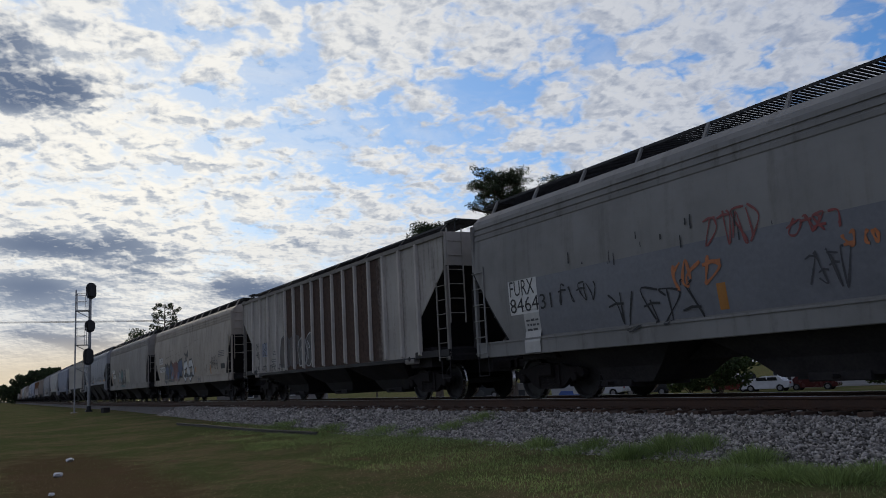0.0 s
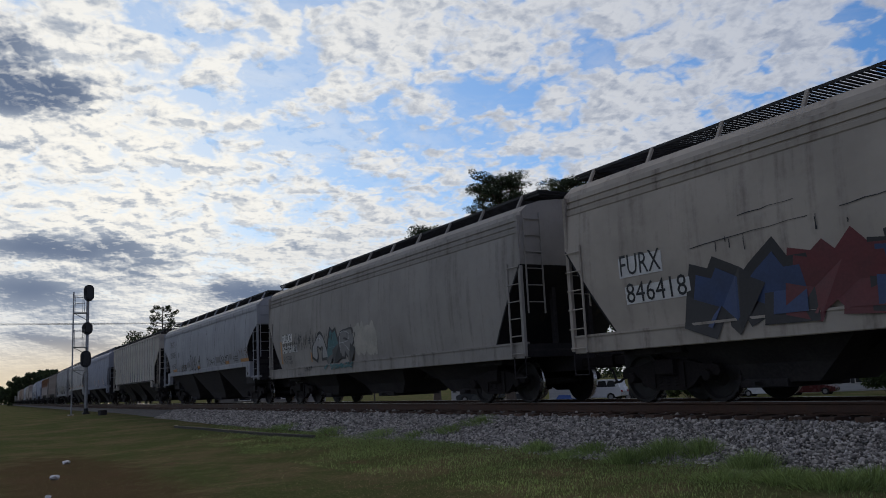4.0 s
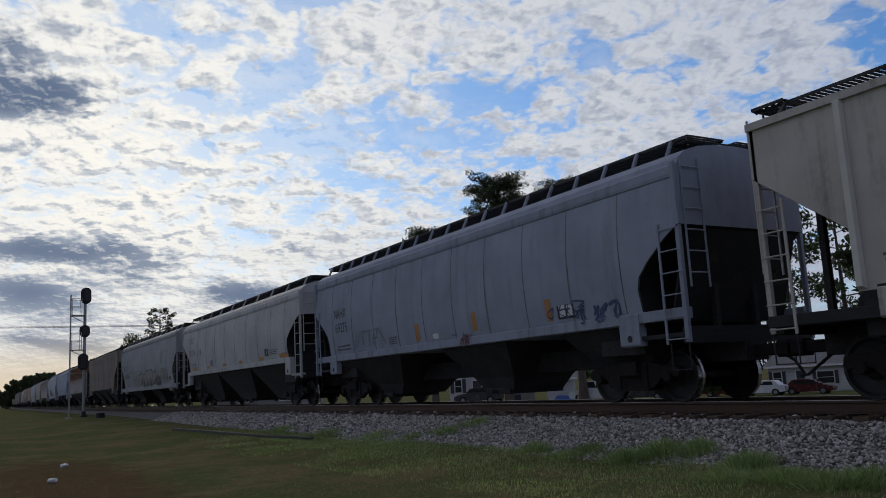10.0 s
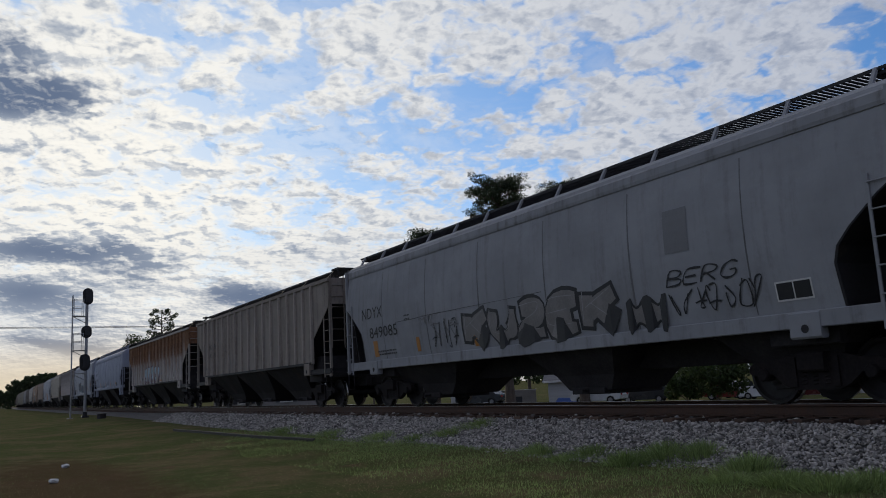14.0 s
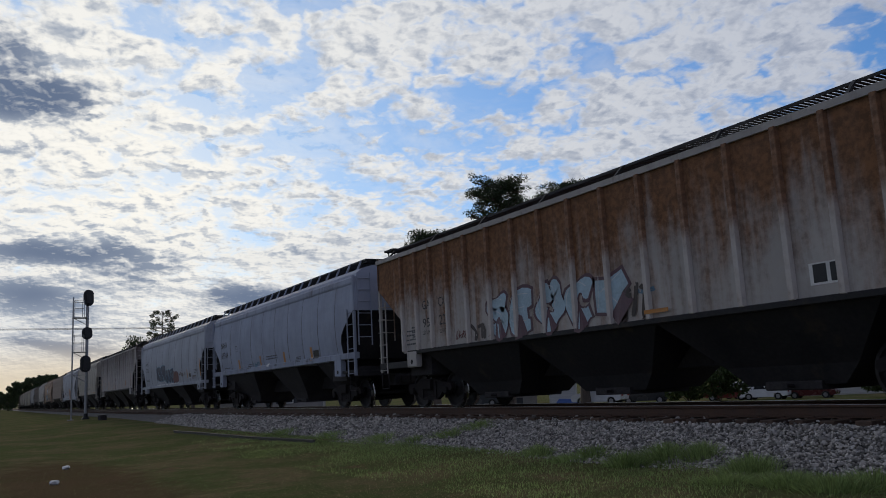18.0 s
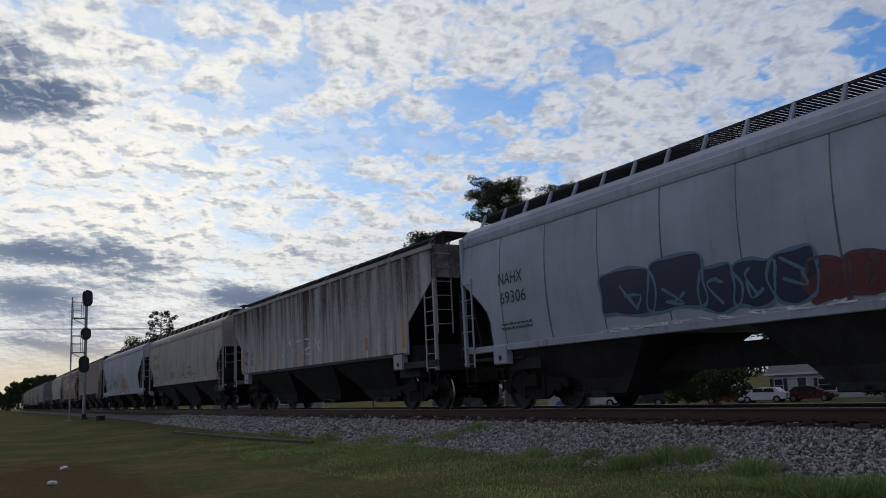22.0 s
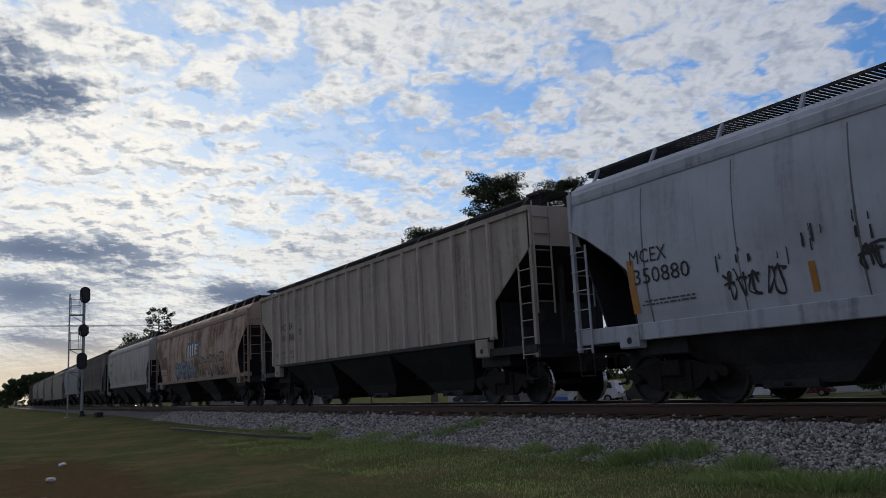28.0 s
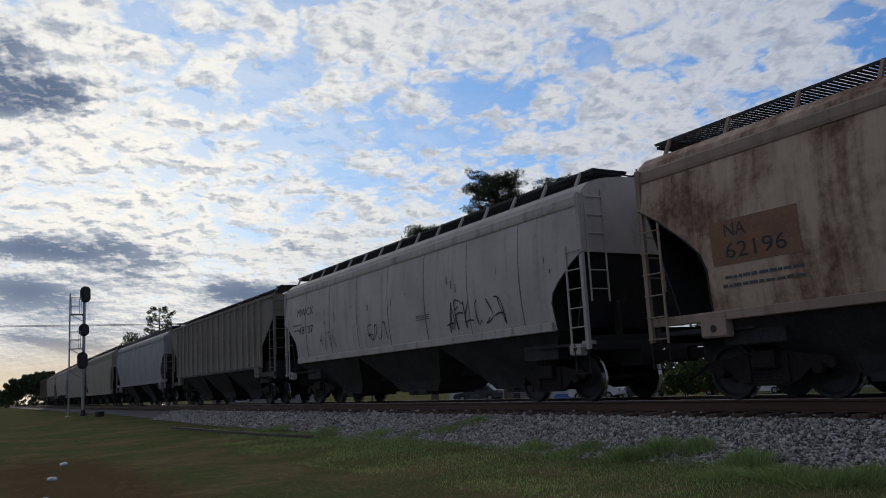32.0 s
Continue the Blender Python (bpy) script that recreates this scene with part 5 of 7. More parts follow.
def tree(name, x, y, top, crown_lo, radius, label, seed, leaf=None, leaves=5000, size=0.16, pine=False, sparse=1.0, category="tree", lean=0.0):
    """Tapered trunk, limbs that rise and fork, and clumps of leaves at their ends."""
    rng = random.Random(seed)
    z0 = ground_z(x, y) - 0.1
    h = top - z0
    t = empty(name, label, category, at=pose(x, y, z0))
    r0 = 0.016 * h + 0.06
    pts = [(lean * h * f * f + 0.12 * math.sin(3 * f + seed), 0.12 * math.cos(2.3 * f + seed) - 0.12 * math.cos(seed), h * f) for f in [i / 8 * 0.94 for i in range(9)]]
    pts = [(px - pts[0][0], py, pz) for px, py, pz in pts]
    w = Mesh()
    sides = 8
    rings = []
    for i, (px, py, pz) in enumerate(pts):
        r = r0 * (1.25 if i == 0 else 1.0) * (1 - 0.86 * i / 8)
        rings.append([(px + r * math.cos(2 * math.pi * s / sides), py + r * math.sin(2 * math.pi * s / sides), pz) for s in range(sides)])
    w.add([q for ring in rings for q in ring], [(i * sides + s, i * sides + (s + 1) % sides, (i + 1) * sides + (s + 1) % sides, (i + 1) * sides + s) for i in range(8) for s in range(sides)])
    part("trunk", w, M_BARK, t, smooth=True)
    c0 = (crown_lo - z0) / h
    centres = []
    limbs = (16 if sparse >= 1 else 26) if not pine else 26
    for i in range(limbs):
        f = c0 + (0.95 - c0) * (i + 0.5 * rng.random()) / limbs
        k = min(7.99, f / 0.94 * 8)
        a = Vector(pts[int(k)]).lerp(Vector(pts[min(8, int(k) + 1)]), k - int(k))
        az = 2.4 * i + rng.uniform(-0.5, 0.5)
        u = (f - c0) / (1 - c0)
        reach = radius * (math.sin(math.pi * (0.18 + 0.72 * u)) if not pine else 0.92 * math.sqrt(max(0.05, 1 - (1.25 * u - 0.35) ** 2))) * rng.uniform(0.55, 1.08)
        rise = (0.35 if not pine else 0.18) * reach * rng.uniform(0.4, 1.4)
        mid = a + Vector((math.cos(az) * reach * 0.5, math.sin(az) * reach * 0.5, rise * 0.35))
        tip = a + Vector((math.cos(az) * reach, math.sin(az) * reach, rise))
        part("limb", Mesh().tube([tuple(a), tuple(mid), tuple(tip)], max(0.02, r0 * 0.22 * (1 - 0.6 * u)), 5), M_BARK, t)
        if pine:
            # flat sprays of needles on side twigs, with sky between them
            for j in range(8):
                g = rng.uniform(0.40, 1.08)
                q = a.lerp(tip, g) + Vector((rng.uniform(-0.55, 0.55), rng.uniform(-0.55, 0.55), rng.uniform(-0.1, 0.4)))
                part("twig", Mesh().tube([tuple(a.lerp(tip, g * 0.8)), tuple(q)], 0.022, 4), M_BARK, t)
                centres.append((q.x, q.y, q.z, rng.uniform(0.34, 0.62)))
            continue
        for q, rr in ((tip, 0.34), (mid.lerp(tip, 0.55) + Vector((rng.uniform(-.4, .4), rng.uniform(-.4, .4), rng.uniform(-0.1, .4))), 0.30)):
            centres.append((q.x, q.y, q.z, radius * rr * (0.95 if pine else 1.0) * rng.uniform(0.6, 1.15) * sparse))
    top_p = Vector(pts[-1])
    centres.append((top_p.x, top_p.y, top_p.z, radius * 0.3 * sparse))
    leaf_cloud("crown", centres, leaves, size, leaf or M_LEAF, t, 0.62 if pine else 0.85, seed, needle=pine)
    return t


x, y, z = at_bearing(55.35, 60)
tree("pine_tree", x, y, 17.0, 12.9, 3.3, "tall pine with a broad dark crown behind the train", 3, M_NEEDLE, 13000, 0.14, pine=True)
x, y, z = at_bearing(60.4, 61)
tree("pine_tree", x, y, 13.2, 10.8, 1.6, "smaller pine beside a taller one", 12, M_NEEDLE, 7000, 0.14, pine=True)
x, y, z = at_bearing(50.35, 70)
tree("pine_tree", x, y, 18.8, 14.6, 2.7, "tall pine with a flat dark crown", 7, M_NEEDLE, 14000, 0.14, pine=True)
for i, (az, dist, top, lo, rad, leaves) in enumerate(((30.5, 62, 9.5, 2.2, 3.6, 5000), (33.5, 108, 22.0, 6.0, 5.5, 7000), (27.0, 60, 8.0, 1.5, 3.2, 5000), (38.2, 112, 17.0, 4.0, 5.0, 5000), (41.5, 104, 19.0, 5.0, 5.0, 6000), (23.0, 66, 9.0, 1.6, 3.6, 4000), (19.0, 74, 10.0, 1.6, 4.2, 4000), (46.5, 108, 11.5, 2.2, 4.6, 4000), (54.0, 105, 11.0, 2.0, 4.6, 4000))):
    x, y, z = at_bearing(az, dist)
    tree("tree", x, y, top, lo, rad, "leafy spring tree behind the houses" if dist > 90 else "leafy tree with light showing through its crown", 20 + i, M_LEAF if i % 2 else M_LEAFDARK, leaves, 0.22)
for i, (az, dist, r, h) in enumerate(((41.8, 66, 2.4, 3.6), (43.6, 67, 1.9, 2.6), (32.0, 80, 2.2, 3.2), (30.6, 78, 2.0, 2.8))):
    x, y, z = at_bearing(az, dist)
    b = empty("bush", "rounded green bush beside the road", "bush", at=pose(x, y, z))
    rng = random.Random(50 + i)
    stems = Mesh()
    cs = []
    for j in range(9):
        a = 2.4 * j
        tip = (0.75 * r * math.cos(a) * rng.uniform(0.3, 1), 0.75 * r * math.sin(a) * rng.uniform(0.3, 1), h * rng.uniform(0.3, 0.85))
        stems.tube([(0, 0, -0.05), (tip[0] * 0.4, tip[1] * 0.4, tip[2] * 0.6), tip], 0.03, 5)
        cs.append((*tip, 0.45 * r * rng.uniform(0.7, 1.1)))
    part("stems", stems, M_BARK, b)
    leaf_cloud("foliage", cs, 3500, 0.14, M_LEAF, b, 0.85, 60 + i)
# far left, past the train's tail
for i, (az, dist, top, lo, rad, sparse, leaves) in enumerate(((78.6, 150, 17.3, 11.0, 2.6, 0.55, 2600), (79.9, 150, 12.2, 3.0, 3.6, 1.0, 3000), (78.4, 152, 12.8, 3.0, 3.4, 1.0, 3000), (76.6, 155, 13.6, 3.0, 3.4, 1.0, 3000), (74.9, 158, 15.0, 3.5, 3.4, 1.0, 3000),
                                                         (86.0, 300, 10.6, 5.0, 4.0, 0.8, 3000), (85.2, 305, 11.0, 5.5, 4.0, 0.8, 3000), (86.8, 320, 9.4, 3.5, 4.0, 0.8, 3000), (85.6, 298, 9.8, 4.0, 4.0, 0.8, 3000), (87.4, 360, 6.5, 1.0, 5.0, 1.0, 2500), (84.2, 310, 7.0, 1.5, 4.0, 1.0, 2500))):
    x, y, z = at_bearing(az, dist)
    tree("tree", x, y, top, lo, rad, "thin bare-topped tree far along the line" if sparse < 0.7 else "dark tree far along the line", 80 + i, M_LEAFDARK, leaves, (0.20 if sparse == 1 else 0.13) if dist < 200 else 0.42, sparse=sparse)
# the low woods at the end of the view
rng = random.Random(5)
cs = []
for i in range(150):
    az = 88.5 - 115 * i / 150 + rng.uniform(-0.4, 0.4)
    d = rng.uniform(520, 620)
    x, y = -d * math.sin(radians(az)), d * math.cos(radians(az))
    cs.append((x, y, ground_z(x, y) + rng.uniform(2.5, 6.5), rng.uniform(5.5, 9.5)))
tagged(leaf_cloud("far_woods", cs, 30000, 1.3, M_LEAFDARK, None, 0.8, 9), "low dark line of far woods", "woods", kind="stuff")

# overhead line that crosses the track far off
for i, (px, py) in enumerate(((-131, -34), (-131, 62))):
    z = ground_z(px, py)
    p = empty("utility_pole", "tall weathered timber utility pole", "pole", "poles of the overhead line", at=pose(px, py, z))
    part("pole_shaft", Mesh().tube([(0, 0, -0.2), (0, 0, 6.5), (0, 0, 13.3 - z)], 0.15, 8), M_BARK, p)
    part("crossarm", Mesh().box(-1.1, 1.1, -0.06, 0.06, 12.55 - z, 12.68 - z, 0.01), M_BARK, p)
    for q in (-1.0, 0.0, 1.0):
        part("insulator", Mesh().tube([(q, 0, 12.68 - z), (q, 0, 12.86 - z)], 0.05, 6), M_GALV, p)
for q, dz in ((-1.0, 0.0), (0.0, 0.05)):
    pts = [(-131 + q, -34 + 96 * i / 24, 12.86 + dz - 0.5 * (1 - (i / 12 - 1) ** 2)) for i in range(25)]
    tagged(part("overhead_wire", Mesh().tube(pts, 0.035, 5), M_WIRE), "black overhead cable sagging between poles", "cable", "overhead line")


# ---- the signal beside the track ----
def signal():
    s = empty("railway_signal", "three-headed railway signal on a grey steel mast with ladder", "signal", at=pose(-66.5, 8.08, 0.33))
    part("mast", Mesh().tube([(0, 0, 0.0), (0, 0, 4.0), (0, 0, 8.9)], 0.11, 12), M_GALV, s)
    part("mast_base", Mesh().box(-0.24, 0.24, -0.24, 0.24, -0.1, 0.16, 0.03).tube([(0, 0, 0.16), (0, 0, 0.45)], 0.16, 10), M_SIGNAL, s)
    part("ladder_footing", Mesh().box(-0.2, 0.2, -1.2, -0.8, -0.12, 0.06, 0.02), M_CONCRETE, s)
    lad = part("ladder", Mesh().box(-0.03, 0.03, -1.03, -0.97, 0.0, 9.0).box(0.36, 0.42, -1.03, -0.97, 0.0, 9.0), M_GALV, s)
    for i in range(28):
        part("rung", Mesh().tube([(0.0, -1.0, 0.4 + 0.305 * i), (0.39, -1.0, 0.4 + 0.305 * i)], 0.014, 5), M_GALV, lad)
    for z in (7.45, 4.92, 3.25):
        p = part("platform", grating(-0.35, 0.75, -1.0, -0.10, z, 0.10), M_GALV, s)
        part("platform_brace", Mesh().tube([(0.2, -0.95, z - 0.03), (0.1, -0.08, z - 0.5)], 0.025, 5), M_GALV, p)
        if z > 3.5:
            for a, b in ((-0.33, -0.95), (0.73, -0.95), (-0.33, -0.30), (0.73, -0.30)):
                part("rail_post", Mesh().tube([(a, b, z), (a, b, z + 1.25)], 0.022, 5), M_GALV, p)
            for q in (0.65, 1.22):
                part("hand_rail", Mesh().tube([(-0.33, -0.30, z + q), (-0.33, -0.95, z + q), (0.73, -0.95, z + q), (0.73, -0.30, z + q)], 0.02, 5), M_GALV, p)
    for z, hh, off in ((8.95, 0.62, 0.04), (6.30, 0.47, -0.02), (4.05, 0.62, -0.10)):
        out = []
        for i in range(20):
            a = 2 * math.pi * i / 20
            out.append((0.37 * math.cos(a), (hh - 0.37) * (1 if math.sin(a) > 0 else -1) + 0.37 * math.sin(a)))
        w = Mesh()
        n = len(out)
        w.add([(0.16, off + a, z + b) for a, b in out] + [(0.20, off + a, z + b) for a, b in out], [tuple(range(n)), tuple(reversed(range(n, 2 * n)))] + [(i, (i + 1) % n, (i + 1) % n + n, i + n) for i in range(n)])
        head = part("signal_head", w, M_SIGNAL, s, "black oval signal head with hooded lenses")
        part("housing", Mesh().box(0.20, 0.42, off - 0.15, off + 0.15, z - hh + 0.18, z + hh - 0.18, 0.03).box(-0.10, 0.20, off - 0.05, off + 0.05, z - 0.08, z + 0.08), M_SIGNAL, head)
        for q in ((-0.28, 0.0, 0.28) if hh > 0.5 else (-0.14, 0.14)):
            hood = Mesh()
            k = 10
            arc = [(0.12 * math.cos(math.pi * (-0.25 + 1.5 * i / k)), 0.12 * math.sin(math.pi * (-0.25 + 1.5 * i / k))) for i in range(k + 1)]
            hood.add([(0.16, off + a, z + q + b) for a, b in arc] + [(-0.14, off + a, z + q + b) for a, b in arc], [(i, i + 1, i + 2 + k, i + 1 + k) for i in range(k)])
            part("lens_hood", hood, M_SIGNAL, head)
    return s


signal()
x, y, z = -60.5, 8.4, 0
tagged(part("junction_box", Mesh().box(-0.18, 0.18, -0.22, 0.22, 0.0, 0.34, 0.03).box(-0.20, 0.20, -0.24, 0.24, 0.34, 0.37, 0.01), M_UNDER, at=pose(x, y, ground_z(x, y) - 0.04, 0, 0, 20)), "dark steel junction box beside the track", "box")

# ---- the near ground ----
def spare_rail():
    a, b = Vector((-34.4, 7.45, 0)), Vector((-20.85, 8.06, 0))
    a.z, b.z = ground_z(a.x, a.y) - 0.02, ground_z(b.x, b.y) - 0.02
    L = (b - a).length
    prof = [(-0.07, 0.0), (0.07, 0.0), (0.07, 0.012), (0.009, 0.03), (0.009, 0.125), (0.035, 0.135), (0.035, 0.165), (-0.035, 0.165), (-0.035, 0.135), (-0.009, 0.125), (-0.009, 0.03), (-0.07, 0.012)]
    n = 12
    w = Mesh().loft([(L * i / n, [(p + 0.03 * math.sin(2.6 * i / n * math.pi), q + ground_z(a.x + L * i / n, a.y + 0.6 * i / n) - a.z - 0.075) for p, q in prof]) for i in range(n + 1)])
    m = surface("pale_rusted_old_rail", (0.055, 0.050, 0.040), (0.11, 0.10, 0.08), 0.8, 0.0, 2.0, 24.0, 0.2, stretch=(0.4, 1, 1))
    tagged(part("spare_rail", w, m, at=Matrix.Translation(a) @ pose(0, 0, 0, 0, 0, math.degrees(math.atan2(b.y - a.y, b.x - a.x)))), "old loose rail lying in the grass beside the ballast", "rail")


spare_rail()
M_LITTER = plain("crumpled_white_paper", (0.70, 0.70, 0.68), 0.8)
for i, (x, y) in enumerate(((-21.4, 2.2), (-17.6, 1.62), (-14.0, 1.2))):
    rng = random.Random(i + 3)
    bm = bmesh.new()
    bmesh.ops.create_icosphere(bm, subdivisions=2, radius=0.09 if i < 2 else 0.05)
    for v in bm.verts:
        v.co = v.co * rng.uniform(0.7, 1.15)
        v.co.z *= 0.6
    me = bpy.data.meshes.new("litter")
    bm.to_mesh(me)
    bm.free()
    tagged(part("litter", me, M_LITTER, at=pose(x, y, ground_z(x, y) + 0.035, 0, 0, 40 * i)), "crumpled scrap of white litter lying in the grass", "litter", "litter in the grass")


def ground_fast(x, y):
    """Height of the turf, for arrays of places on the near side of the track."""
    def s(v, a, b):
        u = np.clip((v - a) / (b - a), 0, 1)
        return u * u * (3 - 2 * u)
    z = 0.15 * s(y, 3.0, 9.0) + 0.22 * s(-x, 25.0, 70.0)
    w = np.array([noise.noise(Vector((p * 0.22, q * 0.30, 0.0))) for p, q in zip(x, y)])
    return z + 0.035 * w * s(11.0 - y, 0.0, 3.0)


def mesh_from(name, V, F):
    me = bpy.data.meshes.new(name)
    V = np.ascontiguousarray(V, dtype=np.float32)
    F = np.ascontiguousarray(F, dtype=np.int32)
    k = F.shape[1]
    me.vertices.add(len(V))
    me.vertices.foreach_set("co", V.ravel())
    me.loops.add(F.size)
    me.loops.foreach_set("vertex_index", F.ravel())
    me.polygons.add(len(F))
    me.polygons.foreach_set("loop_start", np.arange(0, F.size, k, dtype=np.int32))
    me.update(calc_edges=True)
    me.validate()
    return me


def blades(name, n, area, h, w, material, label, seed, keep=None, lean=0.6):
    """Grass blades as slim bent slips scattered over area (x0, x1, y0, y1)."""
    rng = np.random.default_rng(seed)
    x, y = rng.uniform(area[0], area[1], n), rng.uniform(area[2], area[3], n)
    if keep is not None:
        k = keep(x, y, rng)
        x, y = x[k], y[k]
    n = len(x)
    z = ground_fast(x, y)
    a = rng.uniform(0, 2 * np.pi, n)
    hh = h * rng.uniform(0.45, 1.3, n)
    ww = w * rng.uniform(0.6, 1.3, n)
    tilt = rng.normal(0, lean, n) * hh
    b = rng.uniform(0, 2 * np.pi, n)
    dx, dy = np.cos(a) * ww, np.sin(a) * ww
    lx, ly = np.cos(b) * tilt, np.sin(b) * tilt
    base = np.stack([x, y, z - 0.01], 1)
    V = np.empty((n, 5, 3))
    V[:, 0] = base + np.stack([-dx, -dy, 0 * x], 1)
    V[:, 1] = base + np.stack([dx, dy, 0 * x], 1)
    V[:, 2] = base + np.stack([dx * 0.7 + lx * 0.4, dy * 0.7 + ly * 0.4, hh * 0.6], 1)
    V[:, 3] = base + np.stack([-dx * 0.7 + lx * 0.4, -dy * 0.7 + ly * 0.4, hh * 0.6], 1)
    V[:, 4] = base + np.stack([lx, ly, hh], 1)
    i = np.arange(n)[:, None] * 5
    F = np.concatenate([i + np.array([[0, 1, 2]]), i + np.array([[0, 2, 3]]), i + np.array([[3, 2, 4]])])
    return tagged(part(name, mesh_from(name, V.reshape(-1, 3), F), material), label, "grass", kind="stuff")


def patchy(x, y, k, off=0.0):
    return np.array([noise.noise(Vector((p * k + off, q * k * 1.3, 3.7 + off))) for p, q in zip(x, y)])


M_BLADE = surface("green_grass_blades", (0.185, 0.260, 0.080), (0.340, 0.430, 0.160), 0.7, 0.0, 0.7, 5.0, 0.0, through_light=0.45, random_amount=0.4, island=True)
M_STRAW = surface("dry_grass_blades", (0.26, 0.205, 0.105), (0.46, 0.375, 0.205), 0.8, 0.0, 0.7, 5.0, 0.0, through_light=0.35, random_amount=0.35, island=True)
blades("grass", 110000, (-34, 1, 5.6, 9.35), 0.048, 0.0042, M_BLADE, "green spring grass along the foot of the ballast", 1, lambda x, y, r: (patchy(x, y, 0.55) + 0.22 * (y - 7.0) > r.normal(0, 0.25, len(x))) & (x > -36 + 3 * (9.35 - y) + 14 * r.random(len(x)) ** 1.5))
blades("grass", 45000, (-26, 0, 0.4, 7.0), 0.024, 0.0032, M_BLADE, "short mown green grass", 2, lambda x, y, r: (patchy(x, y, 0.35, 4.0) > r.normal(0.20, 0.20, len(x))) & (x > -6 - 22 * r.random(len(x))))
blades("dry_grass", 90000, (-22, 0, 0.2, 8.0), 0.022, 0.0030, M_STRAW, "dry straw-coloured grass stubble", 3, lambda x, y, r: (patchy(x, y, 0.35, 4.0) < r.normal(0.14, 0.25, len(x))) & (x > -5 - 17 * r.random(len(x))))


def tuft(x, y, r, h, n, seed):
    """A dense clump of tall blades."""
    rng = np.random.default_rng(seed)
    t = rng.normal(0, 0.45, (n, 2)) * r
    px, py = x + t[:, 0], y + t[:, 1]
    out = np.hypot(t[:, 0], t[:, 1]) / r
    hh = h * np.clip(1.15 - 0.5 * out, 0.3, 1.2) * rng.uniform(0.6, 1.15, n)
    a = rng.uniform(0, 2 * np.pi, n)
    dx, dy = 0.006 * np.cos(a), 0.006 * np.sin(a)
    lx, ly = t[:, 0] * 0.55 + rng.normal(0, 0.06, n), t[:, 1] * 0.55 + rng.normal(0, 0.06, n)
    zb = max(ground_z(x, y), 0.12 + (y - (TRACK_Y - 2.75)) * 0.29 if y > TRACK_Y - 2.75 else -1)
    V = np.empty((n, 5, 3))
    z = np.full(n, zb - 0.04)
    for j, (f, wd, hz) in enumerate(((0, -1, 0), (0, 1, 0), (0.35, 0.8, 0.6), (0.35, -0.8, 0.6), (1, 0, 1))):
        V[:, j] = np.stack([px + lx * f + dx * wd, py + ly * f + dy * wd, z + hh * hz], 1)
    i = np.arange(n)[:, None] * 5
    F = np.concatenate([i + np.array([[0, 1, 2]]), i + np.array([[0, 2, 3]]), i + np.array([[3, 2, 4]])])
    tagged(part("grass_tuft", mesh_from("grass_tuft", V.reshape(-1, 3), F), M_BLADE), "tall clump of green grass at the foot of the ballast", "grass", "grass tufts by the ballast")


for i, (x, y, r, h, n) in enumerate(((-12.2, 8.93, 0.3, 0.24, 600), (-16.43, 9.79, 0.5, 0.2, 700), (-15.92, 10.31, 0.5, 0.22, 700), (-9.55, 8.6, 0.34, 0.26, 700), (-9.43, 9.31, 0.4, 0.28, 900), (-8.79, 9.4, 0.32, 0.28, 700), (-7.55, 8.94, 0.36, 0.26, 700), (-6.38, 8.13, 0.4, 0.2, 700), (-5.8, 8.09, 0.4, 0.2, 700), (-5.66, 8.53, 0.36, 0.22, 600), (-10.98, 9.25, 0.4, 0.2, 600), (-19.11, 9.37, 0.6, 0.2, 700), (-22.29, 9.33, 0.7, 0.2, 700), (-26.13, 9.37, 0.8, 0.2, 700), (-17.45, 9.36, 0.4, 0.18, 500), (-10.96, 8.63, 0.4, 0.16, 500), (-7.09, 7.93, 0.4, 0.16, 500))):
    tuft(x, y, r, h, n, 100 + i)


# ---- ballast stones and ties ----
def stones(name, n, area, size, zfun, seed, label):
    """Broken stones: jittered twelve-cornered lumps, half sunk in the bed."""
    rng = np.random.default_rng(seed)
    bm = bmesh.new()
    bmesh.ops.create_icosphere(bm, subdivisions=1, radius=1.0)
    base = np.array([v.co[:] for v in bm.verts])
    tri = np.array([[v.index for v in f.verts] for f in bm.faces])
    bm.free()
    x, y = rng.uniform(area[0], area[1], n), rng.uniform(area[2], area[3], n)
    z = zfun(x, y)
    s = size * rng.lognormal(0.0, 0.32, n)
    V = base[None] * rng.uniform(0.62, 1.2, (n, 12, 1)) * np.stack([rng.uniform(0.8, 1.35, n), rng.uniform(0.7, 1.1, n), rng.uniform(0.55, 0.9, n)], 1)[:, None, :]
    a = rng.uniform(0, 2 * np.pi, n)
    b = rng.normal(0, 0.5, n)
    ca, sa, cb, sb = np.cos(a), np.sin(a), np.cos(b), np.sin(b)
    X = V[:, :, 0] * cb[:, None] + V[:, :, 2] * sb[:, None]
    Z = -V[:, :, 0] * sb[:, None] + V[:, :, 2] * cb[:, None]
    V = np.stack([X * ca[:, None] - V[:, :, 1] * sa[:, None], X * sa[:, None] + V[:, :, 1] * ca[:, None], Z], 2) * s[:, None, None] + np.stack([x, y, z + s * rng.uniform(-0.3, 0.75, n)], 1)[:, None, :]
    F = (np.arange(n)[:, None, None] * 12 + tri[None]).reshape(-1, 3)
    return tagged(part(name, mesh_from(name, V.reshape(-1, 3), F), M_STONE), label, "ballast", kind="stuff")


Y0 = TRACK_Y - 2.75


def shoulder(x, y):
    o = y - TRACK_Y
    z = np.interp(o, [-3.3, -2.75, -1.42, -1.2, 1.2], [0.10, 0.12, RAIL_Z - 0.31, RAIL_Z - 0.27, RAIL_Z - 0.26])
    return z + 0.018


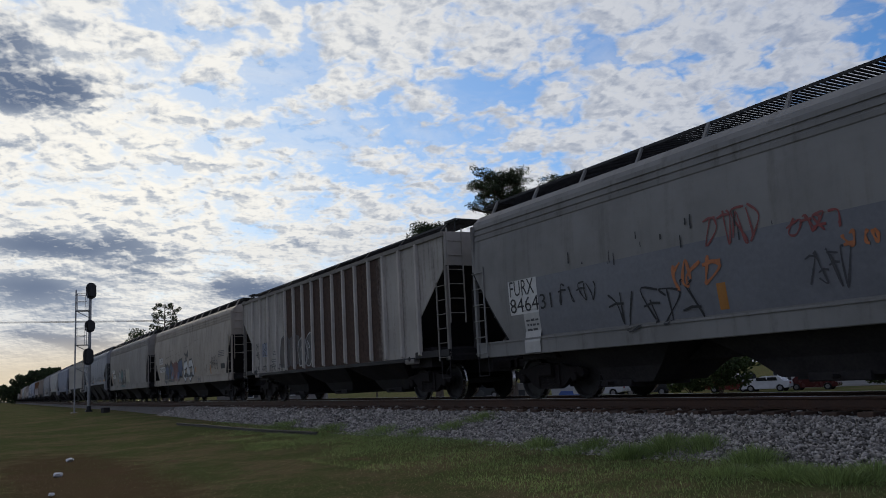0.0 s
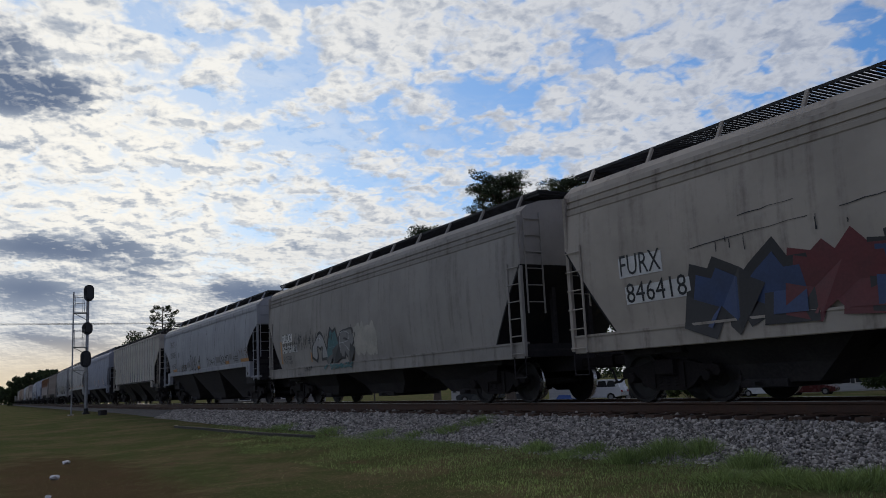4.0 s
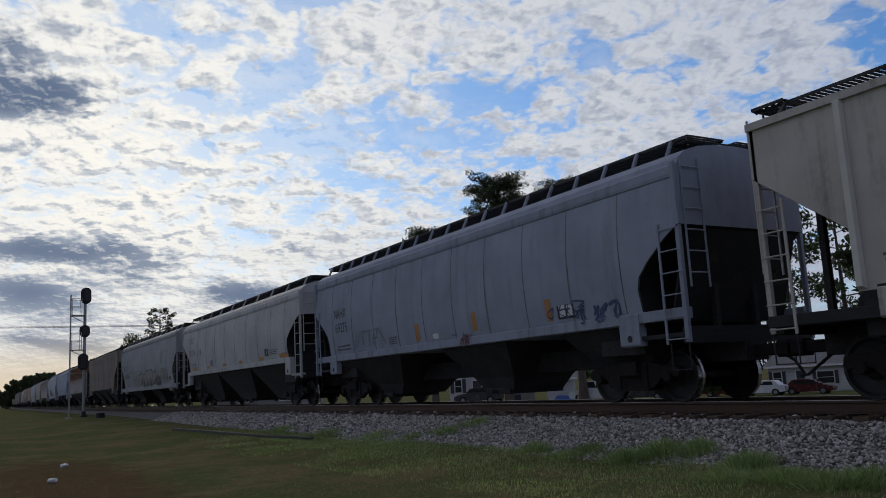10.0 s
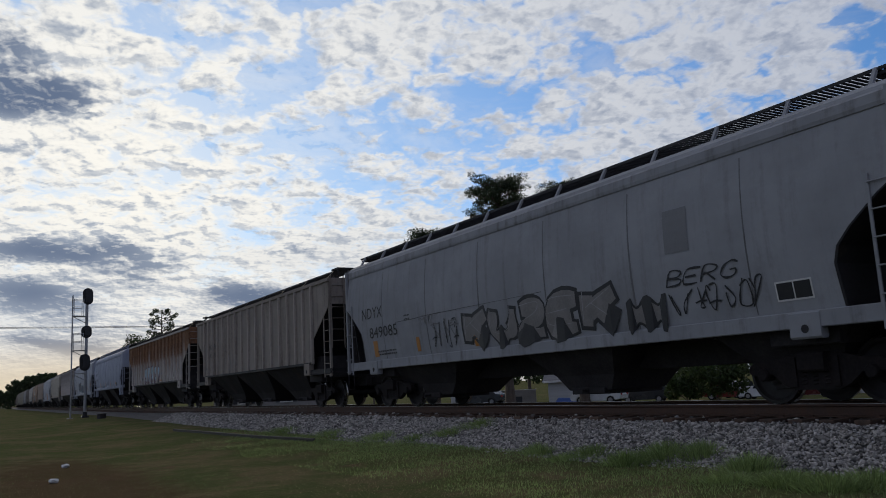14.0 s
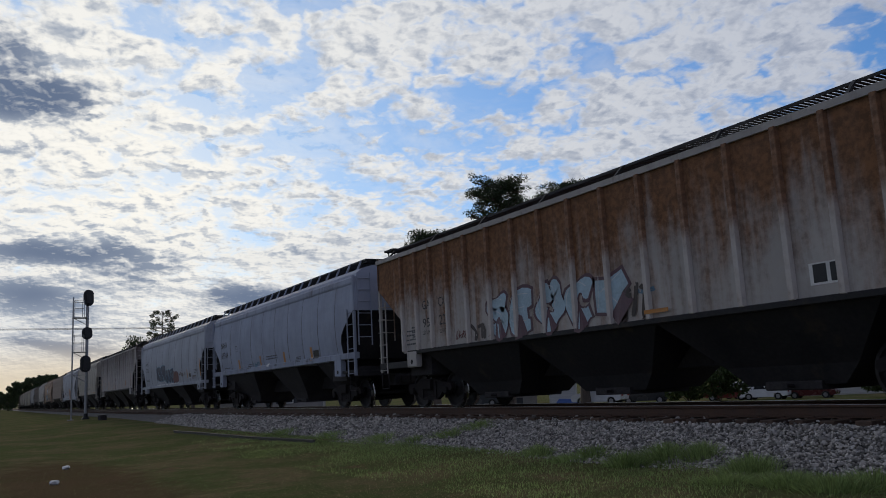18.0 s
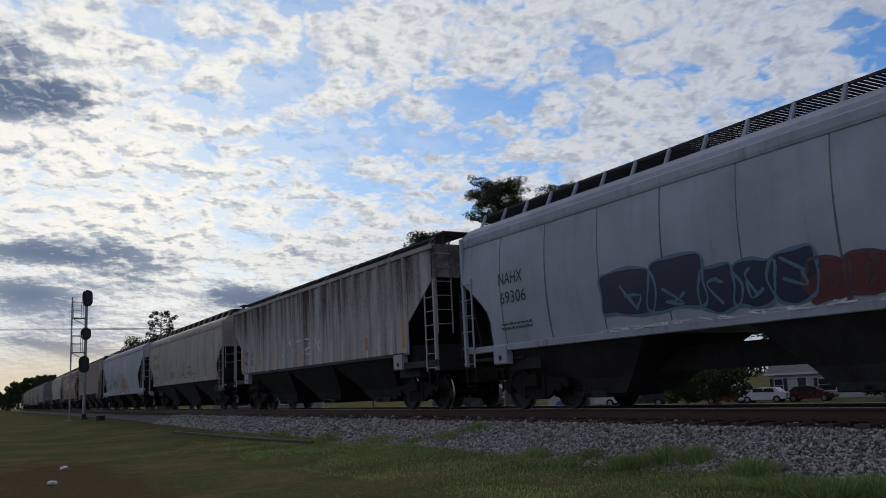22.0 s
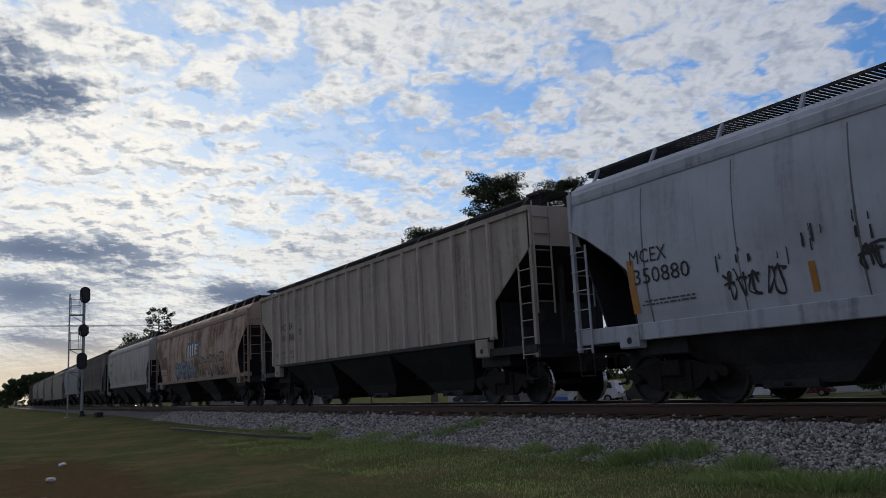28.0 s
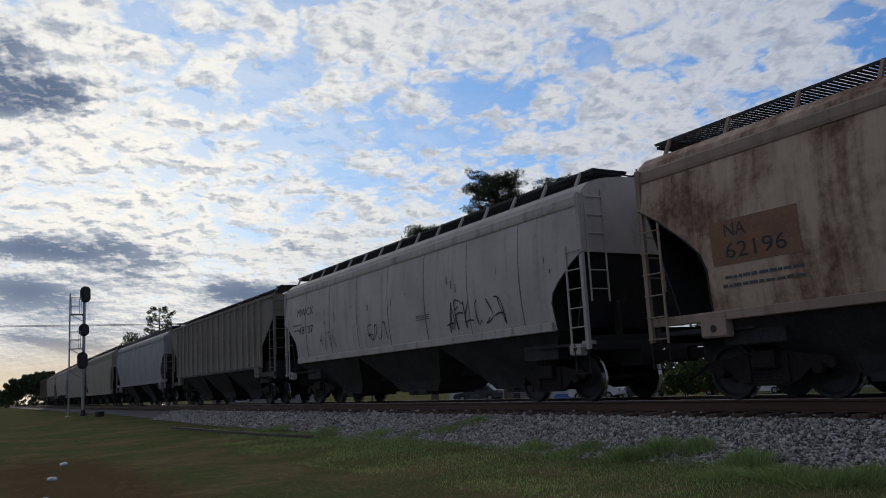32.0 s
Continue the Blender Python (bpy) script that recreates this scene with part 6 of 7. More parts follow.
stones("ballast_stones", 46000, (-21, 0.0, Y0 - 0.1, TRACK_Y - 1.22), 0.0195, shoulder, 1, "pale grey broken stones of the track's shoulder")
stones("ballast_stones", 17000, (-48, -21, Y0 + 0.05, TRACK_Y - 1.22), 0.030, shoulder, 2, "pale grey broken stones of the track's shoulder")
stones("ballast_stones", 3600, (-21, 2.5, Y0 - 0.5, Y0 + 0.15), 0.020, lambda x, y: np.full(len(x), 0.135), 3, "scattered broken stones at the edge of the grass")
stones("ballast_stones", 4500, (-40, 4, TRACK_Y - 1.2, TRACK_Y + 1.2), 0.03, lambda x, y: shoulder(x, y) + 0.02, 4, "broken stones between the ties")

tie = Mesh().box(-0.115, 0.115, -1.30, 1.30, -0.178, 0.0, 0.012).mesh("tie")
plate = Mesh().box(-0.09, 0.09, -0.18, 0.18, 0.0, 0.012).box(-0.05, -0.02, -0.11, -0.08, 0.012, 0.035).box(0.02, 0.05, 0.08, 0.11, 0.012, 0.035).mesh("tie_plate")
track = empty("track_ties", "dark creosoted timber ties under rusty rails", "railway ties", kind="structure")
rng = random.Random(8)
far_ties = Mesh()
for i in range(640):
    x = 7.0 - 0.5 * i
    h = bend_heading(x)
    m = pose(x + rng.uniform(-0.02, 0.02), TRACK_Y + bend(x) + rng.uniform(-0.04, 0.04), RAIL_Z - 0.19 + rng.uniform(-0.012, 0.0), 0, 0, h + rng.uniform(-1.0, 1.0))
    if i < 200:
        t = part("tie", tie, M_TIE, track, at=m)
        if i < 90:
            for yy in (-0.755, 0.755):
                part("tie_plate", plate, M_RAIL, t, at=pose(0, yy, 0.0005))
    else:
        yc = TRACK_Y + bend(x)
        far_ties.box(x - 0.115, x + 0.115, yc - 1.3, yc + 1.3, RAIL_Z - 0.37, RAIL_Z - 0.19)
tagged(part("far_ties", far_ties, M_TIE), "dark timber ties far along the track", "railway ties", kind="stuff")

# ---- lettering, stencils and graffiti on the cars' near sides ----
M_STENCIL = plain("grey_stencil_panel", (0.17, 0.17, 0.175), 0.6)
M_STENCILPALE = plain("pale_patch_paint", (0.46, 0.45, 0.42), 0.6)
M_BLUEGREY = plain("blue_grey_patch_paint", (0.22, 0.24, 0.30), 0.6)
M_RUSTPATCH = surface("rusted_patch", (0.16, 0.075, 0.042), (0.26, 0.135, 0.080), 0.8, 0.0, 2.0, 20.0, 0.3)
M_NAVY = surface("worn_navy_sign_paint", (0.020, 0.030, 0.060), (0.050, 0.060, 0.090), 0.6, 0.0, 1.5, 16.0, 0.1, c=(0.22, 0.20, 0.17), c_amount=0.35, c_scale=2.5)


def spray(name, col):
    """Thin faded spray paint."""
    return surface("spray_" + name, [c * 0.75 for c in col], [min(1, c * 1.2) for c in col], 0.6, 0.0, 2.0, 22.0, 0.05)


G_BLACK, G_BLACKSOFT, G_DARK = spray("black", (0.016, 0.016, 0.018)), spray("soft_black", (0.030, 0.028, 0.028)), spray("charcoal", (0.055, 0.055, 0.062))
G_RED, G_DARKRED, G_MAROON = spray("red", (0.22, 0.05, 0.045)), spray("dark_red", (0.13, 0.028, 0.03)), spray("maroon", (0.10, 0.05, 0.06))
G_ORANGE, G_BROWN, G_DARKBROWN = spray("orange", (0.44, 0.15, 0.05)), spray("brown", (0.11, 0.06, 0.04)), spray("dark_brown", (0.045, 0.03, 0.025))
G_METAL, G_PEACH = spray("smoke_brown", (0.21, 0.195, 0.185)), spray("peach", (0.40, 0.29, 0.22))
G_UMBER = spray("umber", (0.27, 0.155, 0.085))
G_BLUE, G_NAVYDARK, G_TEAL, G_STEEL, G_ICE = spray("blue", (0.035, 0.060, 0.14)), spray("navy", (0.02, 0.025, 0.06)), spray("teal", (0.03, 0.12, 0.13)), spray("steel_blue", (0.10, 0.19, 0.26)), spray("ice_blue", (0.33, 0.44, 0.50))
G_GREY, G_GREYPALE, G_PALE, G_CREAM, G_CHALK, G_TANPAINT = spray("grey", (0.17, 0.165, 0.165)), spray("pale_grey", (0.30, 0.295, 0.29)), spray("white", (0.55, 0.55, 0.54)), spray("cream", (0.42, 0.39, 0.33)), spray("chalk", (0.62, 0.62, 0.60)), spray("tan", (0.33, 0.22, 0.13))


def on_side(c, x, z, off):
    """A point of the near side of car c, off metres proud of the sheet."""
    s = CARS[c][1]
    zc = min(max(z, s["low"]), s["eave"])
    y = half_width(s, zc) + off
    if z < s["sill"][1] + 0.01:
        y = max(y, half_width(s, s["sill"][1]) + 0.055 + off + (0.021 if s["pad"] is None else 0.0))
    return (x, -y, z)


def glyphs(text):
    cu = bpy.data.curves.new("lettering", "FONT")
    cu.body = text
    cu.resolution_u = 2
    ob = bpy.data.objects.new("lettering", cu)
    scene.collection.objects.link(ob)
    me = bpy.data.meshes.new_from_object(ob)
    bpy.data.objects.remove(ob)
    bpy.data.curves.remove(cu)
    return me


def letters(c, text, x, z, w, h, material=None):
    me = glyphs(text)
    me.name = "lettering"
    xs = [v.co.x for v in me.vertices]
    ys = [v.co.y for v in me.vertices]
    x0, kx, ky = min(xs), w / (max(xs) - min(xs)), h / (max(ys) - min(ys))
    for v in me.vertices:
        v.co = on_side(c, x + (v.co.x - x0) * kx, z + (v.co.y - min(ys)) * ky, 0.012)
    me.materials.clear()
    return part("lettering", me, material or M_LETTER, CARS[c][0], "black stencilled lettering")


def panel(c, x0, x1, z0, z1, material, name, off=0.007):
    n = 4
    vs = [on_side(c, x, z0 + (z1 - z0) * i / n, off) for i in range(n + 1) for x in (x0, x1)]
    return part(name, Mesh().add(vs, [(2 * i, 2 * i + 1, 2 * i + 3, 2 * i + 2) for i in range(n)]), material, CARS[c][0])


def curve_through(pts, closed=False, k=5):
    """Smooth line through points in the plane."""
    n = len(pts)
    out = []
    for i in range(n if closed else n - 1):
        p0, p1, p2, p3 = [pts[(i + j) % n] if closed else pts[min(max(i + j, 0), n - 1)] for j in (-1, 0, 1, 2)]
        for j in range(k):
            t = j / k
            out.append(tuple(0.5 * (2 * p1[q] + (p2[q] - p0[q]) * t + (2 * p0[q] - 5 * p1[q] + 4 * p2[q] - p3[q]) * t * t + (3 * p1[q] - p0[q] - 3 * p2[q] + p3[q]) * t ** 3) for q in (0, 1)))
    if not closed:
        out.append(pts[-1])
    return out


def ribbon(m, c, line, width, off, closed=False):
    n = len(line)
    vs = []
    for i in range(n):
        a = line[i - 1] if i or closed else line[0]
        b = line[(i + 1) % n] if i < n - 1 or closed else line[-1]
        dx, dz = b[0] - a[0], b[1] - a[1]
        d = math.hypot(dx, dz) or 1.0
        w = 0.5 * width * (0.85 + 0.3 * math.sin(i * 0.9))
        nx, nz = -dz / d * w, dx / d * w
        vs += [on_side(c, line[i][0] + nx, line[i][1] + nz, off), on_side(c, line[i][0] - nx, line[i][1] - nz, off)]
    m.add(vs, [(2 * i, 2 * i + 1, (2 * i + 3) % (2 * n), (2 * i + 2) % (2 * n)) for i in range(n if closed else n - 1)])


SEEDS = [0]


def next_random():
    SEEDS[0] += 1
    return random.Random(1000 + SEEDS[0])


def tag(c, x0, x1, z0, z1, material, n, width):
    """A scrawled tag: n quick looping strokes side by side."""
    rng = next_random()
    m = Mesh()
    w, h = (x1 - x0) / n, z1 - z0
    for i in range(n):
        cx = x0 + w * (i + 0.5)
        pts = [(cx + w * rng.uniform(-0.55, 0.55), z0 + h * (rng.random() if j % 2 else (0.1 if j % 4 else 0.92)) + h * rng.uniform(-0.08, 0.08)) for j in range(rng.choice((4, 5, 6)))]
        ribbon(m, c, curve_through(pts), width, 0.011 + 0.0012 * (i % 3))
        if rng.random() < 0.5:
            z = z0 + h * rng.uniform(0.3, 0.9)
            ribbon(m, c, [(cx - 0.45 * w, z - 0.04 * h), (cx, z + 0.03 * h), (cx + 0.45 * w, z)], width, 0.0155)
    return part("graffiti", m, material, CARS[c][0], "scrawled spray-paint tag")


def block(c, x0, x1, z0, z1, fill, edge, n):
    """Swollen graffiti letters: filled shapes with a drawn outline and inner strokes."""
    rng = next_random()
    w, h = (x1 - x0) / n, z1 - z0
    for i in range(n):
        cx, cz = x0 + w * (i + 0.5), 0.5 * (z0 + z1) + h * rng.uniform(-0.05, 0.05)
        pts = []
        for j in range(12):
            a = 2 * math.pi * j / 12
            k = 1.0 + rng.uniform(-0.2, 0.16)
            e = 0.62
            pts.append((cx + 0.60 * w * k * math.copysign(abs(math.cos(a)) ** e, math.cos(a)), cz + 0.5 * h * k * math.copysign(abs(math.sin(a)) ** e, math.sin(a))))
        line = curve_through(pts, True, 3)
        off = 0.0075 + 0.0013 * (i % 2)
        m = Mesh()
        rings = [1.0, 0.55, 0.1]
        q = len(line)
        vs = [on_side(c, cx + (x - cx) * r, cz + (z - cz) * r, off) for r in rings for x, z in line]
        m.add(vs, [(a * q + j, a * q + (j + 1) % q, (a + 1) * q + (j + 1) % q, (a + 1) * q + j) for a in range(2) for j in range(q)] + [tuple(2 * q + j for j in range(q))])
        fillp = part("graffiti", m, fill, CARS[c][0], "swollen spray-painted letter shape")
        m = Mesh()
        wd = min(0.055, 0.13 * w)
        ribbon(m, c, line, wd, 0.0115 + 0.001 * (i % 2), True)
        for j in range(2):
            b = [(cx + w * rng.uniform(-0.3, 0.3), cz + h * rng.uniform(-0.38, 0.38)) for _ in range(3)]
            ribbon(m, c, curve_through(b), wd * 0.9, 0.0140)
        part("graffiti_outline", m, edge, fillp)


SKELETON = {
    "K": (((0, 0), (0, 1)), ((1, 1), (0.1, 0.48)), ((0.3, 0.6), (1, 0))),
    "U": (((0, 1), (0.02, 0.25), (0.35, 0), (0.7, 0.05), (0.95, 0.3), (1, 1)),),
    "Z": (((0, 0.95), (0.9, 1), (0.85, 0.65), (0.1, 0.3), (0.15, 0), (1, 0)),),
    "E": (((1, 1), (0, 0.95), (0, 0.05), (1, 0)), ((0, 0.5), (0.75, 0.52))),
    "M": (((0, 0), (0.08, 1)), ((0.08, 1), (0.5, 0.35)), ((0.5, 0.35), (0.92, 1)), ((0.92, 1), (1, 0))),
    "F": (((0, 0), (0, 1)), ((0, 0.95), (1, 1)), ((0, 0.52), (0.75, 0.54))),
    "O": (((0.5, 1), (0.1, 0.8), (0, 0.45), (0.2, 0.08), (0.55, 0), (0.9, 0.2), (1, 0.6), (0.85, 0.92), (0.5, 1)),),
    "S": (((1, 0.85), (0.6, 1), (0.1, 0.85), (0.15, 0.6), (0.85, 0.42), (0.95, 0.15), (0.5, 0), (0, 0.12)),),
    "C": (((1, 0.85), (0.55, 1), (0.08, 0.75), (0.05, 0.25), (0.5, 0), (1, 0.15)),),
    "B": (((0, 0), (0, 1), (0.8, 0.9), (0.7, 0.6), (0, 0.52)), ((0, 0.52), (0.95, 0.4), (0.85, 0.08), (0, 0))),
    "R": (((0, 0), (0, 1), (0.85, 0.9), (0.75, 0.58), (0, 0.5)), ((0.3, 0.5), (1, 0))),
    "G": (((1, 0.85), (0.55, 1), (0.08, 0.75), (0.05, 0.25), (0.5, 0), (0.95, 0.15), (0.98, 0.45), (0.6, 0.45)),),
    "N": (((0, 0), (0.05, 1)), ((0.05, 1), (0.95, 0)), ((0.95, 0), (1, 1))),
    "A": (((0, 0), (0.5, 1)), ((0.5, 1), (1, 0)), ((0.2, 0.35), (0.8, 0.38))),
    "H": (((0, 0), (0, 1)), ((1, 0), (1, 1)), ((0, 0.5), (1, 0.52))),
    "n": (((0, 0.05), (0.12, 0.75), (0.45, 1), (0.85, 0.85), (1, 0)),),
}


def word(c, text, x0, x1, z0, z1, fill, edge=None, width=0.30, shine=None, lean=0.08):
    """Sprayed letters drawn stroke by stroke: fat filled strokes over a wider outline, or thin lines alone."""
    rng = next_random()
    n = len(text)
    pitch, h = (x1 - x0) / n, z1 - z0
    for i, ch in enumerate(text):
        wide = width * pitch
        inner = pitch * 1.02 - wide if edge else pitch * 0.8
        top, low = z1 - 0.5 * wide + h * rng.uniform(-0.04, 0.04), z0 + 0.5 * wide
        put, under, gleam = Mesh(), Mesh(), Mesh()
        for j, stroke in enumerate(SKELETON[ch]):
            pts = [(x0 + pitch * i + 0.5 * (pitch - inner) + inner * a + lean * h * b + rng.uniform(-0.02, 0.02) * pitch, low + (top - low) * b + rng.uniform(-0.02, 0.02) * h) for a, b in stroke]
            line = curve_through(pts, False, 4) if len(pts) > 2 else [pts[0], (0.5 * (pts[0][0] + pts[1][0]), 0.5 * (pts[0][1] + pts[1][1])), pts[1]]
            ribbon(put, c, line, wide, 0.0120 + 0.0005 * j)
            if edge:
                (ax, az), (bx, bz) = line[0], line[1]
                d = math.hypot(bx - ax, bz - az) or 1.0
                (cx, cz), (dx, dz) = line[-2], line[-1]
                e = math.hypot(dx - cx, dz - cz) or 1.0
                grow = 0.07 * pitch
                longer = [(ax - (bx - ax) / d * grow, az - (bz - az) / d * grow)] + line[1:-1] + [(dx + (dx - cx) / e * grow, dz + (dz - cz) / e * grow)]
                ribbon(under, c, longer, wide + 2 * grow, 0.0085 + 0.0005 * j)
            if shine:
                ribbon(gleam, c, [(a - 0.30 * wide, b + 0.25 * wide) for a, b in line], 0.014, 0.0150)
        letter = part("graffiti", put, fill, CARS[c][0], "sprayed graffiti letter")
        if edge:
            part("graffiti_outline", under, edge, letter)
        if shine:
            part("graffiti_highlight", gleam, shine, letter)


def scratch(c, x0, z0, x1, z1, material, width=0.014):
    """A long thin scrape along the side."""
    rng = next_random()
    m = Mesh()
    n = 7
    ribbon(m, c, [(x0 + (x1 - x0) * i / n, z0 + (z1 - z0) * i / n + rng.uniform(-0.015, 0.015)) for i in range(n + 1)], width, 0.010)
    part("scrape", m, material, CARS[c][0], "thin scrape in the paint")


def drips(c, x0, x1, z0, z1, material, n):
    """Flecks and short runs of tar or paint."""
    rng = next_random()
    m = Mesh()
    for i in range(n):
        x, z, l, w = rng.uniform(x0, x1), rng.uniform(z0, z1), rng.uniform(0.04, 0.26), rng.uniform(0.012, 0.04)
        ribbon(m, c, [(x, z + 0.5 * l), (x + rng.uniform(-0.01, 0.01), z), (x, z - 0.5 * l)], w, 0.0165)
    return tagged(part("tar_fleck", m, material, CARS[c][0], "dark flecks and runs of tar"), kind="stuff")



def bars(c, x0, x1, z0, z1, rows):
    """A small note too worn to read, as rows of broken dark bars."""
    rng = next_random()
    m = Mesh()
    pitch = (z1 - z0) / rows
    for i in range(rows):
        z = z0 + pitch * (i + 0.3)
        x = x0 + (x1 - x0) * rng.uniform(0.0, 0.08)
        while x < x1 - 0.05:
            w = min(rng.uniform(0.06, 0.17), x1 - x)
            h = min(0.045, pitch * 0.5) * rng.uniform(0.8, 1.1)
            vs = [on_side(c, q, p, 0.0095) for p in (z, z + h) for q in (x, x + w)]
            m.add(vs, [(0, 1, 3, 2)])
            x += w + rng.uniform(0.018, 0.035)
    return tagged(part("stencilled_note", m, M_FADED, CARS[c][0]), kind="stuff")


def framed_mark(c, x0, x1, z0, z1):
    """A small outlined square with a bar inside it."""
    m = Mesh()
    ribbon(m, c, [(x0, z0), (x1, z0), (x1, z1), (x0, z1)], 0.022, 0.0095, True)
    ribbon(m, c, [(0.5 * (x0 + x1) + 0.05, z0 + 0.09), (0.5 * (x0 + x1) - 0.05, z0 + 0.09), (0.5 * (x0 + x1) - 0.05, z0 + 0.22), (0.5 * (x0 + x1) + 0.05, z0 + 0.22)], 0.02, 0.0100)
    return part("stencilled_mark", m, M_LETTER, CARS[c][0])


M_FADED = plain("faded_stencil_paint", (0.075, 0.075, 0.08), 0.65)

# the first car's lower side is overpainted in a darker grey
panel(0, 2.2, CARS[0][2] - 0.4, 1.33, 2.52, surface("overpaint_grey", (0.13, 0.135, 0.15), (0.19, 0.195, 0.21), 0.55, 0.0, 0.8, 12.0, 0.1), "overpainted_band", 0.004)
# lettering
letters(0, "FURX", 1.48, 2.20, 0.87, 0.33)
letters(0, "846431", 1.44, 1.85, 1.46, 0.31)
letters(1, "MW", 1.83, 2.04, 0.55, 0.27)
letters(1, "CX", 2.73, 2.03, 0.41, 0.27)
letters(1, "463", 1.79, 1.75, 0.59, 0.26)
letters(1, "023", 2.67, 1.77, 0.61, 0.26)
letters(2, "FURX", 1.53, 2.26, 0.99, 0.37)
letters(2, "846418", 1.62, 1.77, 1.42, 0.35)
letters(3, "FURX", 1.52, 2.24, 0.98, 0.28)
letters(3, "846410", 1.61, 1.84, 1.28, 0.37)
letters(3, "LD LMT 223500", 1.54, 1.60, 0.86, 0.14)
letters(3, "LT WT   63000", 1.58, 1.45, 0.85, 0.12)
letters(4, "MFCX", 1.88, 3.14, 0.82, 0.31)
letters(4, "851348", 1.86, 2.55, 1.14, 0.31)
letters(4, "LD LMT 227200", 2.13, 2.10, 0.86, 0.12)
letters(4, "LT WT   58800", 2.15, 1.97, 0.87, 0.12)
letters(5, "MC", 2.54, 2.77, 0.48, 0.20)
letters(5, "EX", 3.40, 2.76, 0.32, 0.22)
letters(5, "95", 2.56, 2.32, 0.39, 0.25)
letters(5, "364", 3.29, 2.34, 0.58, 0.23)
letters(6, "NAHX", 1.67, 2.70, 0.90, 0.30)
letters(6, "69275", 1.74, 2.26, 0.89, 0.29)
letters(7, "MFCX", 1.57, 3.17, 0.79, 0.27)
letters(7, "851356", 1.61, 2.55, 1.17, 0.29)
letters(7, "LD LMT 226800", 1.93, 2.04, 0.86, 0.12)
letters(7, "LT WT   59200", 1.95, 1.91, 0.86, 0.11)
letters(8, "NDYX", 1.19, 2.53, 1.32, 0.31)
letters(8, "849085", 1.63, 1.96, 1.74, 0.31)
letters(9, "MC", 2.41, 2.73, 0.44, 0.22)
letters(9, "95", 2.45, 2.34, 0.33, 0.20)
letters(10, "GA", 2.60, 2.52, 0.40, 0.23)
letters(10, "CX", 3.43, 2.52, 0.33, 0.23)
letters(10, "95", 2.59, 2.06, 0.37, 0.23)
letters(10, "22", 3.44, 2.06, 0.33, 0.25)
letters(10, "223000", 3.43, 1.86, 0.37, 0.10)
letters(10, "LD LMT", 2.57, 1.88, 0.45, 0.10)
letters(12, "NAHX", 1.58, 2.71, 0.89, 0.26)
letters(12, "69306", 1.61, 2.29, 0.95, 0.26)
letters(14, "MWCX", 1.35, 2.97, 1.35, 0.30)
letters(14, "481281", 1.44, 2.41, 1.50, 0.28)
letters(14, "WARNING", 9.96, 2.17, 0.68, 0.08)
letters(15, "MCEX", 1.64, 2.44, 0.88, 0.25)
letters(15, "350880", 1.70, 2.08, 1.28, 0.27)
letters(16, "MC", 2.38, 2.72, 0.46, 0.22)
letters(16, "EX", 3.22, 2.73, 0.35, 0.22)
letters(16, "95", 2.44, 2.33, 0.33, 0.22)
letters(16, "306", 3.16, 2.32, 0.55, 0.24)
letters(16, "LD LMT", 2.46, 1.88, 0.34, 0.10)
letters(16, "LT WT", 2.47, 1.69, 0.28, 0.09)
letters(16, "222600", 3.23, 1.87, 0.41, 0.10)
letters(16, "63400", 3.31, 1.70, 0.33, 0.09)
letters(17, "NA", 1.86, 2.52, 0.40, 0.20)
letters(17, "62196", 1.84, 2.18, 1.10, 0.24)
letters(18, "MWCX", 1.31, 3.02, 1.49, 0.26)
letters(18, "48137", 1.44, 2.40, 1.33, 0.25)
# reflector strips and stencilled panels
panel(3, 1.29, 1.43, 1.48, 2.28, M_ORANGE, "reflector_strip")
panel(3, 4.25, 4.34, 1.43, 1.76, M_ORANGE, "reflector_strip")
panel(13, 15.97, 16.14, 1.63, 2.50, M_ORANGE, "reflector_strip", 0.080)
panel(13, 13.63, 13.82, 1.72, 2.08, M_ORANGE, "reflector_strip", 0.080)
panel(12, 15.14, 15.28, 1.64, 2.51, M_ORANGE, "reflector_strip")
panel(12, 12.43, 12.57, 1.66, 2.08, M_ORANGE, "reflector_strip")
panel(6, 6.88, 7.03, 1.64, 2.09, M_ORANGE, "reflector_strip")
panel(8, 1.78, 2.06, 1.43, 1.88, M_ORANGE, "reflector_strip")
panel(8, 4.35, 4.53, 1.44, 1.81, M_ORANGE, "reflector_strip")
panel(8, 9.53, 9.68, 1.41, 1.81, M_ORANGE, "reflector_strip")
panel(8, 7.14, 7.31, 1.40, 1.75, M_ORANGE, "reflector_strip")
panel(15, 1.55, 1.72, 1.59, 2.53, M_ORANGE, "reflector_strip")
panel(15, 5.12, 5.23, 1.56, 1.99, M_ORANGE, "reflector_strip")
panel(2, 10.23, 10.37, 1.50, 1.79, M_ORANGE, "reflector_strip")
panel(2, 13.14, 13.29, 1.35, 1.78, M_ORANGE, "reflector_strip")
panel(0, 7.10, 7.28, 1.39, 1.81, M_ORANGE, "reflector_strip")
panel(7, 1.94, 2.91, 1.79, 1.93, M_ORANGE, "reflector_strip")
panel(7, 4.70, 5.15, 1.79, 1.93, M_ORANGE, "reflector_strip")
panel(7, 7.44, 7.91, 1.79, 1.93, M_ORANGE, "reflector_strip")
panel(4, 2.23, 3.10, 1.79, 1.93, M_ORANGE, "reflector_strip")
panel(4, 7.65, 8.11, 1.79, 1.93, M_ORANGE, "reflector_strip")
panel(4, 15.08, 16.20, 1.79, 1.93, M_ORANGE, "reflector_strip")
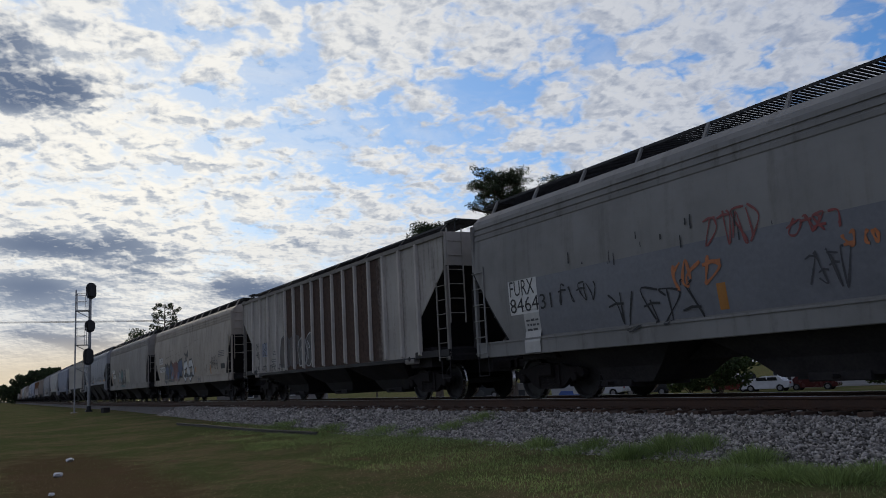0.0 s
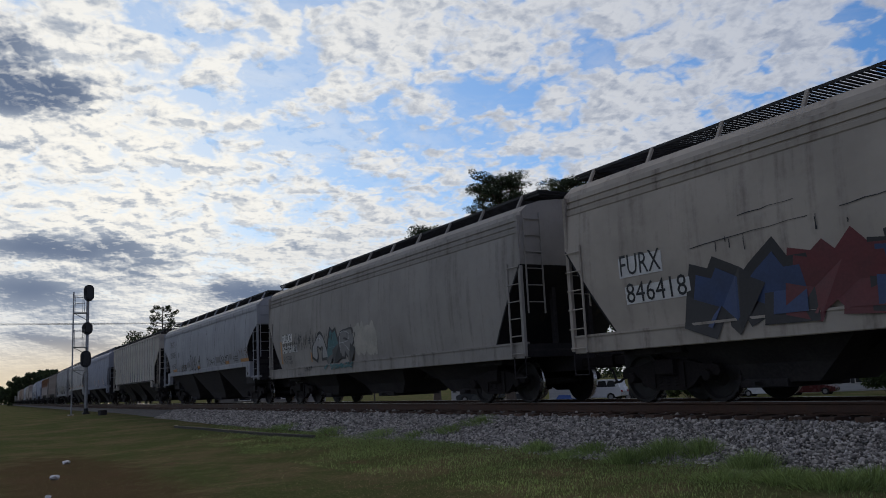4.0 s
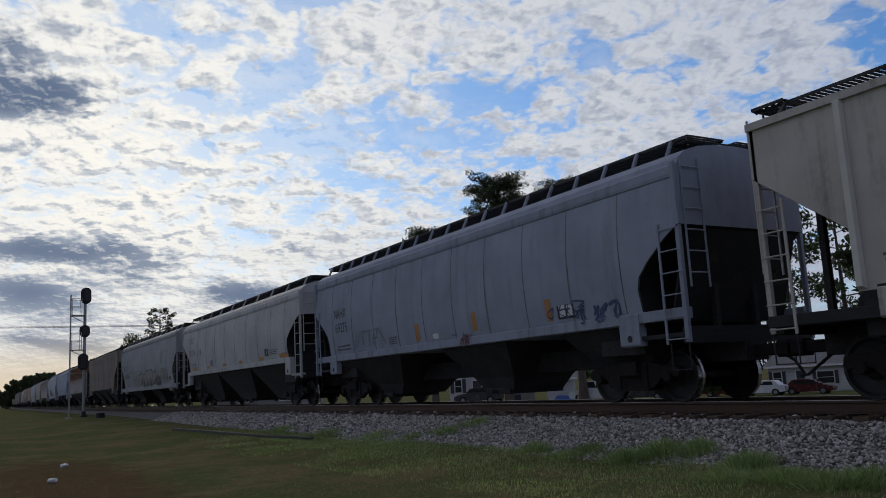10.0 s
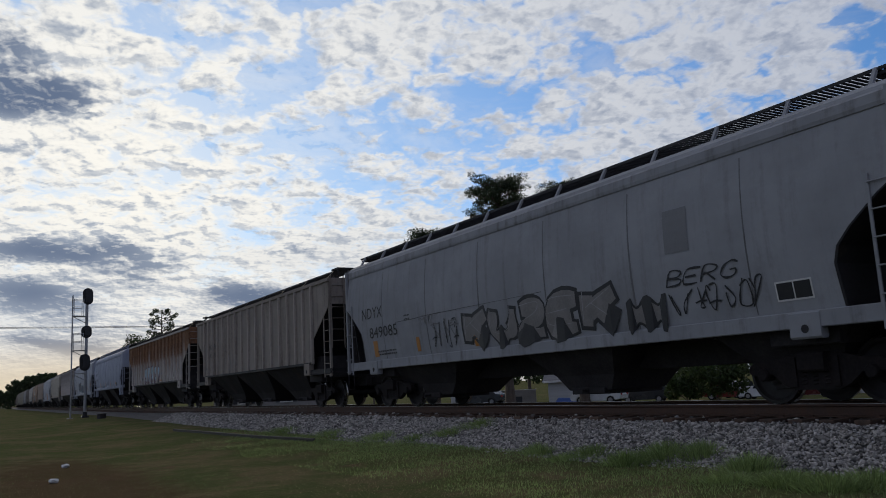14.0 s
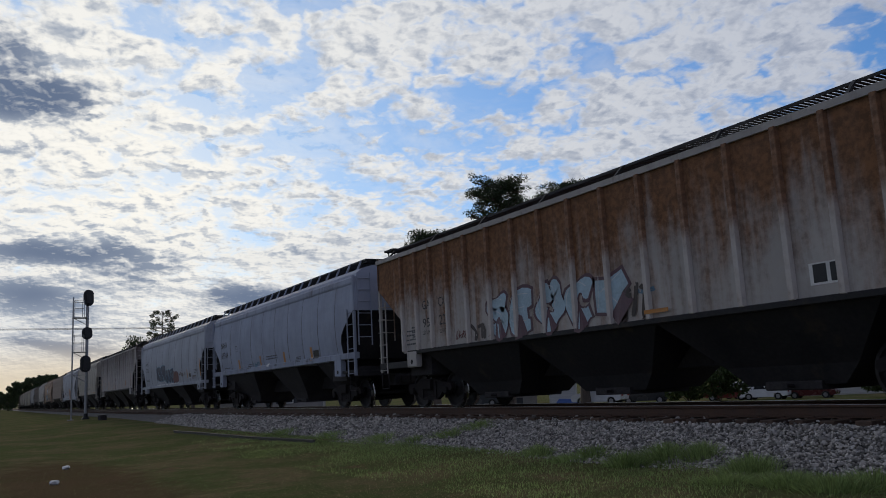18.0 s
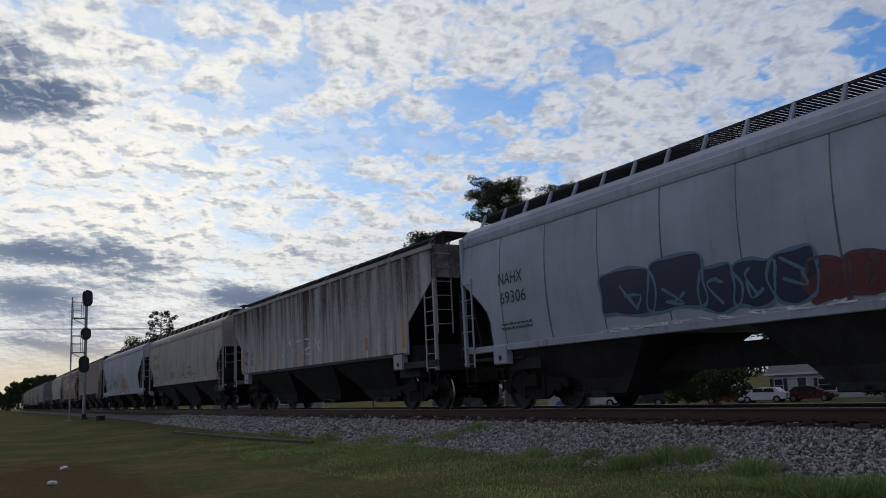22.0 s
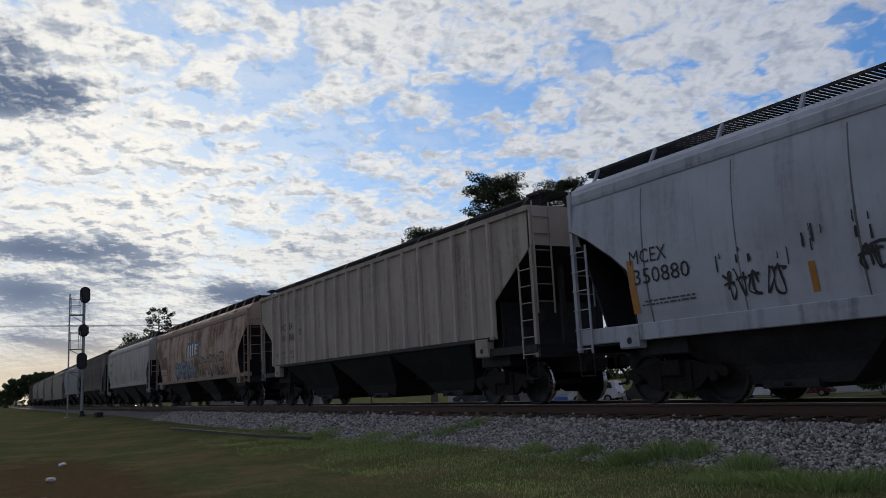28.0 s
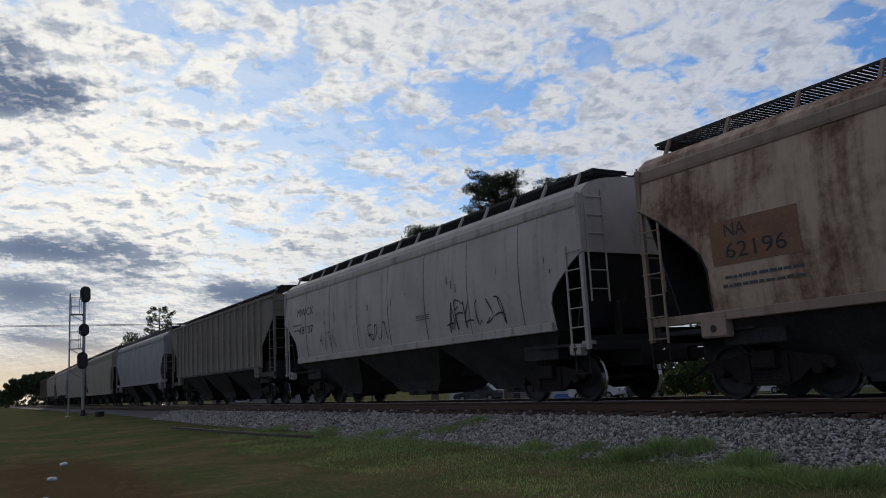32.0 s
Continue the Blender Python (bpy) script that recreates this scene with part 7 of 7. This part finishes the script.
panel(4, 12.72, 13.33, 1.79, 1.93, M_ORANGE, "reflector_strip")
panel(10, 10.65, 11.22, 1.60, 1.67, M_ORANGE, "reflector_strip", 0.080)
panel(7, 3.60, 3.86, 2.53, 2.77, M_STENCIL, "stencil_panel")
panel(7, 5.37, 5.92, 1.89, 2.16, M_STENCIL, "stencil_panel")
panel(4, 5.56, 6.10, 1.91, 2.18, M_STENCIL, "stencil_panel")
panel(4, 3.70, 3.98, 2.53, 2.79, M_STENCIL, "stencil_panel")
panel(8, 13.40, 13.93, 2.53, 3.26, M_STENCIL, "stencil_panel")
panel(8, 15.44, 16.05, 1.50, 1.79, M_WHITE, "stencil_panel")
panel(12, 12.82, 13.31, 1.65, 1.92, M_WHITE, "stencil_panel")
panel(10, 13.89, 14.45, 1.68, 1.99, M_WHITE, "stencil_panel")
panel(2, 15.08, 15.77, 1.53, 1.76, M_LETTER, "stencil_panel")
panel(6, 7.77, 8.04, 1.65, 1.78, M_WHITE, "stencil_panel")
panel(4, 13.46, 13.84, 1.97, 2.20, M_STENCIL, "stencil_panel")
panel(4, 11.26, 11.90, 1.92, 2.19, M_STENCIL, "stencil_panel")
panel(11, 12.66, 13.17, 1.68, 1.95, M_LETTER, "stencil_panel")
panel(13, 15.84, 16.03, 1.84, 2.07, M_WHITE, "stencil_panel")
panel(12, 12.87, 13.06, 1.68, 1.91, M_LETTER, "stencil_mark", 0.009)
panel(12, 13.09, 13.27, 1.68, 1.89, M_LETTER, "stencil_mark", 0.009)
panel(10, 13.95, 14.16, 1.71, 1.97, M_LETTER, "stencil_mark", 0.009)
panel(10, 14.22, 14.40, 1.71, 1.97, M_LETTER, "stencil_mark", 0.009)
panel(8, 15.465, 15.735, 1.525, 1.765, M_LETTER, "stencil_mark", 0.009)
panel(8, 15.755, 16.025, 1.525, 1.765, M_LETTER, "stencil_mark", 0.009)
# repainted patches
panel(3, 1.48, 2.56, 2.22, 2.51, M_WHITE, "number_panel")
panel(3, 1.52, 3.02, 1.85, 2.10, M_WHITE, "number_panel")
panel(2, 1.49, 2.55, 2.23, 2.59, M_WHITE, "number_panel")
panel(2, 1.59, 3.11, 1.75, 2.06, M_WHITE, "number_panel")
panel(0, 1.42, 2.44, 1.81, 2.54, M_WHITE, "number_panel")
panel(0, 1.88, 2.42, 0.99, 1.89, M_STENCILPALE, "number_panel")
panel(1, 2.58, 3.36, 1.75, 2.28, M_BLUEGREY, "number_panel")
panel(17, 1.57, 3.17, 2.09, 2.78, M_RUSTPATCH, "number_panel")
panel(17, 7.66, 10.15, 2.48, 3.24, M_NAVY, "sign_panel")
# painted sign of plain bars
panel(17, 7.93, 8.14, 2.49, 3.10, M_WHITE, "sign_mark", 0.010)
panel(17, 8.42, 8.61, 2.51, 3.09, M_WHITE, "sign_mark", 0.010)
panel(17, 8.88, 9.07, 2.55, 3.11, M_WHITE, "sign_mark", 0.010)
panel(17, 9.38, 9.56, 2.56, 3.10, M_WHITE, "sign_mark", 0.010)
panel(17, 9.59, 9.93, 3.00, 3.05, M_WHITE, "sign_mark", 0.010)
panel(17, 9.56, 9.84, 2.82, 2.86, M_WHITE, "sign_mark", 0.010)
panel(17, 9.54, 9.93, 2.62, 2.65, M_WHITE, "sign_mark", 0.010)
# graffiti
tag(0, 6.98, 8.11, 2.34, 2.94, G_RED, 4, 0.035)
tag(0, 8.52, 9.38, 2.30, 2.56, G_RED, 4, 0.035)
tag(0, 6.03, 7.28, 1.78, 2.28, G_ORANGE, 3, 0.060)
tag(0, 4.54, 6.76, 1.25, 1.94, G_BLACK, 5, 0.040)
tag(0, 3.12, 4.26, 1.85, 2.27, G_BLACK, 4, 0.035)
tag(0, 9.35, 9.91, 1.99, 2.21, G_ORANGE, 3, 0.050)
tag(0, 8.73, 9.45, 1.48, 2.06, G_DARK, 4, 0.030)
drips(0, 3.22, 9.76, 2.43, 2.92, G_BLACK, 14)
block(1, 4.86, 6.70, 1.20, 2.36, G_DARKBROWN, G_DARK, 2)
block(1, 6.73, 8.11, 1.25, 2.25, G_BLACKSOFT, G_GREYPALE, 2)
tag(1, 1.66, 3.67, 1.17, 1.42, G_BLACK, 8, 0.030)
tag(1, 3.68, 5.35, 1.14, 1.42, G_BLACK, 7, 0.030)
tag(1, 2.04, 2.45, 1.32, 2.02, G_BLACK, 2, 0.035)
word(2, "M", 3.08, 5.20, 1.02, 2.20, G_BLUE, G_BLACKSOFT, 0.24)
word(2, "M", 4.95, 6.40, 1.02, 2.30, G_DARKRED, G_DARKRED, 0.34)
word(2, "F", 6.25, 7.55, 1.04, 2.25, G_BLUE, G_BLACKSOFT, 0.34)
word(2, "OO", 7.62, 9.85, 1.16, 2.15, G_PALE, G_BLACK, 0.27)
for q in ((3.2, 2.50, 5.4, 2.62), (5.9, 2.66, 7.2, 2.72), (4.2, 2.86, 5.2, 2.90), (8.0, 2.86, 9.6, 3.02), (9.2, 2.66, 9.9, 2.72), (10.2, 3.10, 11.2, 3.16), (6.6, 2.30, 7.6, 2.36)):
    scratch(2, *q, G_BLACKSOFT)
tag(2, 8.05, 9.01, 2.22, 2.62, G_BLACKSOFT, 3, 0.100)
tag(2, 13.23, 14.63, 1.55, 2.19, G_BLACK, 4, 0.030)
drips(2, 10.95, 13.48, 1.55, 2.44, G_BLACK, 16)
drips(2, 3.49, 7.86, 2.43, 2.57, G_BLACK, 10)
word(3, "n", 4.42, 5.70, 1.32, 2.25, G_GREYPALE, G_BLACK, 0.30, G_PALE)
word(3, "A", 5.60, 6.80, 1.20, 2.42, G_TEAL, G_BLACK, 0.36, G_STEEL)
word(3, "R", 6.75, 7.90, 1.28, 2.30, G_GREY, G_BLACK, 0.32, G_PALE)
tag(3, 5.53, 7.93, 1.13, 1.29, G_TEAL, 6, 0.050)
block(3, 7.95, 8.74, 1.46, 2.36, G_CREAM, G_CREAM, 2)
block(3, 8.75, 9.42, 1.37, 2.30, G_CREAM, G_CREAM, 2)
drips(3, 2.75, 4.40, 1.95, 2.47, G_BLACK, 40)
drips(3, 2.60, 8.03, 2.07, 2.32, G_BLACK, 34)
tag(3, 3.72, 4.40, 1.14, 1.27, G_BLACK, 5, 0.025)
tag(4, 6.03, 8.30, 1.74, 2.47, G_BLACK, 6, 0.055)
tag(4, 4.27, 5.44, 1.75, 2.12, G_BLACK, 5, 0.030)
tag(4, 9.71, 11.01, 1.83, 2.17, G_BLACK, 4, 0.030)
tag(4, 11.87, 13.40, 1.84, 2.20, G_BLACK, 5, 0.035)
tag(4, 14.67, 16.29, 2.02, 2.35, G_BROWN, 6, 0.030)
tag(4, 4.07, 5.40, 1.76, 2.09, G_BROWN, 4, 0.025)
tag(4, 3.42, 3.91, 1.75, 1.99, G_GREY, 3, 0.020)
block(5, 3.99, 5.66, 1.55, 2.17, G_GREYPALE, G_GREY, 3)
block(5, 7.65, 8.67, 1.57, 2.17, G_GREYPALE, G_GREY, 2)
block(5, 8.74, 10.43, 1.53, 2.07, G_GREYPALE, G_GREY, 3)
block(5, 11.48, 11.99, 1.61, 2.19, G_GREYPALE, G_GREY, 2)
tag(5, 14.61, 15.37, 1.84, 2.46, G_BLACK, 3, 0.030)
tag(6, 3.17, 5.09, 1.70, 2.20, G_GREY, 5, 0.025)
tag(6, 9.11, 9.54, 1.40, 1.67, G_DARKRED, 5, 0.035)
tag(6, 12.45, 13.68, 1.68, 1.96, G_BLUE, 3, 0.030)
word(8, "KUZEK", 6.75, 12.11, 1.36, 2.24, G_METAL, G_BLACK, 0.31, G_GREYPALE)
tag(8, 5.22, 6.51, 1.43, 2.12, G_BLACK, 5, 0.030)
tag(8, 4.60, 5.35, 2.09, 2.33, G_GREY, 4, 0.030)
word(8, "n", 12.15, 13.35, 1.38, 1.80, G_METAL, G_BLACK, 0.34)
word(8, "BERG", 13.30, 14.80, 1.96, 2.24, G_BLACK, None, 0.09, lean=0.45)
scratch(8, 3.3, 2.30, 9.9, 2.34, G_DARK)
tag(8, 13.34, 15.28, 1.50, 1.92, G_BLACK, 7, 0.030)
tag(8, 5.19, 6.59, 1.70, 2.10, G_GREY, 3, 0.030)
word(10, "SEOCK", 5.53, 10.27, 1.54, 2.52, G_ICE, G_MAROON, 0.40, G_PALE)
tag(10, 9.89, 10.73, 1.53, 2.15, G_DARKBROWN, 4, 0.090)
tag(10, 4.87, 5.49, 1.53, 1.94, G_DARKBROWN, 2, 0.080)
tag(10, 4.19, 4.72, 1.65, 1.85, G_DARKRED, 4, 0.030)
tag(10, 10.47, 10.88, 1.99, 2.06, G_STEEL, 3, 0.040)
block(12, 5.01, 7.32, 1.60, 2.48, G_NAVYDARK, G_STEEL, 2)
block(12, 7.23, 9.35, 1.54, 2.31, G_NAVYDARK, G_STEEL, 3)
block(12, 9.19, 10.44, 1.49, 2.07, G_DARKRED, G_MAROON, 2)
tag(12, 10.55, 12.08, 1.79, 1.98, G_BROWN, 4, 0.030)
tag(12, 13.43, 14.30, 1.55, 1.74, G_BROWN, 5, 0.030)
tag(12, 4.49, 10.38, 1.41, 1.49, G_PALE, 12, 0.030)
tag(13, 5.85, 10.31, 1.84, 2.48, G_CHALK, 5, 0.050)
drips(14, 10.92, 15.51, 1.92, 2.26, G_BLACK, 6)
block(15, 9.25, 11.35, 1.25, 2.30, G_PEACH, G_ORANGE, 1)
tag(15, 9.35, 11.25, 1.30, 2.22, G_ORANGE, 6, 0.055)
tag(15, 9.45, 11.15, 1.72, 2.40, G_RED, 4, 0.040)
tag(15, 3.61, 4.77, 1.59, 2.05, G_BLACK, 5, 0.040)
tag(15, 6.05, 7.57, 1.70, 2.14, G_BLACK, 5, 0.040)
drips(15, 3.41, 9.05, 2.07, 2.50, G_BLACK, 46)
letters(15, "CRY ME A LIVER", 7.33, 1.17, 2.05, 0.20, G_BLACK)
block(15, 9.53, 10.55, 1.13, 1.53, G_PALE, G_ORANGE, 2)
tag(15, 5.87, 6.25, 1.74, 2.08, G_BLACK, 3, 0.040)
tag(15, 9.28, 9.76, 2.29, 2.57, G_BLACK, 3, 0.035)
word(17, "OMEGA", 4.99, 9.08, 1.46, 2.30, G_STEEL, G_NAVYDARK, 0.22, G_CREAM)
word(17, "RHONE", 10.01, 14.55, 1.46, 2.40, G_UMBER, G_DARKBROWN, 0.27, G_CREAM)
tag(17, 9.39, 10.32, 1.67, 2.24, G_BLACK, 3, 0.050)
tag(18, 11.42, 13.92, 1.69, 2.39, G_BLACK, 6, 0.035)
tag(18, 6.95, 8.33, 1.75, 2.28, G_BLACK, 4, 0.030)
tag(18, 3.24, 4.65, 1.77, 2.31, G_GREY, 4, 0.030)
drips(18, 3.11, 15.71, 2.60, 2.98, G_BLACK, 16)
letters(9, "EX", 3.20, 2.73, 0.42, 0.22)
letters(9, "359", 3.20, 2.34, 0.55, 0.22)
panel(6, 6.91, 7.10, 1.69, 2.10, M_ORANGE, "reflector_strip")
panel(6, 9.66, 9.85, 1.70, 2.12, M_ORANGE, "reflector_strip")
panel(6, 12.46, 12.64, 1.67, 2.11, M_ORANGE, "reflector_strip")
panel(11, 4.00, 4.21, 1.65, 2.08, M_ORANGE, "reflector_strip")
panel(11, 6.90, 7.06, 1.63, 2.08, M_ORANGE, "reflector_strip")
panel(11, 9.68, 9.87, 1.61, 2.08, M_ORANGE, "reflector_strip")
panel(11, 12.41, 12.60, 1.63, 2.08, M_ORANGE, "reflector_strip")
panel(14, 9.42, 9.93, 1.49, 1.58, M_ORANGE, "reflector_strip")
panel(14, 12.06, 12.57, 1.48, 1.57, M_ORANGE, "reflector_strip")
tag(6, 13.50, 14.60, 1.53, 1.85, G_BLUE, 4, 0.060)
panel(6, 12.83, 13.34, 1.67, 1.94, M_LETTER, "stencil_panel")
panel(6, 12.89, 13.08, 1.71, 1.94, M_WHITE, "stencil_mark", 0.009)
panel(6, 13.13, 13.30, 1.72, 1.93, M_WHITE, "stencil_mark", 0.009)
tag(11, 5.89, 6.83, 1.68, 1.85, G_STEEL, 3, 0.035)
panel(11, 7.77, 8.03, 1.63, 1.75, M_WHITE, "stencil_panel")
letters(11, "NAHX", 1.55, 2.70, 0.93, 0.25)
letters(11, "69344", 1.61, 2.24, 0.94, 0.27)
letters(14, "WARNING", 9.97, 2.13, 0.51, 0.10)
panel(14, 4.07, 7.16, 1.42, 1.46, G_TANPAINT, "primer_patch")
panel(14, 1.18, 2.40, 1.48, 1.59, G_TANPAINT, "primer_patch")
framed_mark(11, 3.70, 4.02, 2.44, 2.67)
framed_mark(14, 3.99, 4.27, 2.64, 2.89)
bars(11, 10.95, 11.47, 1.63, 1.84, 4)
bars(11, 12.03, 12.43, 1.60, 1.73, 3)
bars(11, 5.25, 5.79, 1.64, 1.85, 3)
bars(11, 8.65, 9.02, 1.61, 1.69, 2)
bars(11, 4.20, 4.74, 1.62, 1.71, 2)
bars(11, 1.78, 2.63, 1.64, 1.86, 2)
bars(11, 7.69, 9.03, 1.87, 2.05, 2)
bars(14, 9.80, 10.76, 1.80, 2.01, 4)
bars(14, 10.79, 11.26, 1.78, 1.90, 3)
bars(14, 5.94, 6.89, 1.79, 2.06, 5)
bars(14, 8.54, 9.09, 1.79, 1.99, 3)
bars(14, 7.83, 8.87, 1.47, 1.52, 1)
bars(14, 1.68, 2.75, 1.80, 2.00, 2)
panel(7, 15.07, 16.05, 1.79, 1.93, M_ORANGE, "reflector_strip")
panel(7, 12.74, 13.22, 1.79, 1.93, M_ORANGE, "reflector_strip")
panel(7, 9.96, 10.42, 1.79, 1.93, M_ORANGE, "reflector_strip")
panel(7, 13.43, 13.87, 1.93, 2.20, M_LETTER, "stencil_panel")
panel(7, 13.66, 13.69, 1.98, 2.18, M_WHITE, "stencil_mark", 0.009)
bars(7, 15.40, 16.06, 1.90, 1.97, 3)
bars(7, 13.98, 14.89, 1.94, 2.15, 3)
panel(13, 5.48, 5.64, 1.60, 2.20, M_ORANGE, "reflector_strip", 0.080)
panel(13, 8.25, 8.39, 1.55, 2.05, M_ORANGE, "reflector_strip", 0.080)
panel(14, 13.79, 15.30, 1.45, 1.58, G_TANPAINT, "primer_patch")
letters(13, "MW", 1.64, 2.15, 0.54, 0.23)
letters(13, "CX", 2.49, 2.14, 0.39, 0.21)
letters(13, "462", 1.64, 1.82, 0.54, 0.22)
letters(13, "127", 2.45, 1.80, 0.48, 0.22)
panel(13, 1.37, 1.60, 1.61, 2.49, M_ORANGE, "reflector_strip", 0.080)
panel(13, 3.74, 3.93, 1.71, 2.17, M_ORANGE, "reflector_strip", 0.080)
# small stencilled notes, too small to read
bars(4, 14.03, 14.77, 1.84, 2.10, 3)
bars(7, 7.69, 8.14, 1.83, 1.89, 2)
bars(0, 1.94, 2.37, 1.41, 1.71, 3)
bars(12, 14.03, 14.66, 1.83, 2.04, 3)
bars(12, 1.50, 2.66, 1.71, 1.89, 2)
bars(12, 11.03, 11.56, 1.76, 1.93, 3)
bars(6, 1.73, 2.72, 1.68, 1.89, 2)
bars(6, 5.30, 5.81, 1.66, 1.88, 4)
bars(6, 8.66, 8.95, 1.64, 1.71, 2)
bars(5, 1.86, 2.20, 1.78, 1.93, 2)
bars(5, 2.62, 2.94, 1.69, 1.94, 2)
bars(5, 3.36, 3.85, 1.66, 1.92, 2)
bars(5, 10.65, 11.11, 1.62, 1.80, 3)
bars(5, 5.96, 6.47, 1.68, 1.78, 2)
bars(1, 3.70, 4.44, 1.30, 1.64, 4)
bars(1, 3.88, 4.18, 1.76, 1.92, 3)
bars(2, 10.86, 11.42, 1.02, 1.22, 3)
bars(2, 12.60, 13.42, 0.98, 1.03, 1)
bars(2, 14.82, 15.80, 2.06, 2.36, 4)
bars(3, 3.05, 3.73, 1.04, 1.07, 1)
bars(3, 4.10, 4.35, 2.04, 2.27, 3)
bars(15, 1.78, 3.05, 1.69, 1.81, 2)
bars(16, 4.14, 4.38, 2.46, 2.69, 3)
bars(16, 1.77, 2.03, 1.79, 1.94, 2)
bars(10, 1.96, 2.30, 1.81, 2.17, 3)
bars(10, 1.64, 2.26, 1.63, 2.09, 4)
bars(9, 1.76, 2.01, 1.80, 1.93, 2)
bars(8, 1.97, 3.15, 1.44, 1.61, 2)
bars(8, 3.80, 4.15, 2.27, 2.48, 2)
bars(17, 1.68, 3.15, 1.71, 1.97, 2)
bars(18, 0.89, 1.73, 2.49, 2.83, 2)
bars(18, 9.89, 10.63, 2.11, 2.26, 3)



def motions():
    times = [0.5 * i for i in range(65)]
    for car, left in ROLLING:
        rows = []
        for t in times:
            x = left + train_at(t)
            rows.append((t, pose(x, TRACK_Y + bend(x + 8.0) , RAIL_Z, 0, 0, bend_heading(x + 8.0))))
        walk(car, rows)
    # wheels roll without slipping; alike wheelsets share one set of keys
    steps = [i / 15.0 for i in range(481)]
    first = {}
    for w, s in WHEELSETS:
        if s not in first:
            walk(w, [(t, pose(s * 0.889, 0, 0.457, 0, math.degrees((train_at(t) - train_at(0)) / 0.457), 0)) for t in steps])
            first[s] = w
        else:
            keys = w.animation_data_create()
            w.rotation_mode = "QUATERNION"
            keys.action = first[s].animation_data.action
            keys.action_slot = first[s].animation_data.action_slot


motions()
